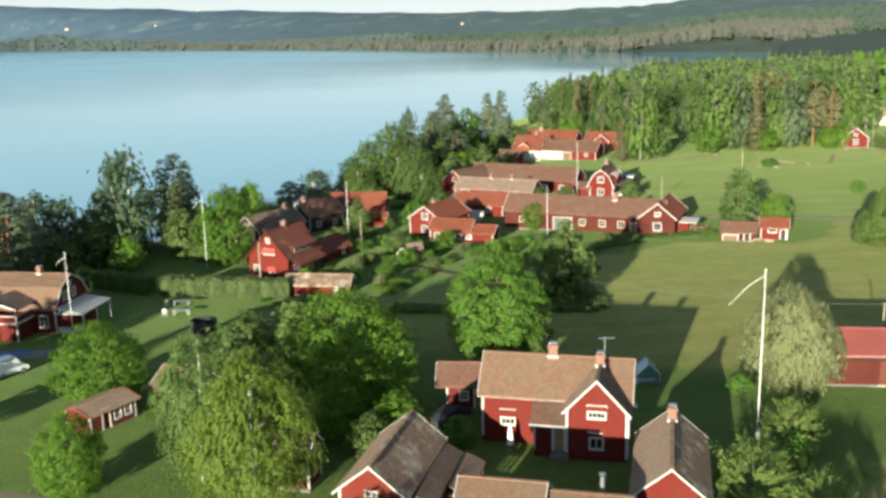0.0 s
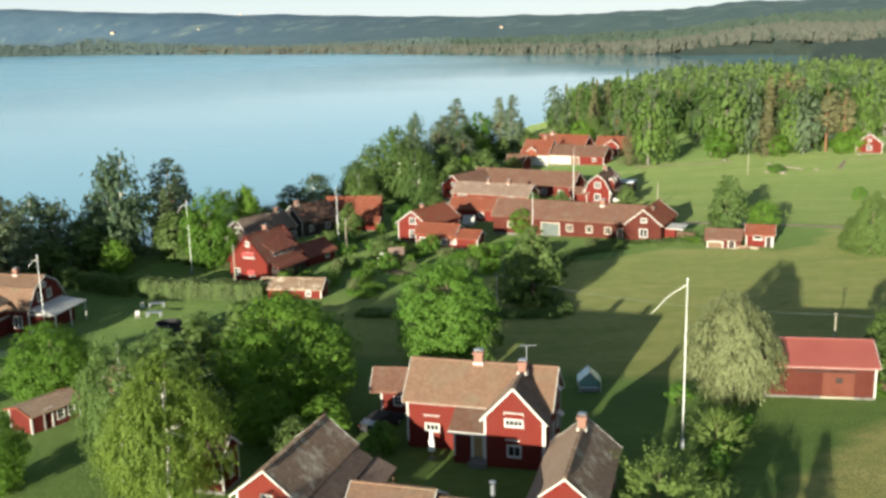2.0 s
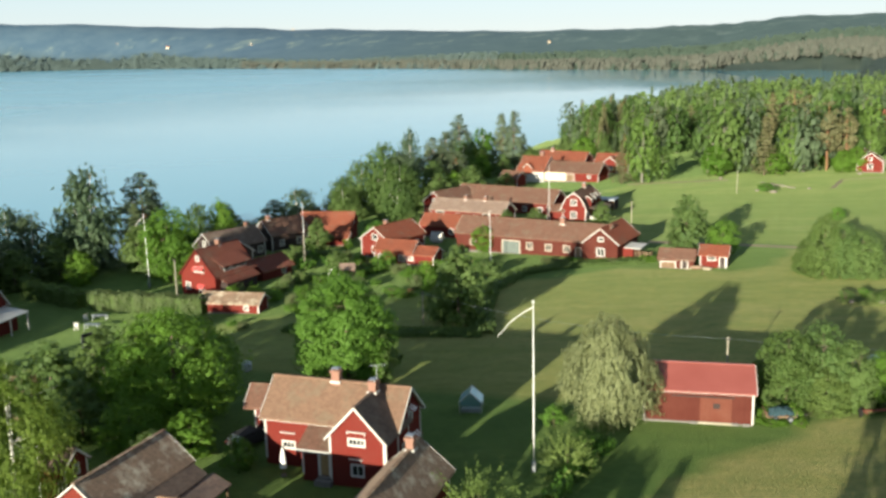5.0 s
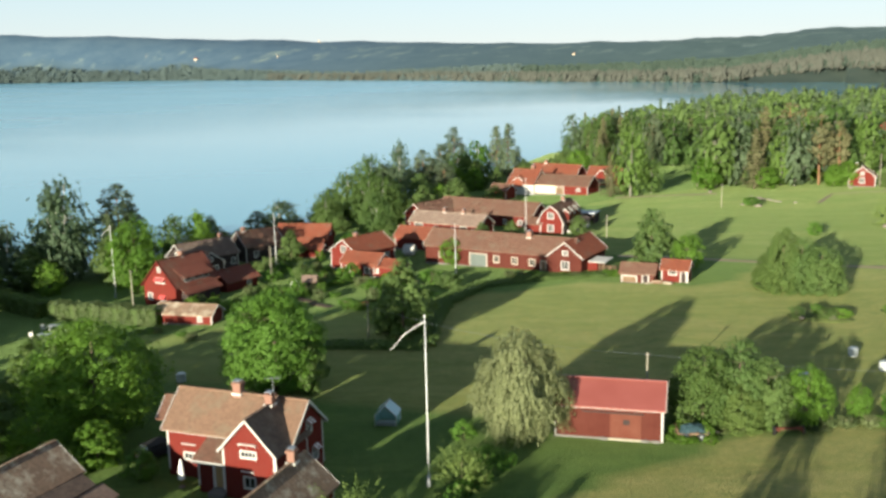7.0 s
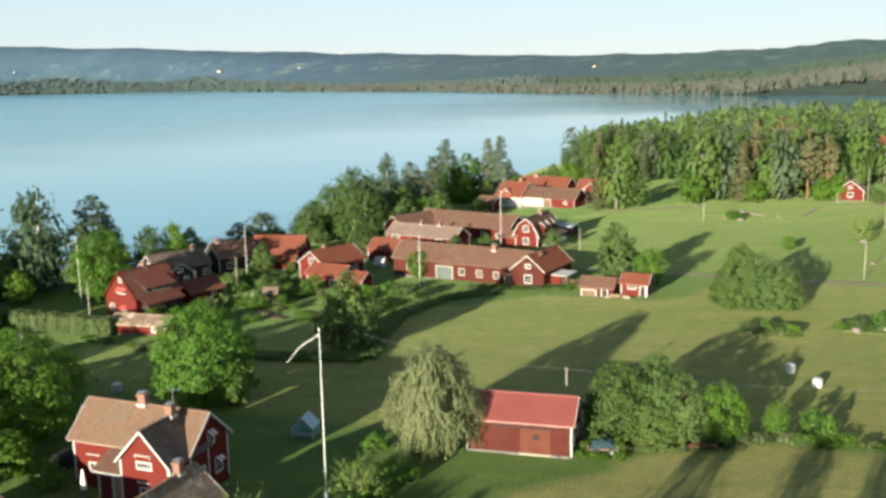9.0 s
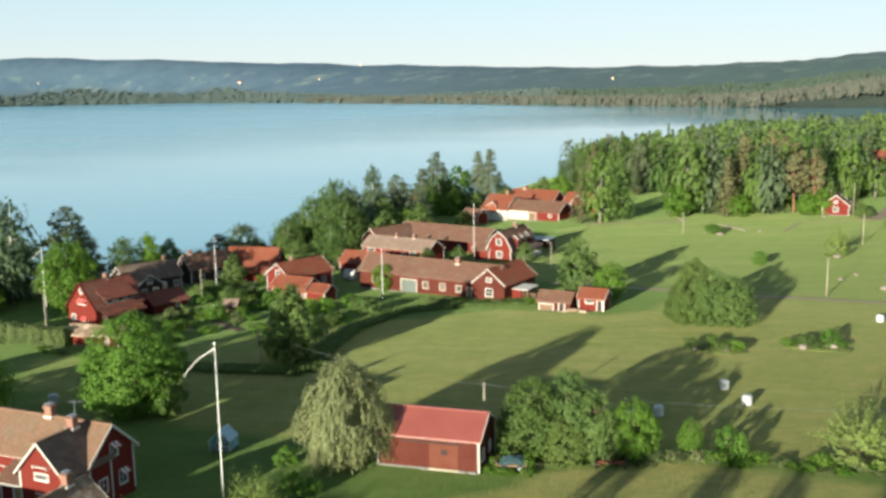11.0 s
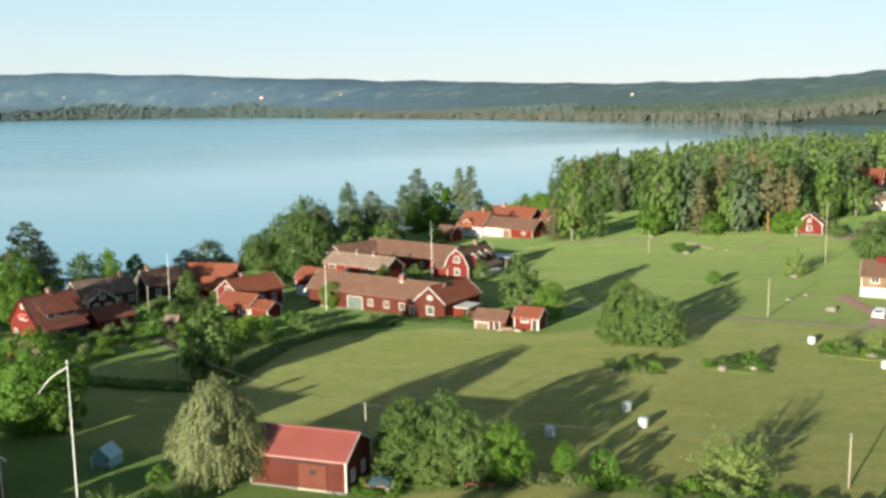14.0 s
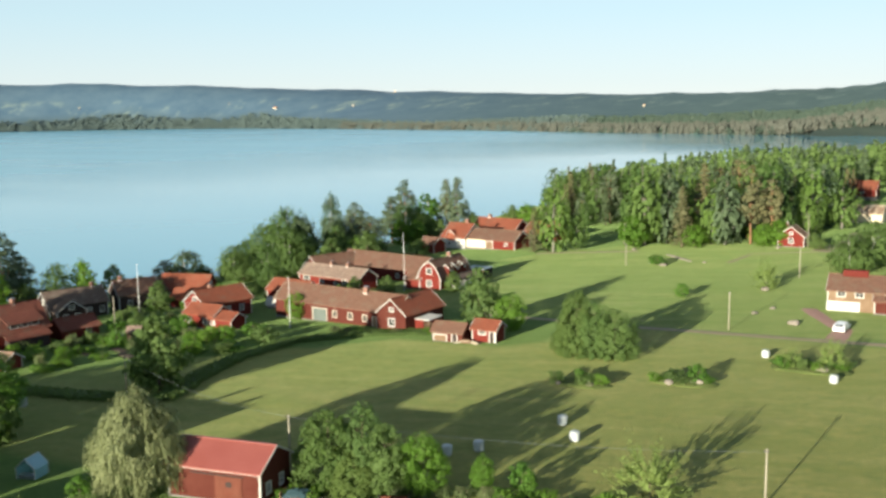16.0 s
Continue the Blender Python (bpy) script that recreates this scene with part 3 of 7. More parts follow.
# ---- buildings ----


def wall_sheet(verts, faces, place, u0, u1, z0, top, holes, depth=0.12):
    """One wall face from u0 to u1, up to the line top(u), with holes (u, z, w, h) cut in and their reveals. place(u, z, d) gives
    the point, d metres inside the face."""
    cuts = sorted({u0, u1, *[b for b in top.breaks if u0 < b < u1], *[h[0] - h[2] / 2 for h in holes], *[h[0] + h[2] / 2 for h in holes]})

    def quad(*ps):
        o = len(verts)
        verts.extend(ps)
        faces.append(tuple(range(o, o + len(ps))))
    for a, b in zip(cuts, cuts[1:]):
        mid = (a + b) / 2
        col = sorted([h for h in holes if h[0] - h[2] / 2 < mid < h[0] + h[2] / 2], key=lambda h: h[1])
        z = z0
        for h in col:
            if h[1] > z:
                quad(place(a, z, 0), place(b, z, 0), place(b, h[1], 0), place(a, h[1], 0))
            z = h[1] + h[3]
        quad(place(a, z, 0), place(b, z, 0), place(b, top(b), 0), place(a, top(a), 0))
    for u, z, w, h in holes:
        c = [(u - w / 2, z), (u + w / 2, z), (u + w / 2, z + h), (u - w / 2, z + h)]
        for (ua, za), (ub, zb) in zip(c, c[1:] + c[:1]):
            quad(place(ua, za, 0), place(ub, zb, 0), place(ub, zb, depth), place(ua, za, depth))


class Line:
    """A broken line z(u)."""

    def __init__(self, pts):
        self.pts, self.breaks = pts, [p[0] for p in pts]

    def __call__(self, u):
        return float(np.interp(u, self.breaks, [p[1] for p in self.pts]))


def slab(profile, x0, x1, thick):
    """A roof skin: the profile (y, z) drawn from x0 to x1, with its thickness hanging below."""
    n = len(profile)
    verts = [(x, y, z - t) for x in (x0, x1) for t in (0, thick) for y, z in profile]
    o = [0, n, 2 * n, 3 * n]
    faces = []
    for i in range(n - 1):
        faces.append((o[0] + i, o[2] + i, o[2] + i + 1, o[0] + i + 1))
        faces.append((o[1] + i, o[1] + i + 1, o[3] + i + 1, o[3] + i))
        faces.append((o[0] + i, o[0] + i + 1, o[1] + i + 1, o[1] + i))
        faces.append((o[2] + i, o[3] + i, o[3] + i + 1, o[2] + i + 1))
    for i in (0, n - 1):
        faces.append((o[0] + i, o[1] + i, o[3] + i, o[2] + i))
    return verts, faces


def fitted(verts, m):
    return [tuple(m @ Vector(v)) for v in verts]


def window(parent, place, u, z, w, h, panes=(2, 2), trim=None, shut=False):
    """A casement in a wall's hole: painted surround and bars, glass behind."""
    trim = trim or WHITE
    bm = bmesh.new()

    def bar(a, b, c, d, front, back):
        pts = [place(uu, zz, dd) for dd in (front, back) for uu, zz in ((a, c), (b, c), (b, d), (a, d))]
        vs = [bm.verts.new(p) for p in pts]
        for f in ((0, 1, 2, 3), (7, 6, 5, 4), (0, 4, 5, 1), (1, 5, 6, 2), (2, 6, 7, 3), (3, 7, 4, 0)):
            bm.faces.new([vs[i] for i in f])
    k = 0.095
    l, r, b, t = u - w / 2, u + w / 2, z, z + h
    outer = [(l - k, b - k - 0.03), (r + k, b - k - 0.03), (r + k, t + k), (l - k, t + k)]
    inner = [(l + 0.04, b + 0.03), (r - 0.04, b + 0.03), (r - 0.04, t - 0.04), (l + 0.04, t - 0.04)]
    rows = [[bm.verts.new(place(uu, zz, dd)) for uu, zz in ring] for ring, dd in ((outer, 0.0), (outer, -0.045), (inner, -0.045), (inner, 0.06))]
    for ra, rb in zip(rows, rows[1:]):
        for i in range(4):
            bm.faces.new((ra[i], ra[(i + 1) % 4], rb[(i + 1) % 4], rb[i]))
    win = part("window", bm, trim, parent)
    for i in range(1, panes[0]):
        c = l + w * i / panes[0]
        bm = bmesh.new()
        bar(c - 0.03, c + 0.03, b + 0.03, t - 0.04, 0.0, 0.055)
        part("glazing_bar", bm, trim, win)
    for i in range(1, panes[1]):
        c = b + h * i / panes[1]
        bm = bmesh.new()
        bar(l + 0.04, r - 0.04, c - 0.022, c + 0.022, 0.008, 0.05)
        part("glazing_bar", bm, trim, win)
    for i in range(panes[0]):
        for j in range(panes[1]):
            a, c, d, e = l + w * i / panes[0], l + w * (i + 1) / panes[0], b + h * j / panes[1], b + h * (j + 1) / panes[1]
            tip = 0.003 * ((i + 2 * j) % 3)
            part("pane", ([place(a, d, 0.075), place(c, d, 0.075 + tip), place(c, e, 0.075 + tip), place(a, e, 0.075)], [(0, 1, 2, 3)]), GLASS, win)
    return win


def door(parent, place, u, z, w, h, material, trim):
    bm = bmesh.new()
    for a, b, c, d, f in ((u - w / 2 - 0.12, u - w / 2 + 0.03, z, z + h + 0.12, -0.04), (u + w / 2 - 0.03, u + w / 2 + 0.12, z, z + h + 0.12, -0.04),
                          (u - w / 2 + 0.03, u + w / 2 - 0.03, z + h - 0.03, z + h + 0.12, -0.04)):
        vs = [bm.verts.new(place(uu, zz, dd)) for dd in (f, 0.08) for uu, zz in ((a, c), (b, c), (b, d), (a, d))]
        for q in ((0, 1, 2, 3), (7, 6, 5, 4), (0, 4, 5, 1), (1, 5, 6, 2), (2, 6, 7, 3), (3, 7, 4, 0)):
            bm.faces.new([vs[i] for i in q])
    fr = part("door_frame", bm, trim, parent)
    n = max(2, round(w / 0.5))
    for i in range(n):
        a, b = u - w / 2 + w * i / n + 0.01, u - w / 2 + w * (i + 1) / n - 0.01
        bm = bmesh.new()
        vs = [bm.verts.new(place(uu, zz, dd)) for dd in (0.05, 0.1) for uu, zz in ((a, z + 0.02), (b, z + 0.02), (b, z + h), (a, z + h))]
        for q in ((0, 1, 2, 3), (7, 6, 5, 4), (0, 4, 5, 1), (1, 5, 6, 2), (2, 6, 7, 3), (3, 7, 4, 0)):
            bm.faces.new([vs[j] for j in q])
        part("door_leaf", bm, material, fr)
    return fr


def chimney(parent, x, y, z0, z1, w=0.55, d=0.75, material=None, m=None):
    bm = boxes((x - w / 2, y - d / 2, z0, x + w / 2, y + d / 2, z1), (x - w / 2 - 0.09, y - d / 2 - 0.09, z1 - 0.22, x + w / 2 + 0.09, y + d / 2 + 0.09, z1 - 0.04),
               (x - w / 2 - 0.05, y - d / 2 - 0.05, z0, x + w / 2 + 0.05, y + d / 2 + 0.05, z0 + (z1 - z0) * 0.30))
    if m is not None:
        bm.transform(m)
    st = part("chimney", bm, material or BRICK, parent)
    bm = boxes((x - w / 2 - 0.09, y - d / 2 - 0.09, z0 + 0.25, x + w / 2 + 0.09, y + d / 2 + 0.09, z0 + 0.42))
    if m is not None:
        bm.transform(m)
    part("flashing", bm, WHITE, st)
    bm = boxes((x - w / 2 + 0.02, y - d / 2 + 0.02, z1 + 0.12, x + w / 2 - 0.02, y + d / 2 - 0.02, z1 + 0.17),
               (x - w / 2 + 0.04, y - d / 2 + 0.04, z1 - 0.05, x - w / 2 + 0.1, y - d / 2 + 0.1, z1 + 0.12), (x + w / 2 - 0.1, y + d / 2 - 0.1, z1 - 0.05, x + w / 2 - 0.04, y + d / 2 - 0.04, z1 + 0.12))
    if m is not None:
        bm.transform(m)
    part("chimney_cap", bm, METAL, st)


def building(house, L, W, eave, ridge, wall=None, roof=None, trim=None, off=(0, 0, 0), turn=0.0, over=0.35, gable_over=0.3, front=(), back=(), left=(), right=(),
             doors=(), chimneys=(), gambrel=False, eaves=None, plinth=0.35, corner=True, roof2=None, board=0.16, base=0.0, ends=(True, True), barge=None):
    """One gabled body under house. Its ridge runs along its own x, L long and W wide; eave and ridge are heights. Holes are (u, z, w, h[, panes]).
    front and back are the long sides at -y and +y, left and right the gable ends at -x and +x. doors: (side, u, w, h, material)."""
    wall, roof, trim = wall or RED, roof or TILE_BROWN, trim or WHITE
    m = pose(*off, 0, 0, turn)
    hw, hl = W / 2, L / 2
    slope = (ridge - eave) / hw
    if gambrel:
        kn = (hw * 0.62, eave + (ridge - eave) * 0.62)
        half = [(0, ridge), (kn[0], kn[1]), (hw, eave)]
    else:
        half = [(0, ridge), (hw, eave)]
    (ya, za), (yb, zb) = half[-2], half[-1]
    k = (zb - za) / (yb - ya)
    lip = (hw + over, zb + k * over)
    prof = [(-lip[0], lip[1])] + [(-y, z) for y, z in half[::-1][(1 if not gambrel else 1):]] + [(y, z) for y, z in half[1:-1]] + [lip]
    prof = [(y, z + 0.10) for y, z in prof]
    gable = Line([(-y, z) for y, z in half[::-1]] + [(y, z) for y, z in half[1:]])
    flat = Line([(-hl, eave), (hl, eave)])
    sides = {
        "front": (lambda u, z, d: tuple(m @ Vector((u, -hw + d, z))), -hl, hl, flat, list(front)),
        "back": (lambda u, z, d: tuple(m @ Vector((-u, hw - d, z))), -hl, hl, flat, list(back)),
        "left": (lambda u, z, d: tuple(m @ Vector((-hl + d, -u, z))), -hw, hw, gable, list(left)),
        "right": (lambda u, z, d: tuple(m @ Vector((hl - d, u, z))), -hw, hw, gable, list(right)),
    }
    verts, faces = [], []
    door_at = {s: [] for s in sides}
    for s, u, w, h, mt in doors:
        door_at[s].append((u, plinth * 0.6, w, h, mt))
    for s, (place, a, b, top, holes) in sides.items():
        wall_sheet(verts, faces, place, a, b, base - 1.2, top, [h[:4] for h in holes] + [d[:4] for d in door_at[s]])
    part("wall", (verts, faces), wall, house)
    for s, (place, a, b, top, holes) in sides.items():
        for h in holes:
            window(house, place, *h[:4], panes=h[4] if len(h) > 4 else (2, 2), trim=trim)
        for u, z, w, h, mt in door_at[s]:
            door(house, place, u, z, w, h, mt, trim)
    if plinth:
        g = 0.06
        bm = boxes((-hl - g, -hw - g, base - 1.3, hl + g, hw + g, base + plinth * 0.55))
        bm.transform(m)
        part("plinth", bm, STONE, house)
    x0, x1 = -hl - gable_over, hl + gable_over
    if roof2:
        mid = len(prof) // 2
        for pr, mt in ((prof[:mid + 1], roof), (prof[mid:], roof2)):
            v, f = slab(pr, x0, x1, 0.14)
            part("roof", (fitted(v, m), f), mt, house)
    else:
        v, f = slab(prof, x0, x1, 0.14)
        part("roof", (fitted(v, m), f), roof, house)
    rz = ridge + 0.10
    bm = beam(bmesh.new(), (x0 + 0.02, 0, rz + 0.02), (x1 - 0.02, 0, rz + 0.02), 0.3, 0.1)
    bm.transform(m)
    part("ridge_cap", bm, roof, house)
    for s, x in ((-1, x0), (1, x1)):
        if not ends[0 if s < 0 else 1]:
            continue
        bm = bmesh.new()
        for (y0, z0), (y1, z1) in zip(prof, prof[1:]):
            beam(bm, (x + s * 0.025, y0, z0 - 0.05), (x + s * 0.025, y1, z1 - 0.05), 0.05, board)
        bm.transform(m)
        part("bargeboard", bm, barge or trim, house)
    for s in (-1, 1):
        bm = boxes((x0, s * lip[0] - 0.02 * (1 + s) + 0.02 * (1 - s) - 0.03, lip[1] - 0.08, x1, s * lip[0] + 0.03, lip[1] + 0.075))
        bm.transform(m)
        part("fascia", bm, eaves or roof, house)
    if corner:
        for sx in (-1, 1):
            for sy in (-1, 1):
                cx, cy = sx * hl, sy * hw
                bm = boxes((min(cx - sx * 0.13, cx + sx * 0.03), min(cy - sy * 0.13, cy + sy * 0.03), base + plinth * 0.55 + 0.01, max(cx - sx * 0.13, cx + sx * 0.03), max(cy - sy * 0.13, cy + sy * 0.03), eave - 0.02))
                bm.transform(m)
                part("corner_board", bm, trim, house)
    for c in chimneys:
        x, y, top = c[:3]
        chimney(house, x, y, gable(y) - 0.3, top, *(c[3:] if len(c) > 3 else ()), m=m)


def lean_to(house, x0, x1, y0, y1, z_high, z_low, material, thick=0.12, along='y'):
    """A single-pitch roof: high at y1, low at y0, over x0 to x1 (or high at x0, low at x1 with along='x')."""
    t = thick
    if along == 'y':
        top = [(x0, y0, z_low), (x1, y0, z_low), (x1, y1, z_high), (x0, y1, z_high)]
    else:
        top = [(x0, y0, z_high), (x1, y0, z_low), (x1, y1, z_low), (x0, y1, z_high)]
    verts = top + [(x, y, z - t) for x, y, z in top]
    return part("roof", (verts, [(0, 1, 2, 3), (7, 6, 5, 4), (0, 4, 5, 1), (1, 5, 6, 2), (2, 6, 7, 3), (3, 7, 4, 0)]), material, house)


def at(x, y, dz=0.0):
    return (x, y, gz(x, y) + dz)


def body_walls(house, x0, x1, y0, y1, z1, material, holes=(), trim=None, base=-1.2):
    """Upright walls of a low annex with a flat top line; holes (u, z, w, h) in the side towards -y."""
    verts, faces = [], []
    f = lambda u, z, d: (u, y0 + d, z)
    wall_sheet(verts, faces, f, x0, x1, base, Line([(x0, z1), (x1, z1)]), [h[:4] for h in holes])
    o = len(verts)
    verts += [(x0, y0, base), (x1, y0, base), (x1, y1, base), (x0, y1, base), (x0, y0, z1), (x1, y0, z1), (x1, y1, z1), (x0, y1, z1)]
    faces += [tuple(o + i for i in q) for q in ((1, 2, 6, 5), (2, 3, 7, 6), (3, 0, 4, 7))]
    part("wall", (verts, faces), material, house)
    for h in holes:
        window(house, f, *h[:4], panes=h[4] if len(h) > 4 else (2, 2), trim=trim)
# ---- trees ----


def cards(rng, c, n, size, aspect=1.0, jitter=0.35, along=None):
    """Small folded sprays at the points c, facing along n, drawn out in the direction along, as (verts, faces)."""
    k = len(c)
    n = n / np.maximum(np.linalg.norm(n, axis=1, keepdims=True), 1e-6)
    r = rng.normal(size=(k, 3)) if along is None else along + rng.normal(size=(k, 3)) * 0.12
    a = np.cross(n, r)
    a /= np.maximum(np.linalg.norm(a, axis=1, keepdims=True), 1e-6)
    b = np.cross(n, a)
    s = size * rng.uniform(0.65, 1.35, (k, 1))
    out = np.empty((k, 4, 3))
    for i, (u, v, w) in enumerate(((-1, -0.15, 0), (0.1, -1, 0.35), (1, 0.15, 0), (-0.1, 1, 0.35))):
        j = 1 + rng.uniform(-jitter, jitter, (k, 1))
        out[:, i] = c + a * u * s * 0.5 * j + b * v * s * 0.5 * aspect * j - n * w * s * 0.4
    return out.reshape(-1, 3), np.arange(4 * k).reshape(k, 4)


def blob_points(rng, count, lobes, fill=0.25):
    """Points on the outer skin of a cloud of ellipsoid lobes (cx, cy, cz, rx, ry, rz), and the way out of it."""
    lob = np.array(lobes)
    area = (lob[:, 3] * lob[:, 4] * lob[:, 5]) ** (2 / 3)
    pick = rng.choice(len(lob), count * 2, p=area / area.sum())
    d = rng.normal(size=(count * 2, 3))
    d /= np.linalg.norm(d, axis=1, keepdims=True)
    rad = np.where(rng.random((count * 2, 1)) < fill, rng.uniform(0.45, 0.95, (count * 2, 1)), rng.uniform(0.84, 1.16, (count * 2, 1)))
    p = lob[pick, :3] + d * lob[pick, 3:] * rad
    q = (p[:, None, :] - lob[None, :, :3]) / lob[None, :, 3:]
    deep = ((q ** 2).sum(-1) < 0.5).sum(1)
    keep = deep <= np.where(rad[:, 0] < 0.9, 1, 0)
    return p[keep][:count], d[keep][:count]


def stem(rng, h, r, lean=0.03, top=0.85, n=7, sides=8):
    pts, rad = [], []
    x = y = 0.0
    for i in range(n):
        f = i / (n - 1)
        pts.append((x, y, -0.4 + (h * top + 0.4) * f))
        rad.append(r * (1.25 if i == 0 else 1) * (1 - f * 0.86))
        x += rng.normal() * lean * h / n
        y += rng.normal() * lean * h / n
    return tube(pts, rad, sides), pts, rad


def limbs(rng, pts, rad, lobes, count, lo=2):
    out = []
    for i in range(count):
        k = rng.integers(lo, len(pts) - 1)
        l = lobes[1 + rng.integers(0, max(1, len(lobes) - 1))] if len(lobes) > 1 else lobes[0]
        a, b = Vector(pts[k]), Vector(l[:3])
        if b.z < a.z:
            b.z = a.z + 0.4
        mid = a.lerp(b, 0.5) + Vector((0, 0, -0.12 * (b - a).length))
        out.append(tube([tuple(a), tuple(mid), tuple(b)], [rad[k] * 0.5, rad[k] * 0.3, rad[k] * 0.1], 5))
    return out


def crown_of(rng, h, w, lo, clumps, per, size, prof, cr, flat=0.7, hang=0.0, push=0.0, reach=0.8, lump=0.26, inner=0.3, aspect=1.0):
    """A crown of many small clumps of sprays. prof gives the crown's outline as (height share, width share) pairs; hang and push
    draw the sprays of a clump out into strands, downwards or outwards."""
    k = clumps
    fs = np.linspace(0.0, 1.0, 200)
    ws = np.interp(fs, [q[0] for q in prof], [q[1] for q in prof])
    f = np.interp(rng.random(k), np.cumsum(ws + 0.04) / np.sum(ws + 0.04), fs)
    a = rng.uniform(0, 2 * math.pi, k)
    big = 9 + clumps // 45
    ba, bf, bs = rng.uniform(0, 2 * math.pi, big), rng.uniform(0.05, 0.98, big), rng.uniform(0.16, 0.32, big)
    gap = np.stack([np.cos(a)[:, None] - np.cos(ba), np.sin(a)[:, None] - np.sin(ba), 2.2 * (f[:, None] - bf)], -1)
    swell = np.max(np.clip(1 - np.linalg.norm(gap, axis=-1) / (bs * 3.4), 0, 1), axis=1)
    wide = np.interp(f, [q[0] for q in prof], [q[1] for q in prof]) * w / 2 * (1 - lump * 0.75 + lump * 1.5 * swell)
    deep = np.where(rng.random(k) < inner, rng.uniform(0.35, 0.8, k), rng.uniform(0.82, 1.0, k))
    lift = np.where(deep < 0.8, 0.0, (swell - 0.4) * lump * 0.12 * h)
    c = np.stack([np.cos(a) * wide * deep, np.sin(a) * wide * deep, h * (lo + (1 - lo) * f) - cr * 0.4 + lift], -1)
    out = c - np.array([0, 0, h * (lo + (1 - lo) * 0.38)])
    out /= np.maximum(np.linalg.norm(out / (1, 1, 1.3), axis=1, keepdims=True), 1e-6)
    pull = rng.uniform(0.65, 1.35, (k, 1))
    out_c, pull_c, c_c = np.repeat(out, per, 0), np.repeat(pull, per, 0), np.repeat(c, per, 0)
    if hang or push:
        line = 6
        m = k * (per // line)
        way = np.repeat(out, per // line, 0) * push + np.array([0, 0, -hang]) + rng.normal(size=(m, 3)) * 0.22
        off = rng.normal(size=(m, 3)) * (cr, cr, cr * flat)
        base = np.repeat(c, per // line, 0) + off
        step = np.tile(np.arange(line) / (line - 1.0), m)[:, None] * reach * np.repeat(np.repeat(pull, per // line, 0) * rng.uniform(0.6, 1.2, (m, 1)), line, 0)
        pos = np.repeat(base, line, 0) + np.repeat(way, line, 0) * step + rng.normal(size=(m * line, 3)) * 0.04
        n = np.repeat(np.repeat(out, per // line, 0), line, 0) * 0.9 + np.repeat(off / cr, line, 0) * 0.45 + rng.normal(size=(m * line, 3)) * 0.5 + (0, 0, 0.15)
    else:
        off = rng.normal(size=(k * per, 3)) * 0.62
        off /= np.maximum(np.linalg.norm(off, axis=1, keepdims=True), 0.75) / 0.95
        pos = c_c + off * (cr, cr, cr * flat) * pull_c
        n = out_c * 0.75 + off * 0.8 + rng.normal(size=(k * per, 3)) * 0.45 + (0, 0, 0.3)
    keep = pos[:, 2] > min(0.15 * h, h * lo * 0.5 + 0.05)
    v, q = cards(rng, pos[keep], n[keep], size, aspect, along=np.repeat(way, 6, 0)[keep] if hang or push else None)
    tips = [tuple(t) + (1, 1, 1) for t in c[rng.integers(0, k, 40)] * (0.85, 0.85, 1.0)]
    return v, q, tips


ROUND = [(0, 0.42), (0.08, 0.72), (0.25, 0.95), (0.42, 1.0), (0.62, 0.92), (0.8, 0.70), (0.92, 0.42), (1.0, 0.08)]
EGG = [(0, 0.35), (0.1, 0.66), (0.3, 0.95), (0.5, 0.98), (0.7, 0.78), (0.86, 0.5), (1.0, 0.1)]
TALL = [(0, 0.42), (0.1, 0.74), (0.3, 1.0), (0.5, 0.98), (0.7, 0.82), (0.85, 0.60), (0.95, 0.36), (1.0, 0.12)]
DOME = [(0, 0.80), (0.15, 1.0), (0.4, 0.98), (0.6, 0.86), (0.8, 0.64), (0.93, 0.38), (1.0, 0.1)]
CURTAIN = [(0, 0.70), (0.15, 0.92), (0.35, 1.0), (0.55, 0.95), (0.72, 0.80), (0.86, 0.58), (0.95, 0.36), (1.0, 0.1)]
OPEN = [(0, 0.55), (0.2, 0.80), (0.45, 1.0), (0.65, 0.95), (0.82, 0.68), (1.0, 0.15)]
BELL = [(0, 0.95), (0.2, 1.0), (0.45, 1.0), (0.65, 0.90), (0.82, 0.65), (1.0, 0.15)]


def make_broad(seed, h, w, clumps, per, size, lo=0.1, bark=None, leaf=None, prof=None, cr=0.5, **kw):
    rng = np.random.default_rng(seed)
    v, f, tips = crown_of(rng, h, w, lo, clumps, per, size, prof or ROUND, cr, **kw)
    tr, pts, rad = stem(rng, h, 0.024 * h)
    trunk = join(tr, *limbs(rng, pts, rad, tips, 10))
    return mesh_of("trunk", trunk[0], trunk[1], bark or BARK, True), mesh_of("crown", v.tolist(), f.tolist(), leaf or LEAF_MAPLE)


def make_birch(seed, h, w, clumps, per, size, lo=0.12, leaf=None, bark=None, prof=None, cr=0.4, hang=1.0, push=0.25, reach=1.0, branches=12, stout=0.015, slim=1.4, **kw):
    """A tall, loose crown of hanging twigs."""
    rng = np.random.default_rng(seed)
    v, f, tips = crown_of(rng, h, w, lo, clumps, per, size, prof or TALL, cr, hang=hang, push=push, reach=reach, aspect=slim, **kw)
    tr, pts, rad = stem(rng, h, stout * h, 0.05, 0.95)
    trunk = join(tr, *limbs(rng, pts, rad, tips, branches, 1))
    return mesh_of("trunk", trunk[0], trunk[1], bark or BARK_BIRCH, True), mesh_of("crown", v.tolist(), f.tolist(), leaf or LEAF_BIRCH)


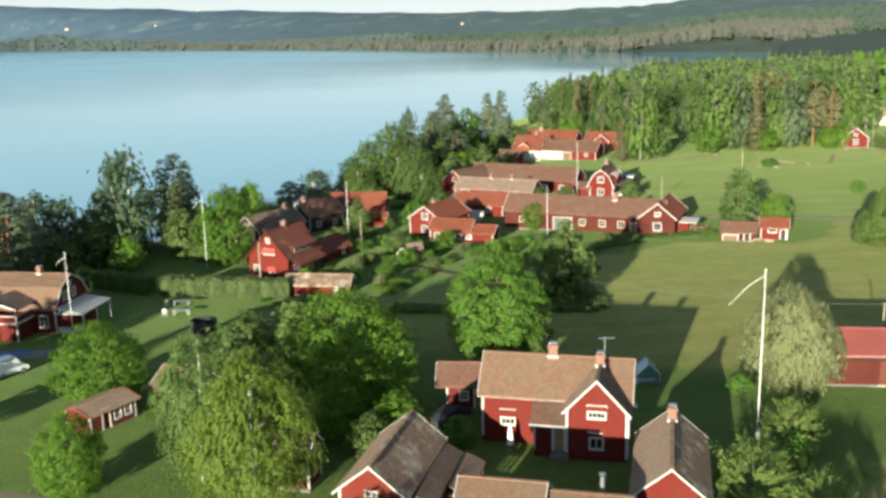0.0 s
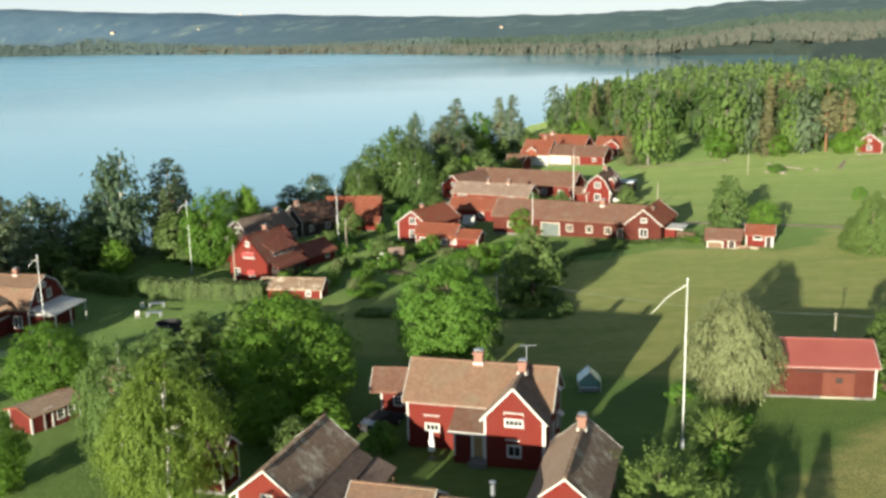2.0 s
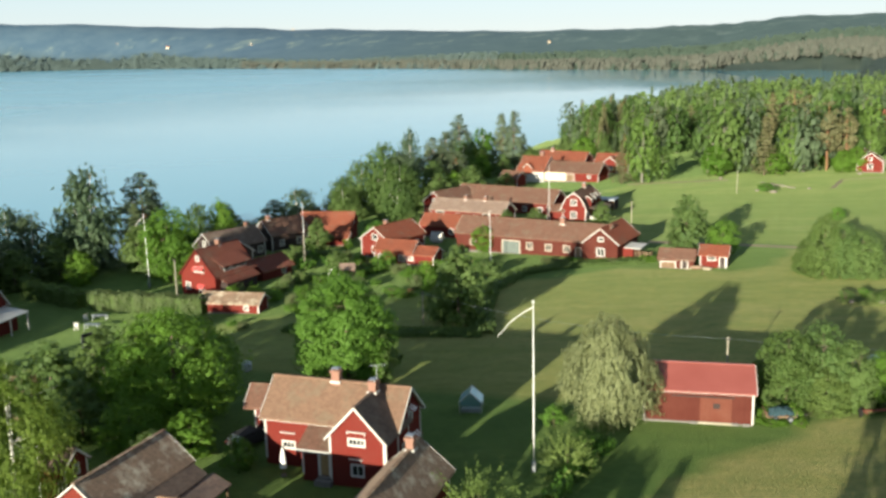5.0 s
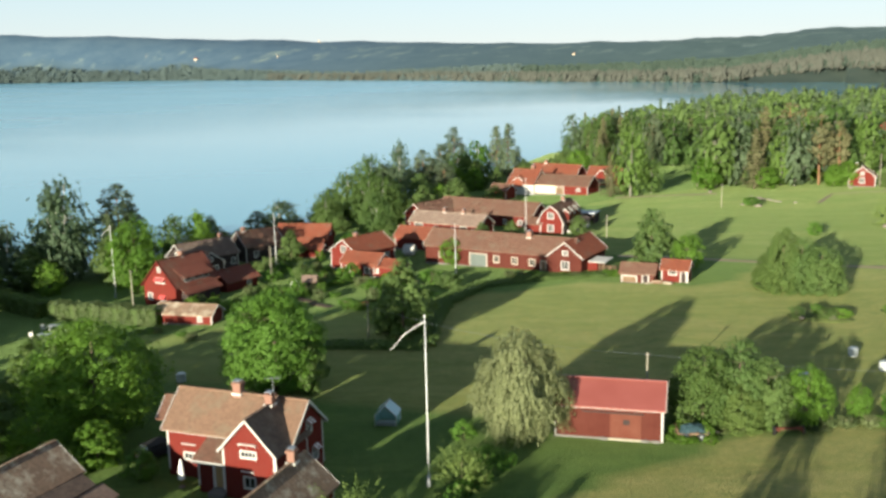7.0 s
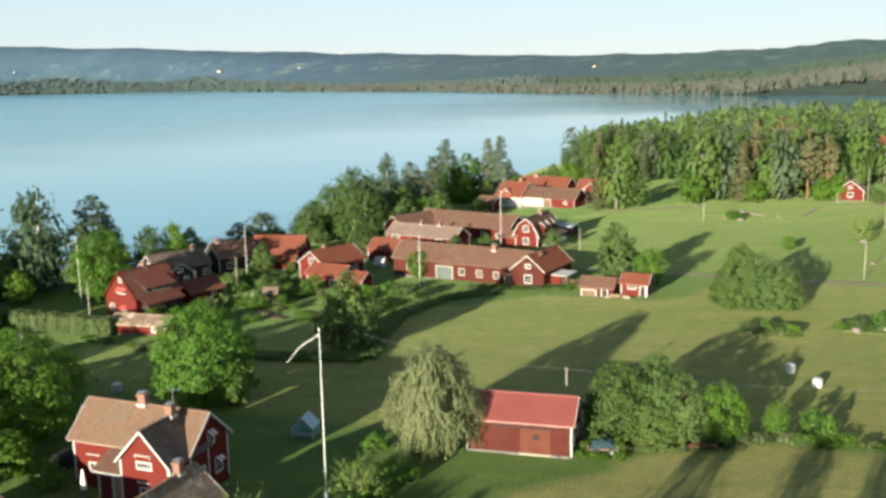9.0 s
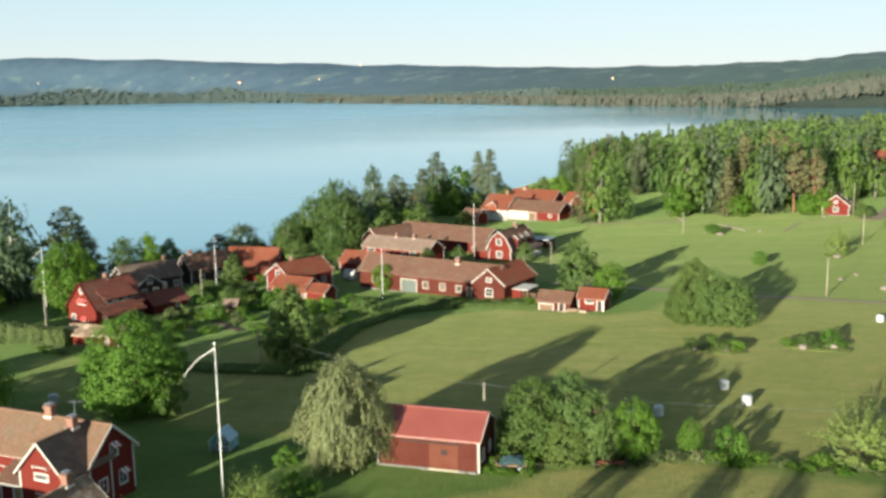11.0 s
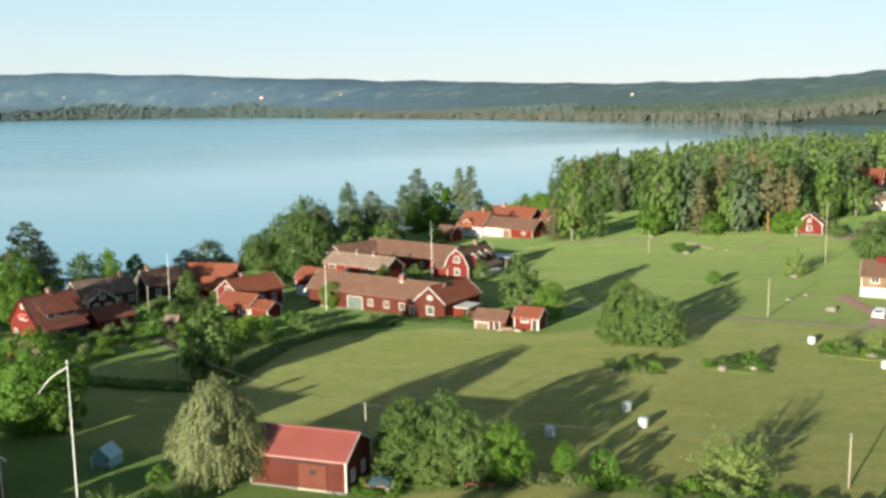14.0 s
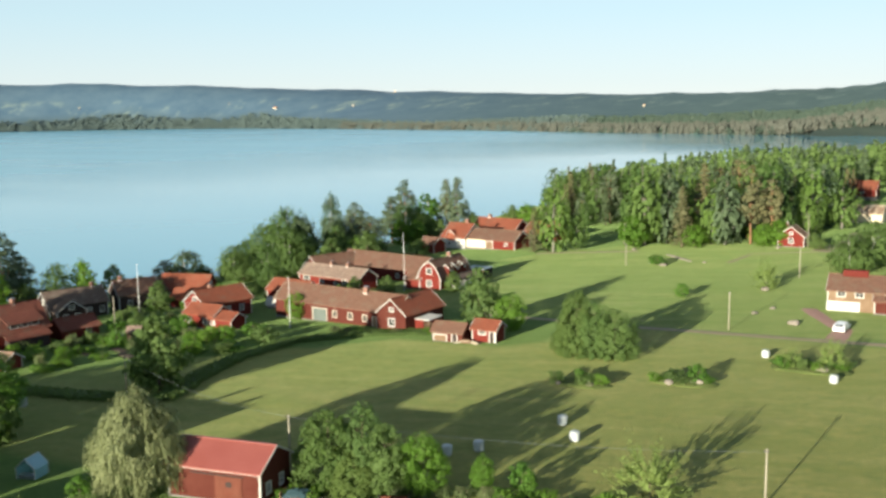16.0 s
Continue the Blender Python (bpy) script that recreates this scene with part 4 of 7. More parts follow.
def make_pine(seed, h, w, clumps, per, size, lo=0.35, leaf=None):
    """Flat tufts of needles in storeys on a tall bare stem."""
    rng = np.random.default_rng(seed)
    v, f, tips = crown_of(rng, h, w, lo, clumps, per, size, [(0, 0.55), (0.15, 0.9), (0.35, 1.0), (0.6, 0.78), (0.8, 0.52), (0.93, 0.30), (1, 0.08)], 0.085 * w + 0.25, flat=0.55, lump=0.34, inner=0.3, aspect=0.8)
    tr, pts, rad = stem(rng, h, 0.015 * h, 0.03, 0.97)
    trunk = join(tr, *limbs(rng, pts, rad, tips, 14, 2))
    return mesh_of("trunk", trunk[0], trunk[1], BARK_PINE, True), mesh_of("crown", v.tolist(), f.tolist(), leaf or NEEDLE_PINE)


def make_spruce(seed, h, w, count, size, lo=0.08, leaf=None):
    rng = np.random.default_rng(seed)
    tiers = 15
    t = rng.integers(0, tiers, count)
    f = (t + rng.uniform(-0.15, 0.15, count)) / tiers
    reach = w / 2 * (1 - f) ** 0.85 + 0.15
    s = rng.random(count) ** 0.55
    a = rng.uniform(0, 2 * math.pi, count)
    a = np.round(a * (7 + t % 3) / 6.283) * 6.283 / (7 + t % 3) + t * 0.7 + rng.normal(size=count) * 0.16
    rr = reach * s * (0.85 + 0.3 * np.sin(a * 3 + t))
    z = h * (lo + (0.96 - lo) * f) - rr * 0.32 + rng.normal(size=count) * 0.1 + 0.04 * h
    c = np.stack([np.cos(a) * rr, np.sin(a) * rr, np.maximum(z, 0.3)], -1)
    n = np.stack([np.cos(a) * 0.5, np.sin(a) * 0.5, np.ones(count)], -1) + rng.normal(size=(count, 3)) * 0.45
    v, fc = cards(rng, c, n, size, 0.75)
    tr, pts, rad = stem(rng, h, 0.014 * h, 0.01, 1.0)
    return mesh_of("trunk", tr[0], tr[1], BARK, True), mesh_of("crown", v.tolist(), fc.tolist(), leaf or NEEDLE_SPRUCE)


def make_bush(seed, h, w, count, size, leaf, n=9):
    rng = np.random.default_rng(seed)
    lob = [(0, 0, h * 0.42, w * 0.32, w * 0.32, h * 0.42)]
    for i in range(n):
        a = i * 2.4
        k = rng.uniform(0.08, 0.17)
        o = rng.uniform(0.12, 0.42) * w
        lob.append((math.cos(a) * o, math.sin(a) * o, h * rng.uniform(0.2, 0.75), w * k, w * k, h * k * 1.1))
    p, d = blob_points(rng, count, lob, 0.2)
    keep = (p[:, 2] > 0.0) & (p[:, 2] < h * 1.1)
    p, d = p[keep], d[keep]
    v, f = cards(rng, p, d + rng.normal(size=p.shape) * 0.55 + (0, 0, 0.2), size)
    stems = [tube([(0, 0, -0.3), (math.cos(a) * w * 0.12, math.sin(a) * w * 0.12, h * 0.35), (math.cos(a) * w * 0.25, math.sin(a) * w * 0.25, h * 0.75)], [0.07, 0.05, 0.02], 5)
             for a in rng.uniform(0, 6.28, 5)]
    tr = join(*stems)
    return mesh_of("trunk", tr[0], tr[1], BARK, True), mesh_of("crown", v.tolist(), f.tolist(), leaf)


# each kind is built at a unit size: (trunk, crown, height, width)
KIND = {
    "maple_a": (*make_broad(1, 12, 10, 560, 50, 0.225, 0.04, cr=0.74, inner=0.34), 12, 10),
    "maple_b": (*make_broad(2, 12, 10.5, 470, 44, 0.25, 0.04, cr=0.75, leaf=LEAF_BRIGHT, lump=0.28, inner=0.34), 12, 10.5),
    "maple_c": (*make_broad(3, 9, 8.5, 240, 30, 0.27, 0.08, cr=0.68, leaf=LEAF_BRIGHT), 9, 8.5),
    "tree_a": (*make_broad(4, 9, 7, 150, 15, 0.52, 0.04, cr=0.80, leaf=LEAF_BRIGHT, prof=EGG, lump=0.22), 9, 7),
    "tree_b": (*make_broad(5, 9, 7, 115, 12, 0.62, 0.04, cr=0.80, leaf=LEAF_DULL, prof=EGG, lump=0.26), 9, 7),
    "tree_c": (*make_broad(6, 4, 4, 70, 16, 0.30, 0.12, cr=0.45), 4, 4),
    "birch_big_a": (*make_birch(7, 14, 8.5, 330, 76, 0.15, 0.14, LEAF_WOOD, cr=0.36, reach=1.0, slim=1.7, lump=0.42, inner=0.22, prof=OPEN), 14, 8.5),
    "birch_big_b": (*make_birch(48, 14, 8.5, 400, 78, 0.15, 0.13, cr=0.38, reach=1.0, slim=1.7, lump=0.42, inner=0.22, prof=BELL), 14, 8.5),
    "willow": (*make_birch(9, 10, 7.6, 330, 84, 0.115, 0.11, LEAF_WILLOW, BARK, CURTAIN, 0.26, 1.0, 0.18, 1.3, lump=0.42, inner=0.2, slim=3.2), 10, 7.6),
    "birch_a": (*make_birch(10, 18, 8, 220, 40, 0.38, 0.05, LEAF_WOOD, cr=0.9, reach=1.2, lump=0.22), 18, 8),
    "birch_b": (*make_birch(11, 20, 8, 190, 18, 0.66, 0.10, LEAF_MAPLE, cr=0.9, reach=1.2, lump=0.22), 20, 8),
    "birch_c": (*make_birch(12, 20, 7.5, 190, 18, 0.66, 0.12, LEAF_BRIGHT, cr=0.9, reach=1.2, lump=0.22), 20, 7.5),
    "birch_d": (*make_birch(30, 18, 8.5, 200, 32, 0.44, 0.05, LEAF_SHADE, cr=0.9, reach=1.1, lump=0.26), 18, 8.5),
    "pine_a": (*make_pine(13, 20, 8, 240, 14, 0.62, 0.12), 20, 8),
    "pine_b": (*make_broad(14, 20, 7.5, 190, 20, 0.52, 0.04, BARK_PINE, NEEDLE_PINE, TALL, 1.0, lump=0.36, flat=0.6), 20, 7.5),
    "spruce_a": (*make_spruce(15, 20, 7, 2600, 0.7), 20, 7),
    "spruce_b": (*make_spruce(16, 20, 8, 2600, 0.7, leaf=NEEDLE_PINE), 20, 8),
    "bush_a": (*make_bush(17, 3, 3.2, 450, 0.30, LEAF_MAPLE, 26), 3, 3.2),
    "bush_b": (*make_bush(18, 3, 3.4, 450, 0.32, LEAF_DULL, 26), 3, 3.4),
    "bush_c": (*make_bush(19, 3, 3.2, 450, 0.30, LEAF_BRIGHT, 26), 3, 3.2),
    "bush_d": (*make_bush(20, 2, 2.6, 520, 0.24, LEAF_HEDGE, 22), 2, 2.6),
    "shrub_big": (*make_broad(21, 7.5, 6.4, 280, 34, 0.22, 0.0, cr=0.62, leaf=LEAF_OLIVE, prof=DOME, lump=0.24, inner=0.2), 7.5, 6.4),
    "shrub_big_b": (*make_broad(22, 7.5, 6.4, 280, 34, 0.22, 0.0, cr=0.62, leaf=LEAF_WOOD, prof=DOME, lump=0.24, inner=0.2), 7.5, 6.4),
    "shrub_light": (*make_birch(23, 5, 6.5, 95, 46, 0.18, 0.06, LEAF_SHRUB, BARK, DOME, 0.12, -0.45, 0.85, 1.25, stout=0.02, lump=0.35, inner=0.35), 5, 6.5),
}
WOODLAND = {"birch_a": LEAF_WOOD_A, "birch_b": LEAF_WOOD_B, "birch_c": LEAF_WOOD_C, "birch_d": LEAF_SHADE}
for _k, _f in (("birch_a", 24), ("birch_b", 25), ("birch_c", 26), ("birch_d", 35)):
    _leaf = WOODLAND[_k]
    KIND["wood_" + _k] = (*make_birch(_f, 20, 8.4, 130, 15, 0.78, 0.06, _leaf, BARK_GREY, cr=1.0, reach=1.2, lump=0.26), 20, 8.4)
KIND["wood_pine"] = (*make_pine(27, 20, 8, 85, 18, 0.80, 0.28), 20, 8)
KIND["wood_pine_b"] = (*make_pine(37, 20, 8.6, 85, 18, 0.80, 0.34, LEAF_RUSTY), 20, 8.6)
KIND["wood_spruce"] = (*make_spruce(28, 20, 7.5, 1300, 0.9), 20, 7.5)
KIND["wood_spruce_b"] = (*make_spruce(29, 20, 8.5, 1300, 0.9, leaf=LEAF_RUSTY), 20, 8.5)
WORDS = {
    "maple_a": "broad leafy maple with a dense rounded crown", "maple_b": "large spreading maple with fresh green leaves", "maple_c": "rounded young maple with fresh green leaves",
    "tree_a": "leafy garden tree with light green foliage", "tree_b": "leafy tree with dull green foliage", "tree_c": "small leafy fruit tree on the lawn",
    "birch_big_a": "tall weeping birch with a white trunk", "birch_big_b": "tall weeping birch with pale hanging twigs", "willow": "grey-green weeping willow beside the red barn",
    "birch_a": "tall birch with loose green crown", "birch_b": "tall slender birch in full leaf", "birch_c": "tall birch with bright spring leaves",
    "birch_d": "tall dull green birch near the shore", "pine_a": "tall pine with reddish trunk and clumped needles", "pine_b": "tall dark pine with a dense rough crown", "spruce_a": "tall dark green spruce with drooping branches",
    "spruce_b": "tall brownish green spruce", "bush_a": "rounded green garden bush", "bush_b": "dark green shrub in the grass", "bush_c": "light green leafy bush",
    "bush_d": "pale flowering low bush", "shrub_big": "wide bushy tree with leaves to the ground", "shrub_big_b": "wide bushy tree with dull green leaves", "shrub_light": "open light green shrub with upright twigs",
}
tree_rng = np.random.default_rng(77)


def tree(kind, x, y, h, w=None, name="tree", group="", sink=0.1):
    trunk, crown, h0, w0 = KIND[kind]
    sz = h / h0
    sx = (w / w0) if w else sz
    word = WORDS[kind[5:] if kind.startswith("wood_birch") else {"wood_pine": "pine_b", "wood_pine_b": "pine_a", "wood_spruce": "spruce_a", "wood_spruce_b": "spruce_b"}.get(kind, kind)]
    e = thing("bush" if kind.startswith(("bush", "shrub")) else "tree", word, "bush" if kind.startswith(("bush", "shrub")) else "tree", at(x, y, -sink), 0, group)
    e.rotation_euler = (0, 0, float(tree_rng.uniform(0, 6.28)))
    e.scale = (sx, sx, sz)
    for nm, me in (("trunk", trunk), ("crown", crown)):
        o = new(nm, me)
        o.parent = e
    return e
# ---- the farm nearest the camera ----
# two-storey red house with a front gable and a porch
h = thing("house", "red timber house with tan tiled roof and white trim", "house", (-8.83, 77.65, -4.55), 0)
building(h, 12.2, 5.3, 4.05, 6.5, RED, TILE_TAN, front=[(-3.9, 1.15, 1.1, 0.55, (3, 1))], right=[(0.3, 3.7, 0.8, 1.1), (-1.2, 0.9, 0.9, 1.2), (1.2, 0.9, 0.9, 1.2)],
         left=[(0, 3.7, 0.8, 1.1), (-1.2, 0.9, 0.9, 1.2)], back=[(-3, 1, 1, 1.2), (0, 1, 1, 1.2), (3, 1, 1, 1.2)], chimneys=[(-0.4, 0.0, 7.55, 0.75, 0.65)], over=0.4, eaves=WHITE, board=0.2, plinth=0)
# front gable: shade and sun of the two slopes put into the tile colours
building(h, 5.3, 4.8, 3.95, 6.5, RED, TILE_DARK, off=(3.68, -2.75, 0), turn=90, roof2=TILE_SUNLIT, left=[(0.0, 3.35, 1.35, 0.5, (4, 1)), (0.0, 0.75, 1.0, 0.9, (2, 1))],
         chimneys=[(1.1, 0.0, 7.5, 0.65, 0.65)], over=0.3, ends=(True, False), board=0.15, plinth=0)
body_walls(h, -1.35, 1.24, -5.1, -2.66, 2.45, RED_DARK)
lean_to(h, -1.75, 1.26, -5.5, -2.66, 3.75, 2.5, TILE_BROWN)
part("fascia", boxes((-1.75, -5.55, 2.30, 1.26, -5.505, 2.52)), WHITE, h)
part("corner_board", boxes((-1.40, -5.14, 0.2, -1.25, -5.02, 2.38)), WHITE, h)
door(h, lambda u, z, d: (u, -5.1 - 0.06 + d * 0.5, z), 0.75, 0.3, 0.95, 2.0, OCHRE, WHITE)
part("door_casing", boxes((0.10, -5.22, 0.28, 0.27, -5.17, 2.42), (1.05, -5.22, 0.28, 1.22, -5.17, 2.42), (0.27, -5.22, 2.27, 1.05, -5.17, 2.42)), WHITE, h)
part("steps", boxes((0.0, -6.0, -0.4, 1.5, -5.52, 0.12), (0.1, -5.52, -0.4, 1.4, -5.11, 0.28), bevel=0.02), STONE, h)
part("window_awning", boxes((2.9, -5.62, 4.45, 4.5, -5.42, 4.52), (2.9, -5.6, 4.3, 2.96, -5.42, 4.45), (4.44, -5.6, 4.3, 4.5, -5.42, 4.45)), WHITE, h)
part("window_awning", boxes((3.0, -5.62, 2.15, 4.2, -5.42, 2.21)), WHITE, h)
part("window_awning", boxes((-4.6, -2.85, 2.5, -3.2, -2.66, 2.56)), WHITE, h)
for z in (2.25, 4.85):
    for i in range(5):
        bm = bmesh.new()
        y = {4.85: 0.3, 2.25: 1.2}[z]
        beam(bm, (6.14, y - 0.45 + i * 0.22, z), (6.62, y - 0.45 + i * 0.22, z - 0.32), 0.2, 0.03)
        part("awning_strip", bm, (SHEET_RED, CLOTH_WHITE)[i % 2], h)
part("drainpipe", tube([(6.18, -5.42, 0.2), (6.18, -5.42, 3.8)], [0.06, 0.06]), WHITE, h)
bm = bmesh.new()
beam(bm, (4.0, -1.6, 7.3), (4.0, -1.6, 8.9), 0.04, 0.04)
beam(bm, (3.4, -1.6, 8.75), (4.8, -1.6, 8.9), 0.025, 0.025)
for i in range(5):
    beam(bm, (3.45 + 0.3 * i, -1.95, 8.77 + 0.03 * i), (3.45 + 0.3 * i, -1.25, 8.77 + 0.03 * i), 0.02, 0.02)
part("roof_aerial", bm, METAL, h)

# wing with the pale and grey roof at right angles to the house
w = thing("house", "low red outbuilding with mossy grey tiled roof", "house", (0.65, 65.9, -4.65), 0)
# sunlight on the left slope is painted in with paler tiles
building(w, 10.2, 4.7, 3.1, 5.05, RED, TILE_GREY, turn=90, roof2=TILE_SUNLIT, chimneys=[(3.3, 0.0, 6.1, 0.6, 0.6)], over=0.4, left=[(0, 0.9, 0.9, 1.1)], board=0.12)

# storehouse with a patched slate roof and two stepped sheds on its side
b = thing("barn", "red storehouse with patched dark tiled roof", "barn", (-18.65, 60.9, -4.9), 0)
# the left slope's sunlight is put into its paler tiles
building(b, 9.4, 4.6, 4.1, 5.95, RED_FADED, TILE_GREY, turn=88, roof2=TILE_SUNLIT, left=[(0.0, 3.05, 0.75, 1.05, (2, 3)), (-1.0, 0.6, 0.8, 0.9)], over=0.38, board=0.12)
lean_to(b, 2.75, 4.1, -4.2, 4.6, 3.85, 3.1, TILE_DARK, along='x')
lean_to(b, 4.13, 5.7, -0.6, 5.2, 2.95, 2.2, TILE_UMBER, along='x')
part("fascia", boxes((2.75, -4.26, 2.95, 4.1, -4.21, 3.2)), WHITE, b)
part("fascia", boxes((4.13, -0.66, 2.1, 5.7, -0.61, 2.35)), WHITE, b)
part("wall", boxes((2.45, -3.6, -1, 4.05, 4.3, 2.9)), RED_DARK, b)
for sx, sy in ((5.5, -0.4), (5.5, 2.3), (5.5, 4.9)):
    part("post", boxes((sx - 0.08, sy - 0.08, -0.6, sx + 0.08, sy + 0.08, 2.15), bevel=0.01), BROWN_WOOD, b)
for i in range(2):
    bm = bmesh.new()
    for k in range(7):
        box(bm, 4.1 + i * 0.95 + k * 0.13, -1.3, 0.1, 4.1 + i * 0.95 + k * 0.13 + 0.11, -1.26, 1.7)
    part("gate_leaf", bm, BROWN_WOOD, b)

# low shed whose roof lies along the lower edge
s = thing("shed", "low shed with pinkish tan tiled roof", "shed", (-10.1, 57.2, -4.8), 0)
building(s, 5.3, 4.6, 3.8, 5.15, RED_OLD, TILE_TAN, over=0.3)
building(s, 5.2, 4.2, 3.4, 4.6, RED_OLD, TILE_TAN, off=(5.5, 0.1, 0), over=0.3, ends=(False, True))
part("vent_pipe", tube([(6.35, 1.4, 3.0), (6.35, 1.4, 5.3)], [0.17, 0.16], 12), METAL, s)
part("vent_cap", tube([(6.35, 1.4, 5.35), (6.35, 1.4, 5.5), (6.35, 1.4, 5.6)], [0.15, 0.26, 0.1], 12), METAL, s)

# small pavilion behind the house, its shade put into dark paint and tiles
s = thing("shed", "dark red garden shed with open tiled porch", "shed", (-18.4, 83.0, -5.0), 8)
building(s, 2.6, 3.6, 2.5, 3.9, RED_DARK, TILE_BROWN, front=[(0.3, 1.0, 0.7, 0.8)], right=[(0.0, 1.0, 0.7, 0.8)], over=0.3, gable_over=1.0)
for sy in (-1.8, 1.8):
    part("post", boxes((2.1, sy - 0.06, -0.5, 2.22, sy + 0.06, 2.45)), WHITE, s)
part("porch_beam", boxes((2.08, -1.85, 2.38, 2.24, 1.85, 2.5)), WHITE, s)
part("railing", boxes((2.1, -1.8, 0.85, 2.18, 1.8, 0.93), (2.12, -1.8, 0.2, 2.16, 1.8, 0.28)), WHITE, s)

# red cottage behind the birches, its gable's shade put into dark paint
s = thing("house", "small red house with white trim beside the birches", "house", (-27.4, 64.6, -5.0), 0)
building(s, 2.6, 2.6, 3.1, 4.2, RED_DARK, TILE_DARK, front=[(0.9, 1.0, 0.7, 1.0)], right=[(0.0, 2.2, 0.6, 0.7), (0.0, 0.9, 0.6, 0.8)], over=0.25, gable_over=0.2)
s = thing("house", "brown cottage with a brick chimney among trees", "house", (-46.0, 81.5, -6.3), -18)
building(s, 5.0, 4.2, 2.0, 3.5, BROWN_WOOD, TILE_TAN, left=[(0, 0.9, 0.8, 1.0)], front=[(0.5, 0.9, 0.8, 1.0)], chimneys=[(1.0, 0, 4.4)])
s = thing("shed", "long dark red shed with brown roof", "shed", (-51.2, 74.8, -6.2), 72)
# a sunlit roof is put into the pale tile colour
building(s, 5.2, 3.4, 2.1, 2.55, RED_DARK, TILE_SUNLIT, front=[(1.7, 0.8, 0.7, 0.9), (0.5, 0.8, 0.7, 0.9)], doors=[("front", -0.8, 0.8, 1.9, RED_DARK)], barge=TILE_ORANGE, over=0.4)

# flagpole with a long pennant
def flagpole(x, y, h, label, pennant=None, top_ball=True, turn=200):
    e = thing("flagpole", label, "flagpole", at(x, y), 0, "flagpoles")
    part("pole", tube([(0, 0, -0.3), (0, 0, h * 0.5), (0, 0, h)], [0.062, 0.046, 0.028], 10), POLE_WHITE, e, "", True)
    part("base", boxes((-0.16, -0.16, -0.2, 0.16, 0.16, 0.9), bevel=0.03), METAL, e)
    part("finial", tube([(0, 0, h), (0, 0, h + 0.05), (0, 0, h + 0.13), (0, 0, h + 0.18)], [0.04, 0.08, 0.08, 0.02], 8), POLE_WHITE, e)
    if pennant:
        n, verts, faces = 14, [], []
        a = radians(turn)
        for i in range(n + 1):
            f = i / n
            r = pennant * 0.74 * f
            x1, y1 = math.cos(a) * r + 0.05 * math.sin(f * 9), math.sin(a) * r + 0.06 * math.sin(f * 7)
            zc = h - 0.35 - pennant * (0.36 * f + 0.26 * f * f)
            hh = 0.03 * (1 - f * 0.5)
            verts += [(x1, y1, zc + hh), (x1 + 0.03, y1 + 0.03, zc - hh)]
            if i:
                faces.append((2 * i - 2, 2 * i - 1, 2 * i + 1, 2 * i))
        part("pennant", (verts, faces), CLOTH_WHITE, e, "long faded two-tone pennant")
    return e


flagpole(7.67, 78.9, 14.4, "tall white flagpole with a long drooping pennant", 3.9, turn=195)
flagpole(-20.75, 164.9, 8.7, "slim white flagpole before the long house")
flagpole(-58.7, 168.5, 10.2, "slim white flagpole in the village")
flagpole(-73.2, 139.7, 12.3, "white flagpole with short pennant by the hedge", 2.2, turn=215)
flagpole(-19.5, 206.0, 12.2, "white flagpole in the courtyard garden")
flagpole(-74.0, 104.0, 10.5, "white flagpole with short pennant before a porch", 1.6, turn=215)

# red barn with sheet-metal roof
b = thing("barn", "red barn with a red sheet-metal roof", "barn", (19.35, 96.31, -4.8), 6.0)
building(b, 9.8, 5.7, 3.2, 4.73, RED_OLD, SHEET_RED, right=[(-1.4, 0.75, 0.75, 1.0), (1.0, 0.75, 0.75, 1.0)], over=0.35, plinth=0.12, gable_over=0.25, eaves=WHITE)
sd = part("sliding_door", boxes((0.2, -2.91, 0.15, 2.995, -2.88, 2.45)), DOOR_BROWN, b, "brown-red plank sliding doors")
for i in range(13):
    part("plank", boxes((0.2 + i * 0.215, -2.94 - 0.008 * (i % 3), 0.15, 0.2 + i * 0.215 + 0.195, -2.905, 2.45 - 0.02 * (i % 2))), DOOR_BROWN, sd)
# solid board; the dark inside the hatch is put into its colour
part("hatch", boxes((1.35, -2.985, 1.45, 1.95, -2.955, 1.95)), BLACK_WOOD, sd, "near-black board drawn as an open hatch")
part("sill_beam", boxes((0.0, -3.02, -0.1, 3.2, -2.9, 0.12), bevel=0.02), POLE_WOOD, b)
part("door_rail", boxes((-2.4, -3.0, 2.5, 3.2, -2.92, 2.58)), IRON, b)
for x in (-0.4, 3.3, 4.3):
    part("foundation_stone", boxes((x - 0.3, -3.1, -0.4, x + 0.35, -2.93, 0.16), bevel=0.05), STONE, b)

# ---- left: house with verandas, seen at the clip's start ----
h = thing("house", "dark red house with tan gambrel roof and white veranda", "house", (-83.2, 107.5, -8.1), 5)
building(h, 13, 8.0, 3.8, 7.1, RED_DARK, TILE_TAN, gambrel=True, front=[(-1.5, 1.0, 1.0, 1.3), (0.6, 1.0, 1.0, 1.3), (4.8, 1.0, 1.1, 1.5)], right=[(-1.3, 4.0, 0.9, 1.1), (0.9, 4.0, 0.9, 1.1), (0, 5.6, 0.6, 0.6)], chimneys=[(2.6, 0, 8.0)])
body_walls(h, -2.2, 3.3, -7.4, -4.0, 2.5, RED_DARK)
part("balcony", boxes((-2.6, -8.1, 2.52, 3.7, -4.02, 2.68)), WHITE, h)
for x in (-2.5, 0.5, 3.5):
    part("post", boxes((x - 0.08, -8.0, -0.6, x + 0.08, -7.84, 2.52)), WHITE, h)
for x in (-2.5, 3.5):
    part("post", boxes((x - 0.07, -7.98, 2.7, x + 0.07, -7.84, 4.55)), WHITE, h)
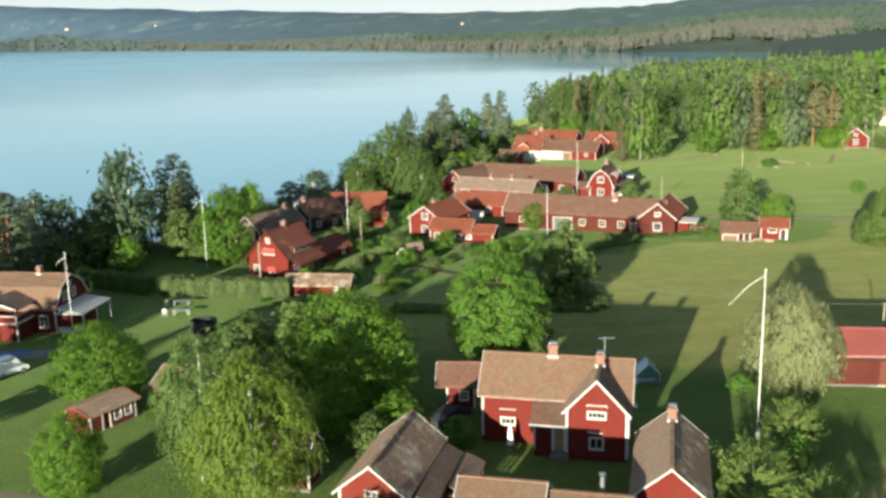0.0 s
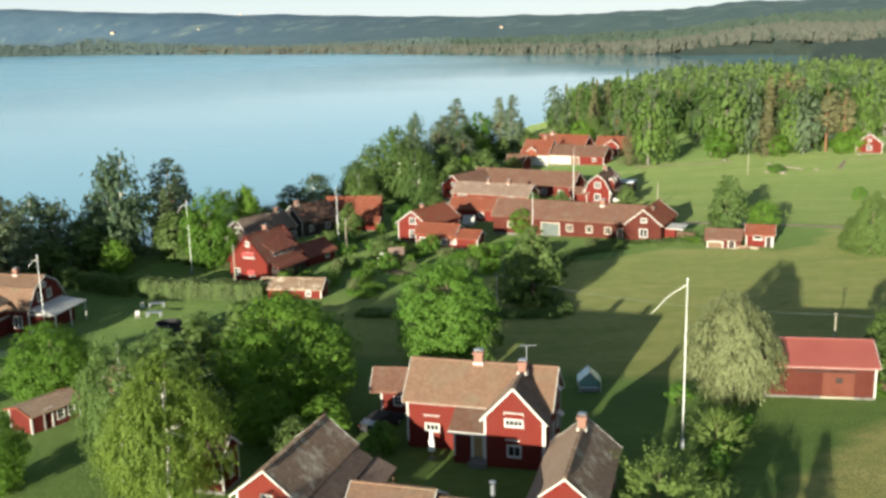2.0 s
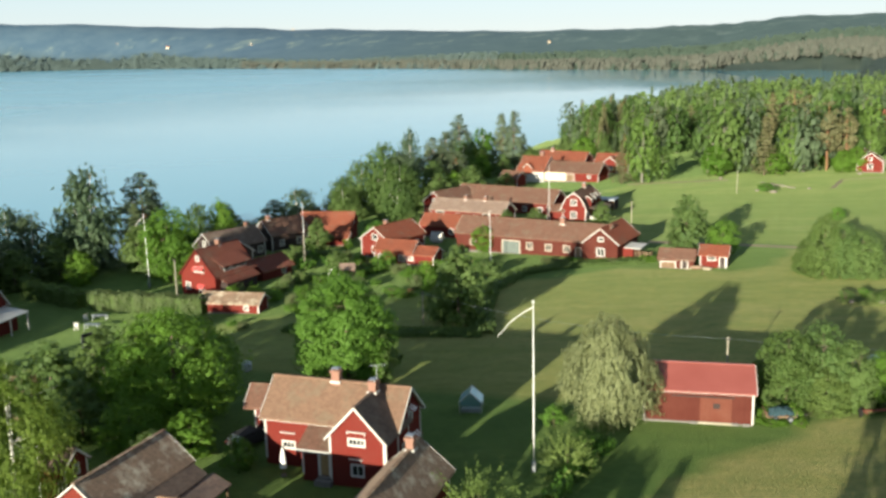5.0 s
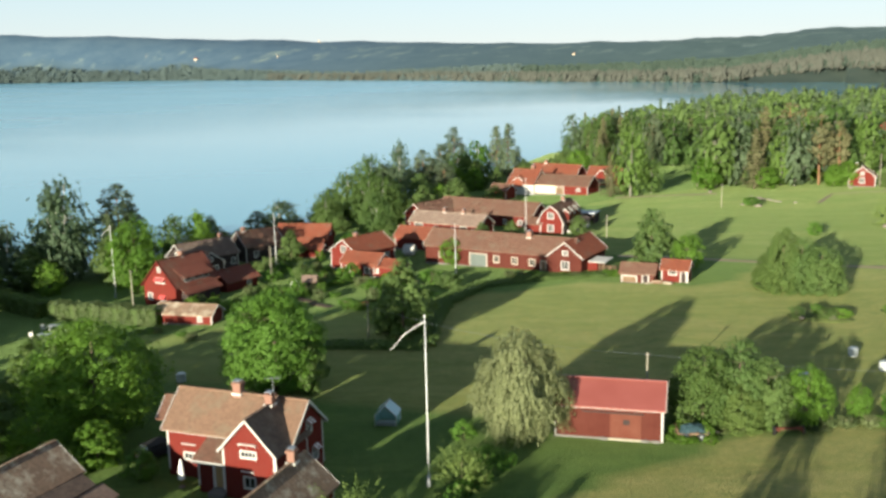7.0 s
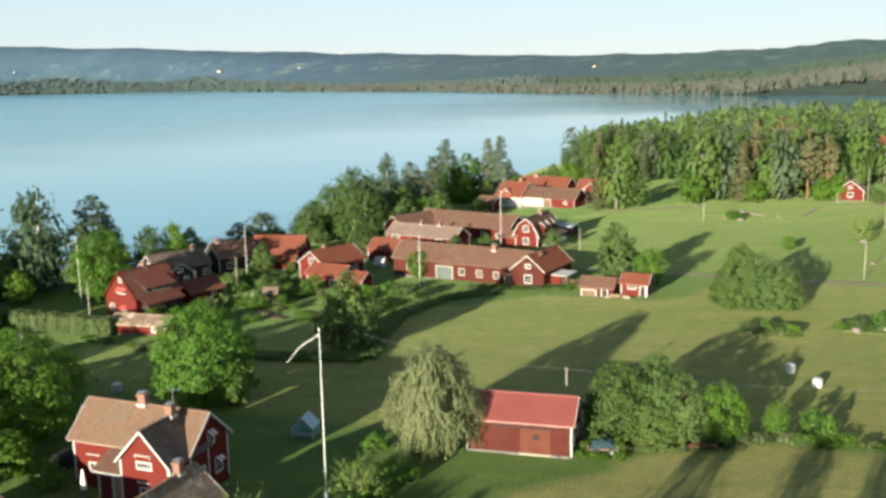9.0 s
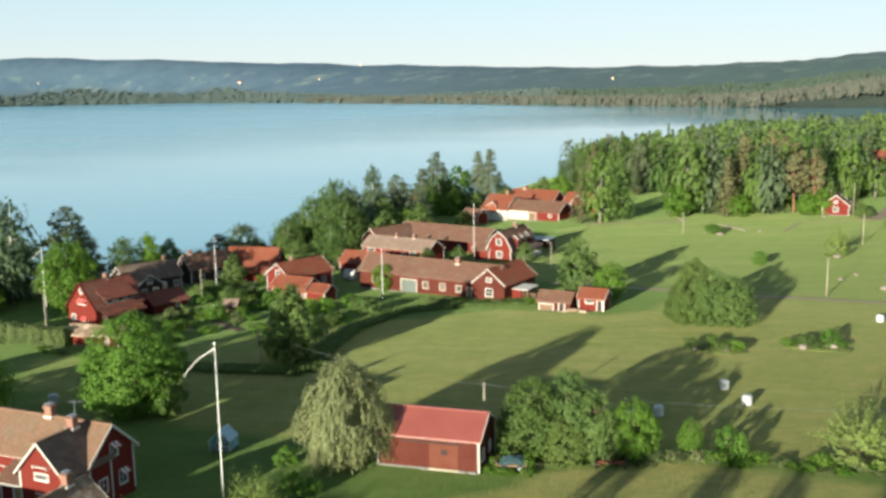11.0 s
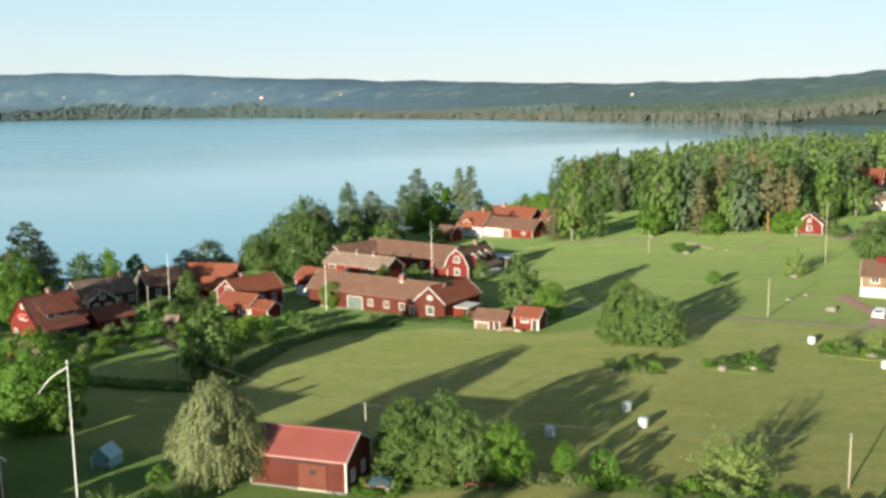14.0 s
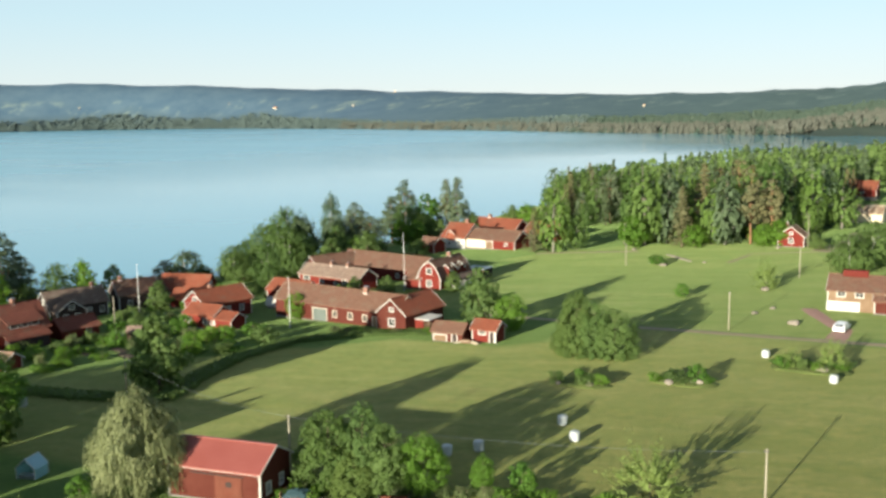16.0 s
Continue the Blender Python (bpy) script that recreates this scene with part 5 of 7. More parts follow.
part("balcony_panel", boxes((-2.4, -7.95, 2.72, 3.4, -7.9, 3.5)), RED_DARK, h)
part("balcony_panel", boxes((3.46, -7.8, 2.72, 3.51, -4.1, 3.5)), RED_DARK, h)
part("balcony_rail", boxes((-2.5, -8.0, 3.52, 3.56, -7.86, 3.62)), WHITE, h)
part("balcony_rail", boxes((3.42, -7.84, 3.52, 3.56, -4.1, 3.62)), WHITE, h)
lean_to(h, 0.5, 3.9, -8.3, -2.2, 5.6, 4.5, TILE_DARK, along='x')
lean_to(h, 0.5, -2.9, -8.3, -2.2, 5.6, 4.5, TILE_DARK, along='x')
for sx in (3.9, -2.9):
    part("bargeboard", beam(bmesh.new(), (0.5, -8.33, 5.57), (sx, -8.33, 4.47), 0.06, 0.2), WHITE, h)
lean_to(h, 6.5, 10.3, -3.9, 3.6, 3.45, 2.9, WHITE, along='x')
part("fascia", boxes((6.5, -3.96, 2.7, 10.3, -3.91, 3.0)), WHITE, h)
for y in (-3.7, -0.2, 3.4):
    part("post", boxes((10.05, y - 0.07, -0.5, 10.2, y + 0.07, 2.85)), WHITE, h)
part("railing", boxes((6.6, -3.85, 0.9, 10.1, -3.79, 1.0), (6.6, -3.85, 0.3, 10.1, -3.8, 0.85)), WHITE, h)
part("wall", boxes((6.5, -3.6, -1, 8.4, 3.4, 2.9)), RED_DARK, h)
# ---- the village towards the lake ----
def cottage(x, y, turn, L, W, eave, ridge, label, dz=0.0, name="house", **kw):
    e = thing(name, label, name, at(x, y, dz), turn)
    building(e, L, W, eave, ridge, **kw)
    return e


# tall red gable house and its low annex
h = cottage(-59.2, 139.0, 80, 9.4, 7.0, 3.5, 7.3, "bright red gabled house with orange-red tiled roof", wall=RED, roof=TILE_RED, gambrel=False, barge=RED_DARK, corner=False, plinth=0,
            left=[(0.2, 3.9, 1.9, 0.75, (3, 1)), (0.1, 5.7, 0.6, 0.7), (0.6, 1.0, 1.0, 0.8), (-2.2, 1.0, 0.9, 1.0)], front=[(-2.6, 1.2, 0.9, 1.0), (0.8, 1.2, 0.9, 1.0), (3.0, 1.2, 0.9, 1.0)], chimneys=[(0.5, 0.2, 8.1)])
for u, z, w in ((-0.2, 4.74, 2.1), (-0.6, 1.92, 1.3)):
    part("awning", ([(-4.72, u - w / 2, z), (-4.72, u + w / 2, z), (-5.15, u + w / 2, z - 0.42), (-5.15, u - w / 2, z - 0.42), (-5.15, u + w / 2, z - 0.58), (-5.15, u - w / 2, z - 0.58)], [(0, 1, 2, 3), (3, 2, 4, 5)]), CLOTH_RED, h, "faded red cloth awning")
# near-black dormer and added porch: dark wood and this side's shade in one colour
part("dormer_wall", boxes((-2.6, -3.3, 3.2, 3.2, -1.2, 4.75)), BLACK_WOOD, h)
for u in (-1.6, 0.3, 2.2):
    window(h, lambda uu, z, d: (uu, -3.3 + d, z), u, 3.85, 1.3, 0.6, panes=(3, 1))
lean_to(h, -3.0, 3.6, -3.85, -0.9, 6.2, 4.65, TILE_RED)
part("porch_wall", boxes((-3.6, -5.0, -0.8, 3.6, -3.6, 2.2)), BLACK_WOOD, h, "dark boarded lean-to porch")
lean_to(h, -4.0, 4.0, -5.4, -3.4, 3.3, 2.3, TILE_RED)
cottage(-56.0, 149.3, 74, 7.0, 4.8, 1.9, 3.5, "low red annex with brownish tiled roof", name="shed", wall=RED_DARK, roof=TILE_RED, barge=RED_DARK, corner=False, plinth=0, front=[(1.5, 0.7, 0.8, 0.8)])
cottage(-48.2, 125.3, 6, 9.0, 3.4, 1.7, 2.7, "low red woodshed with weathered tiled roof", name="shed", wall=RED, roof=TILE_GREY, front=[(2.6, 0.6, 0.6, 0.6)])
# dark houses by the shore
h = cottage(-73.0, 165.4, 66, 11.5, 6.6, 3.2, 5.7, "tarred dark timber house with brown roof", wall=BLACK_WOOD, roof=TILE_DARK, front=[(-1, 1, 0.9, 1.1), (2, 1, 0.9, 1.1), (4.6, 1, 0.9, 1.1)], left=[(0, 3.3, 0.9, 1)], chimneys=[(4.0, 0, 6.6)])
building(h, 5.0, 5.6, 2.6, 4.6, BLACK_WOOD, TILE_DARK, off=(-2.6, -4.4, 0), turn=88, left=[(-1.2, 0.9, 0.9, 1.1), (1.1, 0.9, 0.9, 1.1), (0, 3.0, 0.9, 0.7)])
h = cottage(-68.6, 178.0, 60, 8.5, 6.5, 3.4, 5.9, "tarred lakeside cottage with brown tiled roof", wall=BLACK_WOOD, roof=TILE_BROWN, front=[(-2, 1, 0.9, 1.1), (2, 1, 0.9, 1.1)], chimneys=[(-3, 0, 6.8)])
h = cottage(-62.6, 187.6, 12, 11.0, 5.6, 2.9, 5.6, "red lakeside house with orange tiled roof", wall=RED, roof=TILE_ORANGE, front=[(-3, 1, 0.9, 1.1), (3, 1, 0.9, 1.1)], right=[(0, 3.4, 0.8, 1.0)], barge=TILE_ORANGE, corner=False)
building(h, 5.4, 4.2, 1.9, 3.5, RED, TILE_ORANGE, off=(2.6, -4.8, 0), turn=0, front=[(0, 0.8, 0.8, 0.9)], right=[(0, 1, 0.8, 0.9)], barge=TILE_ORANGE, corner=False)
building(h, 5.0, 5.0, 2.9, 4.9, RED, TILE_BROWN, barge=RED, corner=False, off=(-5.6, -1.6, 0), turn=85, left=[(0, 1, 0.8, 1.0)])
cottage(-57.0, 179.5, 12, 5.0, 2.6, 1.9, 2.6, "low orange-roofed lean-to shed", name="shed", wall=RED, roof=TILE_ORANGE)
# red house with white gable trim, two stepped annexes
h = cottage(-41.6, 171.5, 72, 10.5, 6.6, 3.4, 5.6, "red house with orange tiles and white gable", wall=RED, roof=TILE_ORANGE, left=[(0, 3.3, 1.2, 1.1), (-0.2, 0.9, 1.0, 1.2)], front=[(-3, 1.2, 0.9, 1.1), (0, 1.2, 0.9, 1.1), (3, 1.2, 0.9, 1.1)], chimneys=[(-1.5, 0.4, 6.3)])
h = cottage(-37.0, 162.6, -6, 7.4, 4.4, 2.6, 4.0, "low red annex with orange tiled roof", wall=RED, roof=TILE_ORANGE, front=[(-2.4, 0.8, 0.9, 1.0), (1.6, 0.8, 0.9, 1.0)])
h = cottage(-32.0, 161.6, -6, 5.6, 3.6, 2.0, 3.0, "small red shed with orange tiled roof", name="shed", wall=RED, roof=TILE_ORANGE, front=[(-1.6, 0.8, 0.9, 0.9)])
cottage(-37.0, 190.0, -8, 10, 5.0, 2.6, 4.4, "red outhouse with bright orange tiles", name="shed", wall=RED, roof=TILE_ORANGE, front=[(2, 0.9, 0.9, 1.0)])
# small round-topped playhouse
cottage(-36.5, 182.0, 0, 1.6, 1.6, 1.2, 2.0, "tiny white garden playhouse", name="shed", wall=PLASTER, roof=PLASTER, gambrel=True, corner=False)

# long house with a gabled wing
h = cottage(-15.0, 174.0, -10.3, 28.8, 6.2, 3.5, 5.9, "long red farmhouse with weathered tiled roof", dz=-0.15, trim=BEIGE, wall=RED_OLD, roof=TILE_BROWN, corner=False, plinth=0.2, board=0.13,
            front=[(0.35, 1.2, 1.05, 1.1), (4.0, 1.2, 1.05, 1.1), (7.4, 1.2, 1.05, 1.1), (-11, 1.2, 1.0, 1.0)], doors=[("front", -3.3, 3.4, 2.3, GATE), ("front", 9.6, 0.9, 2.0, BROWN_WOOD)], chimneys=[(5.7, -0.4, 6.7, 0.8, 0.8)],
            left=[(0, 1, 0.9, 1.1)], over=0.45)
# brighter orange tiles on the unlit slope make up for missing light
building(h, 11.0, 6.0, 3.5, 5.85, RED_OLD, TILE_ORANGE, roof2=TILE_BROWN, off=(13.9, 1.8, 0), turn=90, left=[(0, 1.2, 1.3, 1.3), (0, 3.75, 0.9, 0.6, (2, 1))], over=0.4, corner=False, plinth=0.2, board=0.14)
lean_to(h, 17.2, 20.2, -1.5, 2.5, 2.7, 2.5, WHITE, along='y')
part("wall", boxes((17.0, -1.2, -1, 18.8, 2.3, 2.45)), RED, h)
for x in (19.2, 20.0):
    part("post", boxes((x, -1.4, -0.6, x + 0.12, -1.28, 2.45)), BROWN_WOOD, h)
# firewood under the lean-to
fw = thing("firewood_stack", "stacked split firewood beside the long house", "firewood", at(5.0, 169.8), -10)
rw = random.Random(5)
bm = bmesh.new()
for i in range(90):
    x, z = rw.uniform(-1.4, 1.4), rw.uniform(0, 1.1)
    bmesh.ops.create_cone(bm, cap_ends=True, segments=6, radius1=0.1, radius2=0.1, depth=0.5, matrix=pose(x, rw.uniform(-0.3, 0.3), z + 0.05, 90, 0, rw.uniform(-10, 10)))
part("logs", bm, BROWN_WOOD, fw)

# sheds at the field's edge
# near-black door leaves put the dark of open doorways into the colour
h = cottage(11.3, 163.6, -3, 5.4, 3.2, 1.75, 2.9, "low red field shed with brown tiled roof", name="shed", wall=RED_OLD, roof=TILE_BROWN, barge=RED_OLD, corner=False, plinth=0.1, doors=[("front", -1.3, 2.3, 1.0, BROWN_WOOD), ("front", 1.3, 0.9, 1.3, BLACK_WOOD)])
h = cottage(17.0, 165.2, -4, 4.2, 3.2, 2.2, 3.3, "small red shed with orange tiles and white eaves", name="shed", wall=RED, roof=TILE_ORANGE, plinth=0.1, board=0.2, front=[(-0.3, 1.25, 1.2, 0.6, (3, 1))], doors=[("front", 1.4, 0.8, 1.7, BLACK_WOOD)])
part("window_awning", boxes((-1.05, -1.95, 1.98, 0.45, -1.62, 2.04)), WHITE, h)


def board_stack(x, y, turn, label, n, length, mats):
    """Sawn boards and offcuts piled on the grass."""
    e = thing("board_stack", label, "boards", at(x, y), turn, "piles of boards")
    rb = random.Random(int(x * 31))
    for i in range(n):
        k, lv = i % 4, i // 4
        l = length * rb.uniform(0.7, 1.0)
        bm = boxes((-l / 2, -0.5 + k * 0.25, lv * 0.16 - 0.05, l / 2, -0.28 + k * 0.25, lv * 0.16 + 0.09), bevel=0.01)
        bm.transform(pose(rb.uniform(-0.2, 0.2), rb.uniform(-0.05, 0.05), 0, 0, 0, rb.uniform(-9, 9)))
        part("board", bm, mats[i % len(mats)], e)


board_stack(14.3, 162.4, 8, "pile of reddish and pale boards between two sheds", 14, 1.9, (BROWN_WOOD, TILE_RED, PALE_BOARDS))
board_stack(16.2, 162.2, -20, "low pile of pale offcuts before a red shed", 9, 1.5, (PALE_BOARDS, BROWN_WOOD))
board_stack(6.8, 168.6, 20, "pale firewood slabs under a lean-to", 12, 1.8, (PALE_BOARDS, BROWN_WOOD))
board_stack(13.0, 162.0, 40, "few grey planks lying in the grass", 5, 1.6, (POLE_WOOD, PALE_BOARDS))

# courtyard farm: low front house, long back range, gambrel house
h = cottage(-37.0, 207.3, -12, 18, 6.0, 3.2, 5.1, "red courtyard house with pale tiled roof", dz=-0.2, wall=RED, roof=TILE_UMBER, front=[(-6.6, 1.2, 2.0, 1.6, (4, 2)), (-2, 1.2, 1.1, 1.2), (2.5, 1.2, 1.1, 1.2), (5, 1.2, 1.6, 1.6), (7.5, 1.2, 0.9, 1.2)], left=[(0, 1.2, 1.2, 1.2)], chimneys=[(-1.5, 0, 6.0), (3.4, 0, 6.0)])
h = cottage(-33.0, 224.0, -14, 26, 7.5, 3.2, 5.8, "long brown-roofed red barn range", dz=-0.2, name="barn", wall=RED_DARK, roof=TILE_BROWN, front=[(6, 1.1, 1.0, 1.0), (10, 1.1, 1.0, 1.0)])
building(h, 12, 6.5, 3.2, 5.6, RED, TILE_BROWN, off=(-11.8, -7.0, 0), turn=80, left=[(0, 3.3, 0.8, 0.8)])
h = cottage(-14.2, 215.0, 86, 13.5, 5.4, 3.0, 6.3, "red gambrel house with white trim and brown roof", dz=-0.2, wall=RED, roof=TILE_BROWN, gambrel=True, left=[(0, 3.6, 1.2, 1.2), (0.0, 0.9, 1.2, 1.3)], front=[(-4.5, 1, 1, 1.2), (0, 1, 1, 1.2), (4, 1, 1, 1.2)], chimneys=[(2.0, 0, 7.2)])
building(h, 3.6, 3.2, 2.4, 3.4, RED, TILE_BROWN, off=(-5.4, 4.0, 0), turn=90, left=[(0, 1.0, 1.4, 1.1, (3, 1))])
for i in range(3):
    building(h, 1.8, 1.7, 4.5, 5.2, RED_DARK, TILE_BROWN, off=(-2.6 + i * 3.2, -2.2, 0), turn=0, over=0.12, gable_over=0.1, plinth=0, corner=False, base=4.0, front=[(0, 3.9, 0.8, 0.6)])
part("veranda_wall", boxes((-4, -5.2, -0.6, 5, -2.75, 0.9)), WHITE, h)
for i in range(6):
    part("post", boxes((-4.0 + i * 1.76, -5.2, 0.9, -3.88 + i * 1.76, -5.08, 2.35)), WHITE, h)
lean_to(h, -4.4, 5.4, -5.6, -2.75, 2.9, 2.3, TILE_DARK)
cp = thing("carport", "open dark carport with a blue-grey sheet roof", "carport", at(-10.6, 225.6), -6)
part("roof", boxes((-2.6, -2.3, 2.35, 2.6, 2.3, 2.47), bevel=0.02), BLUE_GREY, cp)
# near-black walls put the dark of the opening into the boards
part("wall", boxes((-2.4, 1.95, -0.4, 2.4, 2.1, 2.35)), BLACK_WOOD, cp)
part("wall", boxes((2.28, -2.0, -0.4, 2.4, 1.95, 2.35)), BLACK_WOOD, cp)
for x in (-2.4, -0.06, 2.28):
    part("post", boxes((x, -2.12, -0.4, x + 0.12, -2.0, 2.35)), BROWN_WOOD, cp)
part("fascia", boxes((-2.62, -2.36, 2.28, 2.62, -2.31, 2.48)), METAL, cp)

# farm beyond, before the wood
h = cottage(-28.0, 280.0, -12, 16.5, 8.0, 2.8, 5.2, "red barn with brown roof and cream wall", name="barn", wall=RED, roof=TILE_BROWN, front=[(5.4, 1.3, 1.1, 0.7, (2, 1)), (-3.6, 1.3, 0.9, 0.8)], doors=[("front", -0.3, 2.4, 2.0, BROWN_WOOD)])
part("cream_panel", boxes((-8.0, -4.06, 0.25, -1.7, -4.01, 2.55)), CREAM, h, "cream boarded half of the front")
h = cottage(-40.2, 282.5, -12, 8.4, 9.6, 3.4, 7.0, "white plastered house with orange tiled roof", wall=PLASTER, roof=TILE_ORANGE, front=[(-1.2, 1.0, 0.7, 1.0)], chimneys=[(1.5, 0.5, 8.2, 0.9, 0.9)])
building(h, 3.0, 2.6, 4.3, 5.3, TILE_ORANGE, TILE_ORANGE, off=(-0.6, -3.4, 0), turn=90, plinth=0, corner=False, base=3.6)
h = cottage(-36.0, 302.0, -14, 16, 7.5, 3.6, 6.4, "red house with orange tiled roof near the wood", wall=RED, roof=TILE_ORANGE, front=[(3, 1.3, 1, 1.2), (6, 1.3, 1, 1.2)], chimneys=[(-4, 0, 7.4, 0.9, 0.9)])
h = cottage(-20.0, 299.0, -10, 10.5, 6.5, 3.0, 5.4, "red cottage with orange roof and white gable", wall=RED, roof=TILE_ORANGE, front=[(-3, 1.1, 1, 1.2)])
building(h, 3.4, 4.2, 3.2, 4.9, RED, TILE_ORANGE, off=(0.2, -3.2, 0), turn=90, left=[(0, 1.0, 1.1, 1.2)])
cottage(-44.6, 271.0, -20, 6, 4.6, 2.6, 4.2, "small red shed with brown roof", name="shed", wall=RED, roof=TILE_BROWN)
# cabin at the wood's edge
h = thing("house", "small red cabin with white windows and chimney", "house", at(50.6, 292.3), 84)
building(h, 5.4, 6.6, 2.8, 5.3, RED, TILE_TAN, left=[(0, 1.0, 1.2, 1.3), (0, 3.3, 0.8, 0.7)], front=[(0, 1, 0.9, 1.1)], chimneys=[(1.0, 1.9, 6.0)])
# pale house on a high basement at the right
h = thing("house", "pink-brown house on a white basement", "house", at(69.5, 211.5), -3)
building(h, 9.5, 7.0, 3.9, 6.0, BROWN_WOOD, TILE_BROWN, front=[(-2.5, 2.6, 1.3, 1.0), (0.5, 2.6, 1.3, 1.2)], plinth=0.0, over=0.5)
part("basement", boxes((-4.85, -3.62, -1.0, 0.6, 3.6, 1.7)), PLASTER, h)
building(h, 9.0, 6.0, 2.6, 4.4, RED_OLD, TILE_BROWN, off=(7.5, -1.6, 0), turn=0, front=[(-1, 0.9, 2.4, 1.2, (3, 1))], over=0.5)
part("chimney", boxes((-2.6, -0.6, 5.2, 1.6, 0.8, 6.9), bevel=0.03), RED_DARK, h)
cottage(63.0, 430.0, -8, 10, 8, 3.2, 6.0, "distant red house with orange roof", dz=1.5, wall=RED, roof=TILE_ORANGE, front=[(0, 1, 1, 1.2)])
cottage(66.0, 352.0, -8, 11, 7, 3.0, 5.2, "cream house with grey roof among trees", wall=CREAM, roof=TILE_GREY, front=[(-2, 1, 1, 1.2), (2, 1, 1, 1.2)])

# ---- lanes ----
strip("road", [(4, 185), (20, 184), (36, 182.3), (62, 182.6), (80, 183.5), (135, 187)], 2.6, GRAVEL, "narrow gravel lane across the field")
strip("driveway", [(67.4, 184.0), (68.2, 192), (64.5, 200), (61.5, 208)], 3.4, PAVING, "reddish paved drive to a house", 0.07)
strip("forecourt", [(58, 283), (63, 296), (66, 310), (66, 322)], 7.0, GRAVEL, "sandy forecourt by the cabin", 0.06)
strip("village_lane", [(-12, 268), (2, 272), (14, 275)], 3.0, GRAVEL, "dusty lane at the wood's edge", 0.06)
strip("field_path", [(39.4, 259.0), (41.0, 267.0), (42.6, 275.4), (52.9, 280.6), (60, 282.4)], 1.2, GRAVEL, "trodden pale path through the meadow", 0.06)
strip("farm_road", [(-60, 58.5), (-48, 58.3), (-40, 57.0)], 4.0, GRAVEL, "grey road at the edge of the lawn")

# ---- poles ----
def utility_pole(x, y, h, label):
    e = thing("utility_pole", label, "utility pole", at(x, y), 0, "utility poles")
    part("pole", tube([(0, 0, -0.4), (0.02, 0.01, h)], [0.105, 0.07], 8), POLE_WOOD, e, "", True)
    part("insulator", boxes((-0.22, -0.05, h - 0.35, 0.22, 0.05, h - 0.25), (-0.2, -0.03, h - 0.25, -0.14, 0.03, h - 0.05), (0.14, -0.03, h - 0.25, 0.2, 0.03, h - 0.05)), IRON, e)


for x, y, hh in ((51.1, 185.3, 6.4), (56.8, 242.3, 6.7), (8.2, 282.3, 6.5), (54.6, 288.5, 8.8), (65.7, 113.0, 5.2), (-51.6, 154.6, 6.4), (-56.4, 123.2, 8.0), (-1.7, 203.4, 4.9), (17.3, 249.3, 5.5), (-17.5, 121.5, 4.6)):
    utility_pole(x, y, hh, "weathered wooden utility pole in the grass")
utility_pole(21.74, 102.7, 5.9, "pale utility pole behind the red barn")

# ---- hay bales ----
def bale_mesh():
    bm = bmesh.new()
    bmesh.ops.create_cone(bm, cap_ends=True, segments=20, radius1=0.56, radius2=0.56, depth=1.06, matrix=pose(0, 0, 0.53))
    bmesh.ops.bevel(bm, geom=[e for e in bm.edges if len(e.link_faces) == 2 and abs(e.verts[0].co.z - e.verts[1].co.z) < 0.01], offset=0.12, segments=2, affect='EDGES')
    for v in bm.verts:
        v.co += Vector((noise.noise(v.co * 2.1), noise.noise(v.co * 1.7 + Vector((5, 0, 0))), 0)) * 0.05
    return bm


BALES = [(41.8, 127.7), (44.8, 122.8), (36.5, 115.9), (58.9, 168.8), (68.7, 158.2), (-24.5, 110.6), (-30.7, 98.7), (34.0, 113.3)]
first = thing("hay_bale", "white plastic-wrapped hay bale on the mown field", "hay bale", at(*BALES[0]), 0, "hay bales in the field")
part("wrap", bale_mesh(), BALE, first)
for i, (x, y) in enumerate(BALES[1:]):
    copy_thing(first, pose(*at(x, y), 0, 0, 40 * i))
strip("patio", [(-84, 93.5), (-77, 94.5), (-71.5, 95.5)], 4.0, PATIO, "grey paved yard before a veranda", 0.06)
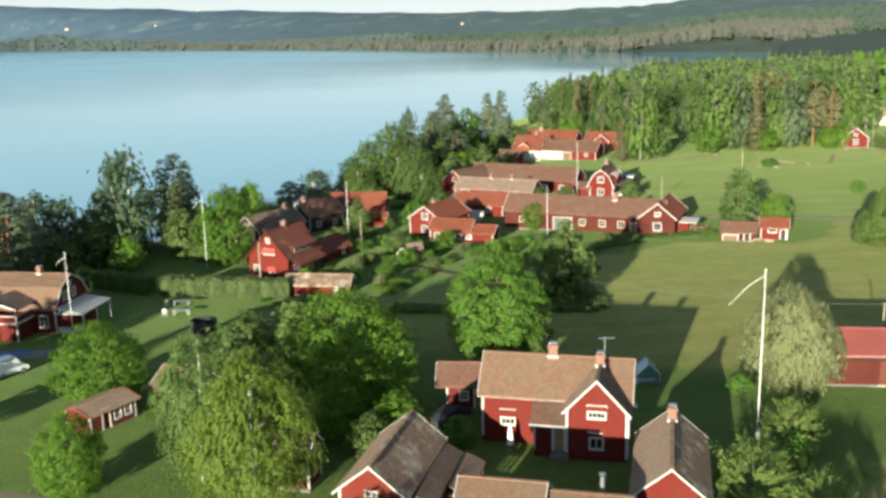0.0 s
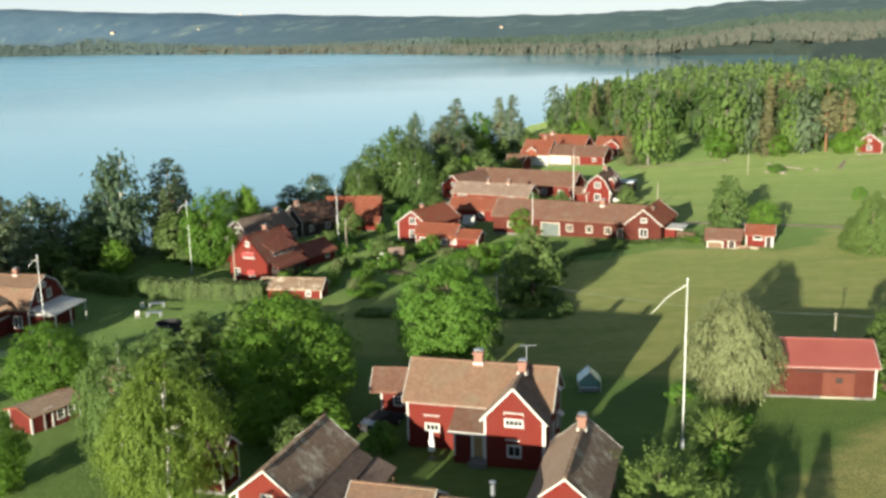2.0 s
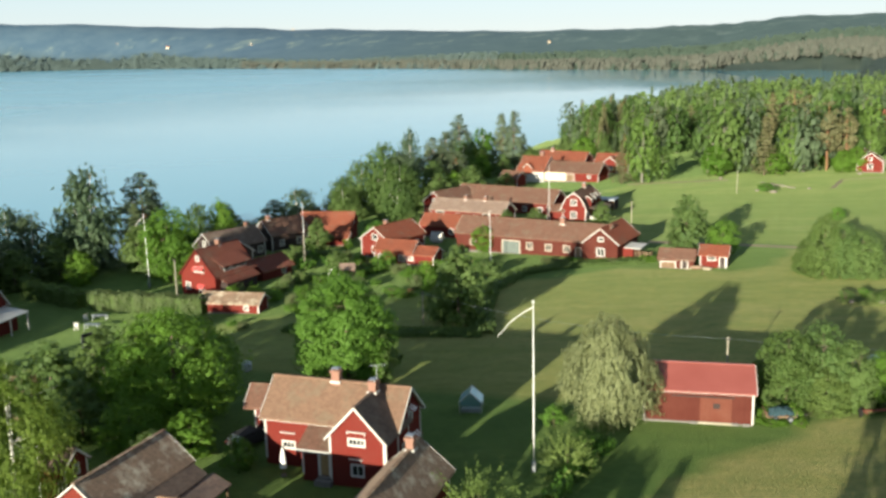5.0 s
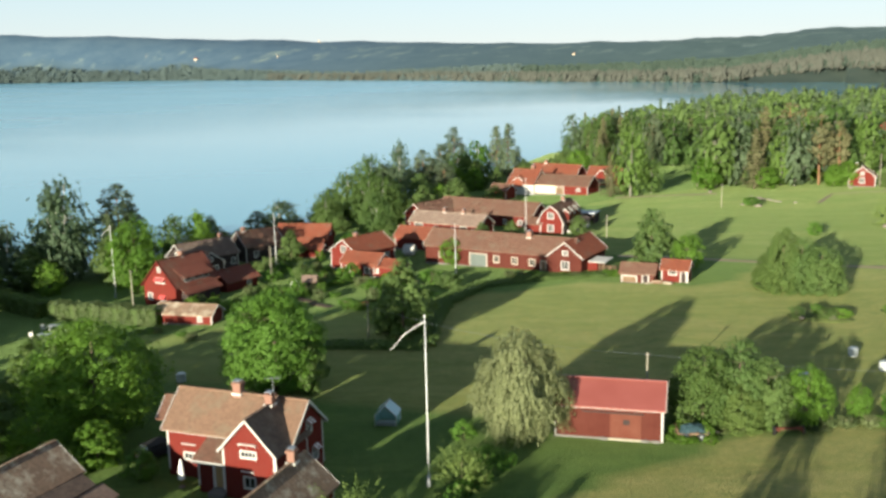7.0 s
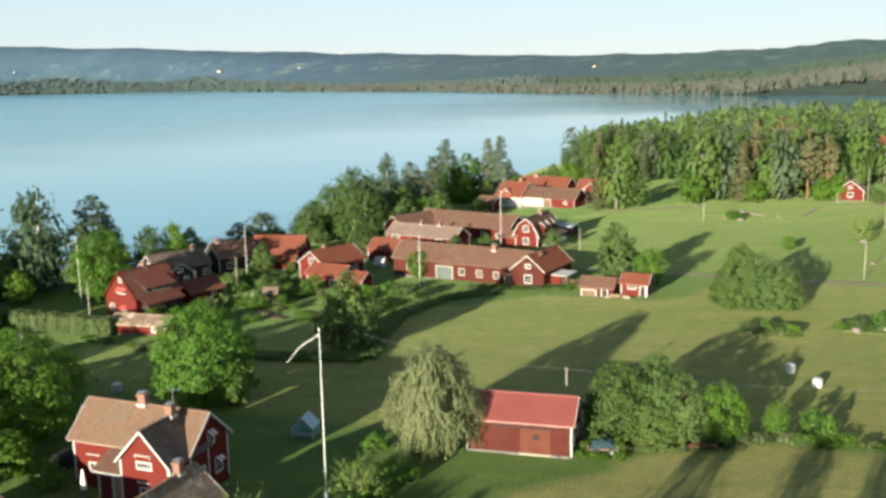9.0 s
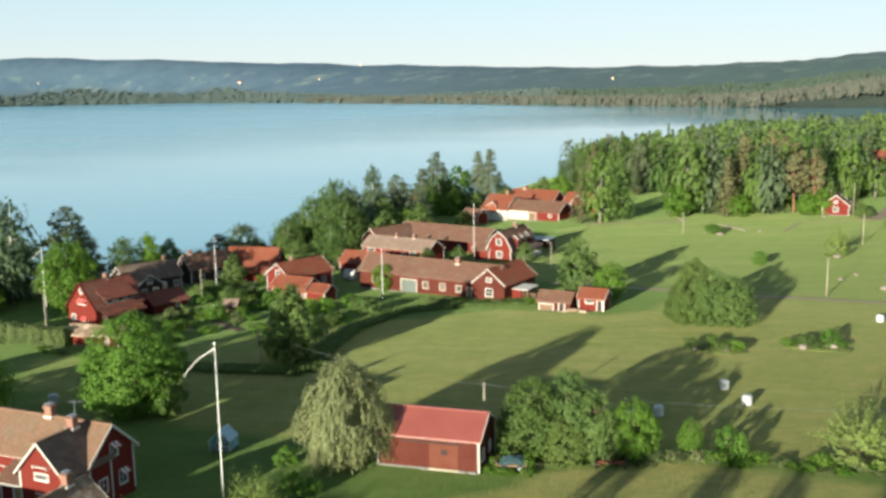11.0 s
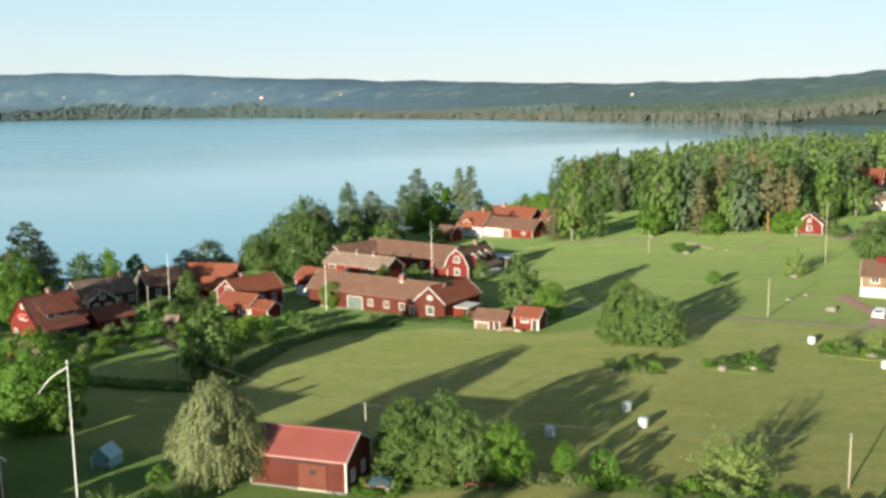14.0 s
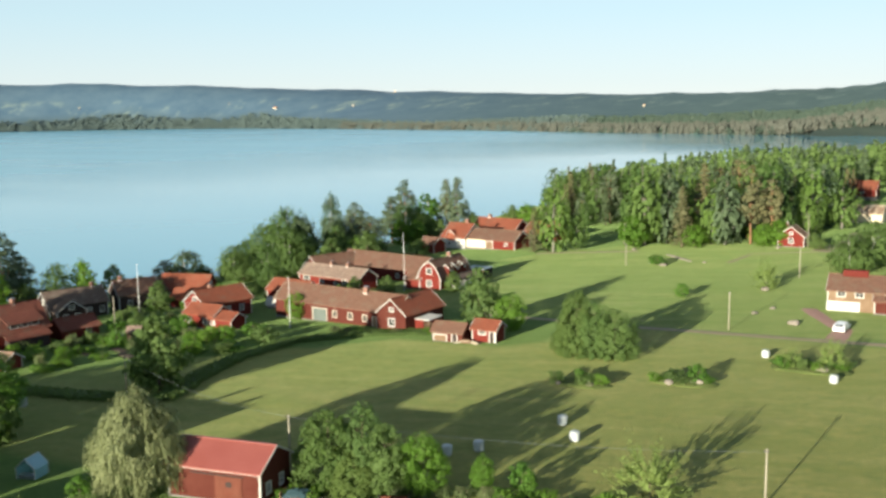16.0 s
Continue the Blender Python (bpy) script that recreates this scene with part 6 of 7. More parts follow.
# ---- trees by plot ----
for k, x, y, hh, ww in (
        ("birch_big_a", -35.4, 64.0, 12.4, 6.4), ("birch_big_b", -30.1, 62.0, 12.0, 8.2), ("maple_b", -44.6, 60.3, 7.2, 5.0), ("maple_b", -55.0, 81.0, 8.4, 8.9),
        ("maple_b", -29.5, 83.0, 11.5, 13.0), ("tree_b", -40, 78, 9, 8), ("tree_b", -36.5, 87, 9, 8), ("tree_b", -42.5, 89, 7.5, 7), ("tree_a", -22.3, 74.6, 4.6, 5.0), ("maple_c", -27.6, 73.4, 5.6, 5.6), ("tree_b", -34.5, 75.5, 6.0, 6.0), ("tree_b", -23.5, 70.5, 4.0, 4.0), ("tree_c", -16.6, 73.2, 3.0, 3.0),
        ("maple_a", -17.7, 97.8, 12.0, 10.4), ("tree_b", -13.8, 98.6, 6.0, 3.8), ("willow", 11.9, 92.0, 10.4, 7.8), ("tree_b", -13.0, 122.8, 10.8, 7.6), ("tree_b", -15.6, 124.6, 6.0, 5.6),
        ("tree_b", 11.8, 173.6, 10.6, 7.4), ("maple_c", 17.9, 172.6, 6.9, 5.2), ("shrub_big", 33.2, 160.2, 10.0, 5.8), ("shrub_big_b", 38.6, 161.4, 7.3, 7.2), ("shrub_big_b", 35.8, 160.4, 8.6, 5.8), ("shrub_big", 31.2, 162.0, 6.0, 4.6),
        ("shrub_big", 27.4, 100.8, 7.8, 6.4), ("shrub_big_b", 30.6, 102.0, 8.4, 6.4), ("shrub_big_b", 33.2, 101.6, 6.8, 5.0), ("shrub_big", 31.0, 99.6, 4.6, 4.4), ("maple_c", 36.8, 102.4, 6.3, 4.7), ("maple_c", 41.4, 105.4, 3.8, 2.4),
        ("shrub_light", 56.3, 109.2, 4.4, 6.2), ("tree_c", 46.0, 105.3, 3.0, 1.5), ("tree_c", 44.6, 107.2, 3.0, 2.4),
        ("shrub_light", 10.4, 79.4, 3.0, 4.2), ("shrub_light", 6.4, 67.4, 3.6, 5.6), ("shrub_light", 11.0, 65.4, 2.8, 4.4), ("tree_c", 10.9, 84.2, 2.2, 2.4), ("tree_c", 7.0, 89.6, 2.2, 2.2),
        ("birch_d", -94.5, 152.0, 20.0, 10.0), ("pine_b", -91.5, 164.5, 17.8, 10.0), ("maple_c", -71.5, 143.5, 14.0, 9.0), ("birch_a", -84.5, 172, 10.5, 5.5), ("tree_a", -82.0, 177, 10.8, 5.2),
        ("pine_b", -101, 128, 16.0, 11), ("pine_b", -108, 136, 15.0, 11), ("birch_d", -104, 147, 12.5, 8.5), ("tree_a", -88.0, 140.5, 6.6, 5.0), ("birch_d", -101, 158, 14.5, 8), ("tree_b", -98, 136, 7.5, 8),
        ("tree_b", -84, 152, 9, 7), ("spruce_a", -88, 157, 13, 7), ("pine_b", -95, 172, 12, 7), ("birch_d", -112, 150, 13, 8), ("tree_b", -114, 140, 10, 9), ("tree_b", -78, 148, 5, 5), ("bush_b", -90, 143, 3.5, 6), ("bush_b", -66, 146, 3, 5), ("tree_b", -96, 145, 8, 8), ("tree_b", -86, 165, 7, 6), ("tree_b", -106, 158, 9, 8),
        ("pine_b", -86.0, 207, 6.5, 6.0), ("birch_d", -80.0, 207.5, 8.8, 7.5), ("tree_b", -92, 196, 7, 6), ("tree_b", -84, 190, 4, 6), ("bush_b", -76, 203, 3, 6),
        ("birch_a", -74.5, 232, 13.0, 8.0), ("birch_a", -69.0, 234, 17.2, 9.0), ("birch_a", -71.8, 216.0, 9.0, 6.5), ("birch_a", -59.5, 222.5, 12.6, 7.5), ("birch_a", -64.6, 224.0, 13.4, 7.5), ("birch_a", -53.5, 204.2, 10.5, 6.0), ("birch_a", -75.6, 219.5, 7.0, 5.5), ("tree_b", -52, 229, 9, 8), ("tree_b", -46, 236, 10, 9), ("tree_b", -58, 241, 11, 8), ("tree_b", -67.5, 213.5, 4.0, 5.0), ("tree_b", -60.5, 214.0, 4.0, 5.4), ("tree_b", -78.5, 212.0, 4.6, 5.4), ("tree_b", -48.4, 200.0, 4.2, 5.0), ("tree_b", -82.0, 194.0, 4.4, 6.0), ("birch_d", -64.5, 235, 14.6, 8.5), ("birch_a", -78, 230, 9.5, 7.0), ("birch_d", -66.5, 238, 13.5, 9.0), ("birch_a", -61, 229, 11, 7),
        ("birch_d", -72, 261, 18.6, 6.0), ("pine_b", -66.5, 265, 15.6, 8.0), ("pine_b", -63.0, 262, 13.5, 9.0), ("pine_b", -75.5, 270, 13, 8), ("spruce_a", -60, 252, 11, 7), ("pine_b", -57.0, 258, 12.0, 9.0), ("tree_b", -58, 244, 8, 8), ("tree_b", -52, 250, 8, 8),
        ("pine_b", -72.0, 307, 20.0, 8.0), ("pine_a", -75.5, 304, 15.0, 9.0), ("birch_b", -65.0, 309, 15.0, 8.5), ("birch_a", -68.0, 301, 12, 8), ("pine_a", -58.8, 311, 19.4, 6.4), ("pine_a", -54.0, 309.5, 20.0, 6.6), ("tree_b", -62, 300, 9, 8), ("tree_a", -60, 292, 8, 7), ("tree_b", -50, 312, 8, 8), ("tree_b", -55, 298, 7, 7), ("tree_a", -66, 292, 8, 7),
        ("tree_b", -51, 236, 6, 7), ("tree_b", -55, 226, 6, 7), ("tree_a", -52.5, 243, 8.0, 6.5), ("tree_b", -44, 262, 5, 6), ("tree_b", -45, 300, 7, 7), ("tree_b", -40, 322, 9, 8), ("tree_a", -33, 318, 10, 8), ("tree_b", -26, 316, 8, 7),
        ("maple_c", -24.2, 172.2, 5.4, 4.2), ("tree_a", 43.4, 289.6, 6.5, 5.6), ("tree_a", 47.0, 291.0, 7.4, 5.6), ("tree_b", 55.8, 291, 4.0, 4.6), ("tree_b", 57.5, 287.5, 3.2, 4.2), ("birch_a", 66.5, 251, 9.0, 8.0), ("birch_a", 71, 262, 11.0, 8.0),
        ("shrub_light", 52.0, 226.0, 5.0, 4.4), ("tree_c", 38.1, 212.3, 3.0, 3.0), ("tree_c", 24.0, 252.0, 2.6, 4.6), ("tree_b", -26.5, 197, 4.5, 4.0), ("tree_b", -21.5, 202, 4.0, 4.0), ("tree_b", -8.5, 207, 4.5, 4.0),
        ("tree_c", -49, 181, 5, 5), ("tree_b", -58.5, 174, 6.5, 5.0), ("tree_c", -36.5, 156.0, 3.6, 3.4), ("tree_b", -44.5, 153, 4, 5), ("bush_a", -47, 157, 3, 5), ("bush_c", -41.5, 154.5, 2.4, 4), ("bush_a", -52, 155.5, 2.6, 5), ("bush_c", -25.5, 152.5, 3.0, 4.0), ("bush_a", -22.0, 156, 3.2, 4.5), ("bush_b", -18, 153.5, 3.0, 5)):
    tree(k, x, y, hh, ww)

# kitchen gardens and orchard
og = np.random.default_rng(8)
for i in range(72):
    x, y = og.uniform(-58, -18), og.uniform(122, 156)
    if abs(x + 48) < 7 and abs(y - 126) < 4 or in_poly(np.array([x]), np.array([y]), HAY)[0]:
        continue
    tree(("bush_a", "bush_c", "tree_c", "bush_d", "bush_b", "bush_c")[int(og.integers(0, 6))], x, y, float(og.uniform(1.0, 3.2)), float(og.uniform(1.8, 3.8)), group="garden bushes")
HOMES = [(-59.2, 139, 8.5), (-56, 149.3, 5.5), (-73, 165.4, 8), (-68.6, 178, 7), (-62.6, 187.6, 7.5), (-57, 179.5, 4.5), (-41.6, 171.5, 7.5), (-37, 162.6, 5.5), (-32, 161.6, 4.5), (-37, 190, 6.5), (-36.5, 182, 2.5), (-48.2, 125.3, 6)]
for i in range(95):
    x, y = og.uniform(-78, -30), og.uniform(143, 204)
    if min(math.hypot(x - a, y - b) - r for a, b, r in HOMES) < 1.2 or lake_distance(np.array([x]), np.array([y]))[0] < 4:
        continue
    tree(("bush_b", "bush_a", "bush_b", "tree_c", "bush_d", "bush_c")[int(og.integers(0, 6))], x, y, float(og.uniform(1.1, 2.8)), float(og.uniform(2.2, 4.4)), group="garden bushes")
for x0, y0, x1, y1, n in ((26, 97.6, 40, 103, 9), (40, 104, 54, 106.5, 12), (54, 105.5, 78, 109, 16), (-56, 120, -40, 116, 6), (-12, 164, 2, 164.5, 6), (5, 167, 10, 166, 3)):
    for i in range(n):
        f = (i + og.uniform(0, 0.8)) / n
        tree(("bush_c", "bush_d", "bush_a", "bush_d")[int(og.integers(0, 4))], x0 + (x1 - x0) * f + og.normal() * 0.4, y0 + (y1 - y0) * f + og.normal() * 0.5, float(og.uniform(0.6, 1.6)), float(og.uniform(1.5, 3.0)), group="hedgerow bushes")


def hedge(pts, width, high, leaf, label, density=150):
    """A clipped hedge along pts: solid heart and a skin of small sprays."""
    e = thing("hedge", label, "hedge", (0, 0, 0))
    rng = np.random.default_rng(int(abs(pts[0][0] * 10)))
    verts, faces, cs, ns = [], [], [], []
    for (x0, y0), (x1, y1) in zip(pts, pts[1:]):
        L = math.hypot(x1 - x0, y1 - y0)
        tx, ty = (x1 - x0) / L, (y1 - y0) / L
        n = int(L * density * (width + 2 * high) / 5)
        s, t = rng.uniform(0, L, n), rng.uniform(-1, 1, n)
        side = rng.random(n) < high / (high + width * 0.5)
        o = np.where(side, np.sign(t) * width / 2, t * width / 2)
        z = np.where(side, rng.uniform(0, 1, n) * high, high)
        bulge = 0.18 * np.sin(s * 1.7) + 0.12 * np.sin(s * 3.1 + t)
        x, y = x0 + tx * s - ty * (o + bulge), y0 + ty * s + tx * (o + bulge)
        zz = height(x, y) + z * (1 + 0.08 * np.sin(s * 0.9)) + rng.normal(size=n) * 0.08
        cs.append(np.stack([x, y, zz], -1))
        ns.append(np.stack([np.where(side, -ty * np.sign(t), 0), np.where(side, tx * np.sign(t), 0), np.where(side, 0.2, 1.0)], -1) + rng.normal(size=(n, 3)) * 0.5)
        m = max(2, int(L / 2))
        for i in range(m + 1):
            px, py = x0 + (x1 - x0) * i / m, y0 + (y1 - y0) * i / m
            zz = gz(px, py)
            for a, b in ((-1, 0), (-1, 1), (1, 1), (1, 0)):
                verts.append((px - ty * a * width * 0.36, py + tx * a * width * 0.36, zz - 0.2 + (high * 0.86 + 0.2) * b))
            if i:
                q = len(verts) - 8
                faces += [(q + j, q + j + 1, q + j + 5, q + j + 4) for j in range(3)]
    v, f = cards(rng, np.concatenate(cs), np.concatenate(ns), 0.30)
    part("heart", (verts, faces), LEAF_DULL, e)
    part("foliage", (v.tolist(), f.tolist()), leaf, e)


hedge([(-72.5, 124.2), (-60, 123.2), (-51.5, 122.4)], 1.8, 2.7, LEAF_HEDGE, "tall pale green flowering hedge")
# shade on this hedge is put into its dull leaf colour
hedge([(-92, 132), (-82, 127.5), (-74.5, 124.6)], 2.0, 2.6, LEAF_DULL, "tall dark green hedge in shade")
EDGE = [(-35, 116), (-20, 116.5), (-8.5, 118.5), (-12, 129.7), (-14.5, 141.6), (-13, 154.7), (-5, 162.5), (5.5, 166.6)]
hedge(EDGE, 3.2, 0.55, LEAF_DULL, "strip of tall rough grass round the gardens", 130)
hedge([(12.6, 85.5), (11.2, 80), (10.3, 73)], 1.2, 1.0, LEAF_MAPLE, "low clipped green garden hedge")

# ---- wood behind the meadow ----
FRONT = [(-80, 440), (-60, 405), (-48, 385), (-30, 350), (-16, 330), (-2, 342), (6, 316), (8, 288), (20, 294), (40, 299), (52, 303), (58, 340), (58, 420), (85, 430), (130, 420)]
fr = np.random.default_rng(3)
placed = []


def edge_y(x):
    return float(np.interp(x, [p[0] for p in FRONT], [p[1] for p in FRONT]))


kinds = ["wood_birch_a", "wood_birch_b", "wood_birch_c", "wood_birch_d", "wood_birch_d", "wood_pine", "wood_birch_b", "wood_spruce", "wood_spruce_b", "wood_birch_a", "wood_birch_c", "wood_birch_b", "wood_pine_b"]
tries = 0
while len(placed) < 185 and tries < 6000:
    tries += 1
    x = fr.uniform(-58, 60)
    y = edge_y(x) + fr.uniform(0, 1) ** 1.5 * 75 + 1.5
    if lake_distance(x, y)[0] < 5 or (abs(x + 20) < 10 and abs(y - 297) < 14) or (abs(x + 36) < 11 and abs(y - 302) < 9) :
        continue
    if any((x - a) ** 2 + (y - b) ** 2 < 13 for a, b in placed):
        continue
    placed.append((x, y))
    k = kinds[int(fr.integers(0, len(kinds)))]
    hh = fr.choice((10, 13, 15, 17, 19, 21, 23)) * fr.uniform(0.92, 1.05) * (0.8 if y - edge_y(x) < 6 else 1.0) * (0.82 if x < -20 or y > 335 else 1.0)
    tree(k, x, y, hh, hh * fr.uniform(0.32, 0.52), group="trees of the wood")
# the front row, tree by tree
for k, x, y, hh, ww in (("wood_spruce_b", -13.5, 270.6, 12.6, 6.9), ("wood_birch_c", -8.3, 271.0, 20.0, 7.6), ("wood_birch_a", -3.5, 277.0, 11.0, 5.5), ("tree_a", 10.4, 283.2, 9.4, 7.4), ("wood_birch_a", 12.6, 287.0, 23.0, 9.6),
                        ("wood_birch_d", 17.8, 291.0, 22.4, 8.2), ("wood_spruce_b", 23.1, 285.0, 17.0, 7.6), ("tree_a", 26.3, 285.2, 6.5, 6.3), ("wood_birch_d", 33.4, 291.0, 20.0, 8.2), ("wood_birch_c", 29.6, 292.0, 15.0, 7.0),
                        ("wood_pine_b", 39.6, 294.4, 20.0, 7.6), ("wood_pine_b", 44.4, 297.4, 18.0, 7.0), ("wood_birch_d", 50.2, 337.8, 14.7, 8.1), ("wood_birch_a", 60.4, 331.9, 13.4, 9.2)):
    tree(k, x, y, hh, ww, group="trees of the wood")
# undergrowth along its edge
for i in range(46):
    x = fr.uniform(8, 46)
    tree(("tree_a", "tree_b", "bush_a", "tree_a")[int(fr.integers(0, 4))], x, edge_y(x) + fr.uniform(-1, 8), float(fr.uniform(2.5, 7)), float(fr.uniform(3, 5.5)), group="undergrowth of the wood")


def joined_trees(name, spots, label, high, wide, sprays, size, material, seed, narrow=0.6, calm=1.0, slim=1.2):
    """Far trees as one body of sprays: each an upright, ragged crown."""
    rng = np.random.default_rng(seed)
    k = len(spots)
    p = np.repeat(np.array(spots), sprays, 0)
    hh = np.repeat(rng.uniform(*high, k), sprays)
    ww = np.repeat(rng.uniform(*wide, k), sprays)
    tip = np.repeat(rng.random(k) < narrow, sprays)
    f = rng.random(k * sprays)
    rad = np.where(tip, 1 - f, np.sin(np.pi * np.clip(0.15 + f * 0.83, 0, 1)) ** 0.7)
    a = rng.uniform(0, 6.283, k * sprays)
    rad = rad * ww / 2 * rng.uniform(0.6, 1.05, k * sprays)
    c = np.stack([p[:, 0] + np.cos(a) * rad, p[:, 1] + np.sin(a) * rad, height(p[:, 0], p[:, 1]) + hh * (0.06 + 0.92 * f)], -1)
    n = np.stack([np.cos(a) * calm, np.sin(a) * calm - (1 - calm), np.full(k * sprays, 0.6)], -1) + rng.normal(size=(k * sprays, 3)) * 0.5 * calm
    v, q = cards(rng, c, n, size, slim, along=np.array([0.0, 0.0, 1.0]))
    return tagged(new(name, mesh_of(name, v.tolist(), q.tolist(), material)), label, "forest", kind="stuff")


def scatter(rng, n, ok, x0, x1, y0, y1):
    out = []
    while len(out) < n:
        x, y = rng.uniform(x0, x1, 4000), rng.uniform(y0, y1, 4000)
        keep = ok(x, y)
        out += list(zip(x[keep], y[keep]))
    return out[:n]


rg = np.random.default_rng(21)
behind = lambda x, y: (lake_distance(x, y) > 6) & (y > np.interp(x, [p[0] for p in FRONT], [p[1] for p in FRONT]) + 55) & ~((np.abs(x - 63) < 9) & (y < 445))
joined_trees("forest", scatter(rg, 600, behind, -70, 210, 330, 680), "dense mixed wood of birch and spruce", (11, 16), (6, 9), 80, 1.6, LEAF_WOOD, 31, 0.08)
joined_trees("forest", scatter(rg, 260, behind, -70, 210, 330, 680), "dark spruces within the mixed wood", (12, 18), (5, 7), 80, 1.5, NEEDLE_SPRUCE, 32, 0.6)
right = lambda x, y: (y > 190 + 0.9 * np.abs(x - 230))
joined_trees("forest", scatter(rg, 420, right, 85, 420, 230, 700), "mixed wood beside the fields", (14, 22), (6, 9), 60, 1.9, LEAF_MAPLE, 33, 0.4)
for n, seed, mat, lo, hi, tall, nar, wide, west, east in ((3000, 41, FOREST_HAZY, 3, 330, (12, 16), 0.5, (18, 28), 55, 15), (3000, 44, FOREST_NEAR, 3, 420, (10, 14), 0.35, (13, 20), 17, -22), (2600, 42, FOREST_TAN, 2, 90, (13, 19), 0.35, (8, 12), 30, -22)):
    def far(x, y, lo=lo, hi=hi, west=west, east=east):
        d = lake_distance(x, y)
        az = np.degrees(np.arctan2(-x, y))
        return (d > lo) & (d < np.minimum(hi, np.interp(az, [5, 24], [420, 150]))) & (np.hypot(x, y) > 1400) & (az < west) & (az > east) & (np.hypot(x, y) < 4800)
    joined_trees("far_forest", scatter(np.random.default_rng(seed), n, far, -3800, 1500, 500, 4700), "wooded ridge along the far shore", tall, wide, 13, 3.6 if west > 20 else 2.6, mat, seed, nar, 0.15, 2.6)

# unseen trees added behind and below the camera: long shadows over lawn and field
for k, x, y, hh, ww in (("tree_b", -10.5, 33, 5.6, 5.4), ("tree_a", -76.0, 73, 9.0, 8.5), ("tree_b", -91.0, 71, 11.2, 12), ("tree_b", -82, 67, 10.6, 10), ("pine_b", -104, 97, 16, 12), ("pine_b", -113, 104, 15, 12), ("birch_d", -122, 112, 15, 12), ("pine_b", -98, 90, 15, 11), ("tree_b", -66, 62, 7.5, 6), ("tree_b", -4.0, 34, 6.4, 6), ("tree_b", 1.5, 36, 7.0, 7), ("tree_a", 8.5, 38, 8.2, 7.0), ("spruce_a", 12.8, 40, 7.6, 5.5), ("birch_d", -22, 28, 9, 7), ("birch_d", 28.4, 45, 12.2, 4.4), ("birch_d", 36.6, 46, 11, 4.0), ("birch_d", 42.8, 46, 10.5, 3.6), ("tree_b", 50.5, 48, 10, 5), ("tree_b", 59, 50, 9, 5)):
    tree(k, x, y, hh, ww)
# ---- small things ----
def stone_mound(x, y, L, W, label, bushes, stones, seed):
    """A field island of cleared stones grown over with scrub."""
    rr = random.Random(seed)
    e = thing("stone_mound", label, "stone mound", at(x, y), 0, "stone mounds in the field")
    bm = bmesh.new()
    bmesh.ops.create_icosphere(bm, subdivisions=3, radius=1.0)
    for v in bm.verts:
        k = 1 + 0.22 * noise.noise(v.co * 2.3 + Vector((seed, 0, 0)))
        v.co = Vector((v.co.x * L / 2 * k, v.co.y * W / 2 * k, v.co.z * 0.55 * k - 0.15))
    part("mound", bm, MOUND_GRASS, e, "low grassy mound", True)
    for i in range(stones):
        bm = bmesh.new()
        r = rr.uniform(0.25, 0.7)
        bmesh.ops.create_icosphere(bm, subdivisions=2, radius=r)
        sd = Vector((rr.uniform(0, 50), 0, 0))
        sx, sy, sz = rr.uniform(0.8, 1.4), rr.uniform(0.8, 1.2), rr.uniform(0.55, 0.85)
        px, py = rr.uniform(-0.28, 0.28) * L, rr.uniform(-0.4, 0.15) * W
        for v in bm.verts:
            k = 1 + 0.3 * noise.noise(v.co * 2 + sd)
            v.co = Vector((v.co.x * sx * k + px, v.co.y * sy * k + py, v.co.z * sz * k + 0.35))
        part("stone", bm, BOULDER, e)
    for i in range(bushes):
        tree(("bush_b", "bush_a", "bush_b", "bush_c")[i % 4], x + rr.uniform(-0.42, 0.42) * L, y + rr.uniform(-0.3, 0.35) * W, rr.uniform(0.8, 1.9), rr.uniform(1.5, 3.2), group="scrub on the mounds", sink=-0.1)


MOUND_GRASS = plain("mound_grass", (0.065, 0.105, 0.024), (0.150, 0.170, 0.048), 1.5, 0.95, bump=0.8, dist=0.15)
stone_mound(38.3, 145.2, 9.0, 5.0, "grassy stone heap in the hay field", 8, 2, 3)
stone_mound(51.0, 150.8, 9.5, 5.0, "scrubby stone heap with pale boulders", 7, 5, 4)
tree("tree_c", 52.4, 151.4, 2.8, 2.6)
stone_mound(65.5, 164.0, 12.0, 6.0, "large overgrown stone heap", 14, 3, 6)
tree("shrub_light", 68.0, 165.2, 3.4, 3.6)
tree("shrub_light", 63.0, 164.2, 2.2, 3.0)
for i, (x, y, r) in enumerate(((60.4, 193.5, 0.9), (53.2, 200.5, 0.5), (55.6, 206.0, 0.5), (52.0, 224.6, 0.8), (25.5, 251.5, 0.8), (22, 254, 0.5), (34, 258, 0.45), (12, 278, 0.6), (47.5, 287, 0.6), *((22.5 + 8.5 * ((k * 0.618) % 1), 259 + 11 * ((k * 0.377) % 1), 0.24 + 0.2 * ((k * 0.71) % 1)) for k in range(1, 17)))):
    bm = bmesh.new()
    bmesh.ops.create_icosphere(bm, subdivisions=2, radius=r)
    for v in bm.verts:
        k = 1 + 0.3 * noise.noise(v.co * 1.7 + Vector((i * 7, 0, 0)))
        v.co = Vector((v.co.x * 1.2 * k, v.co.y * k, v.co.z * 0.6 * k))
    e = thing("boulder", "grey field boulder lying in the grass", "boulder", at(x, y, r * 0.25), i * 37, "boulders")
    part("stone", bm, BOULDER, e)

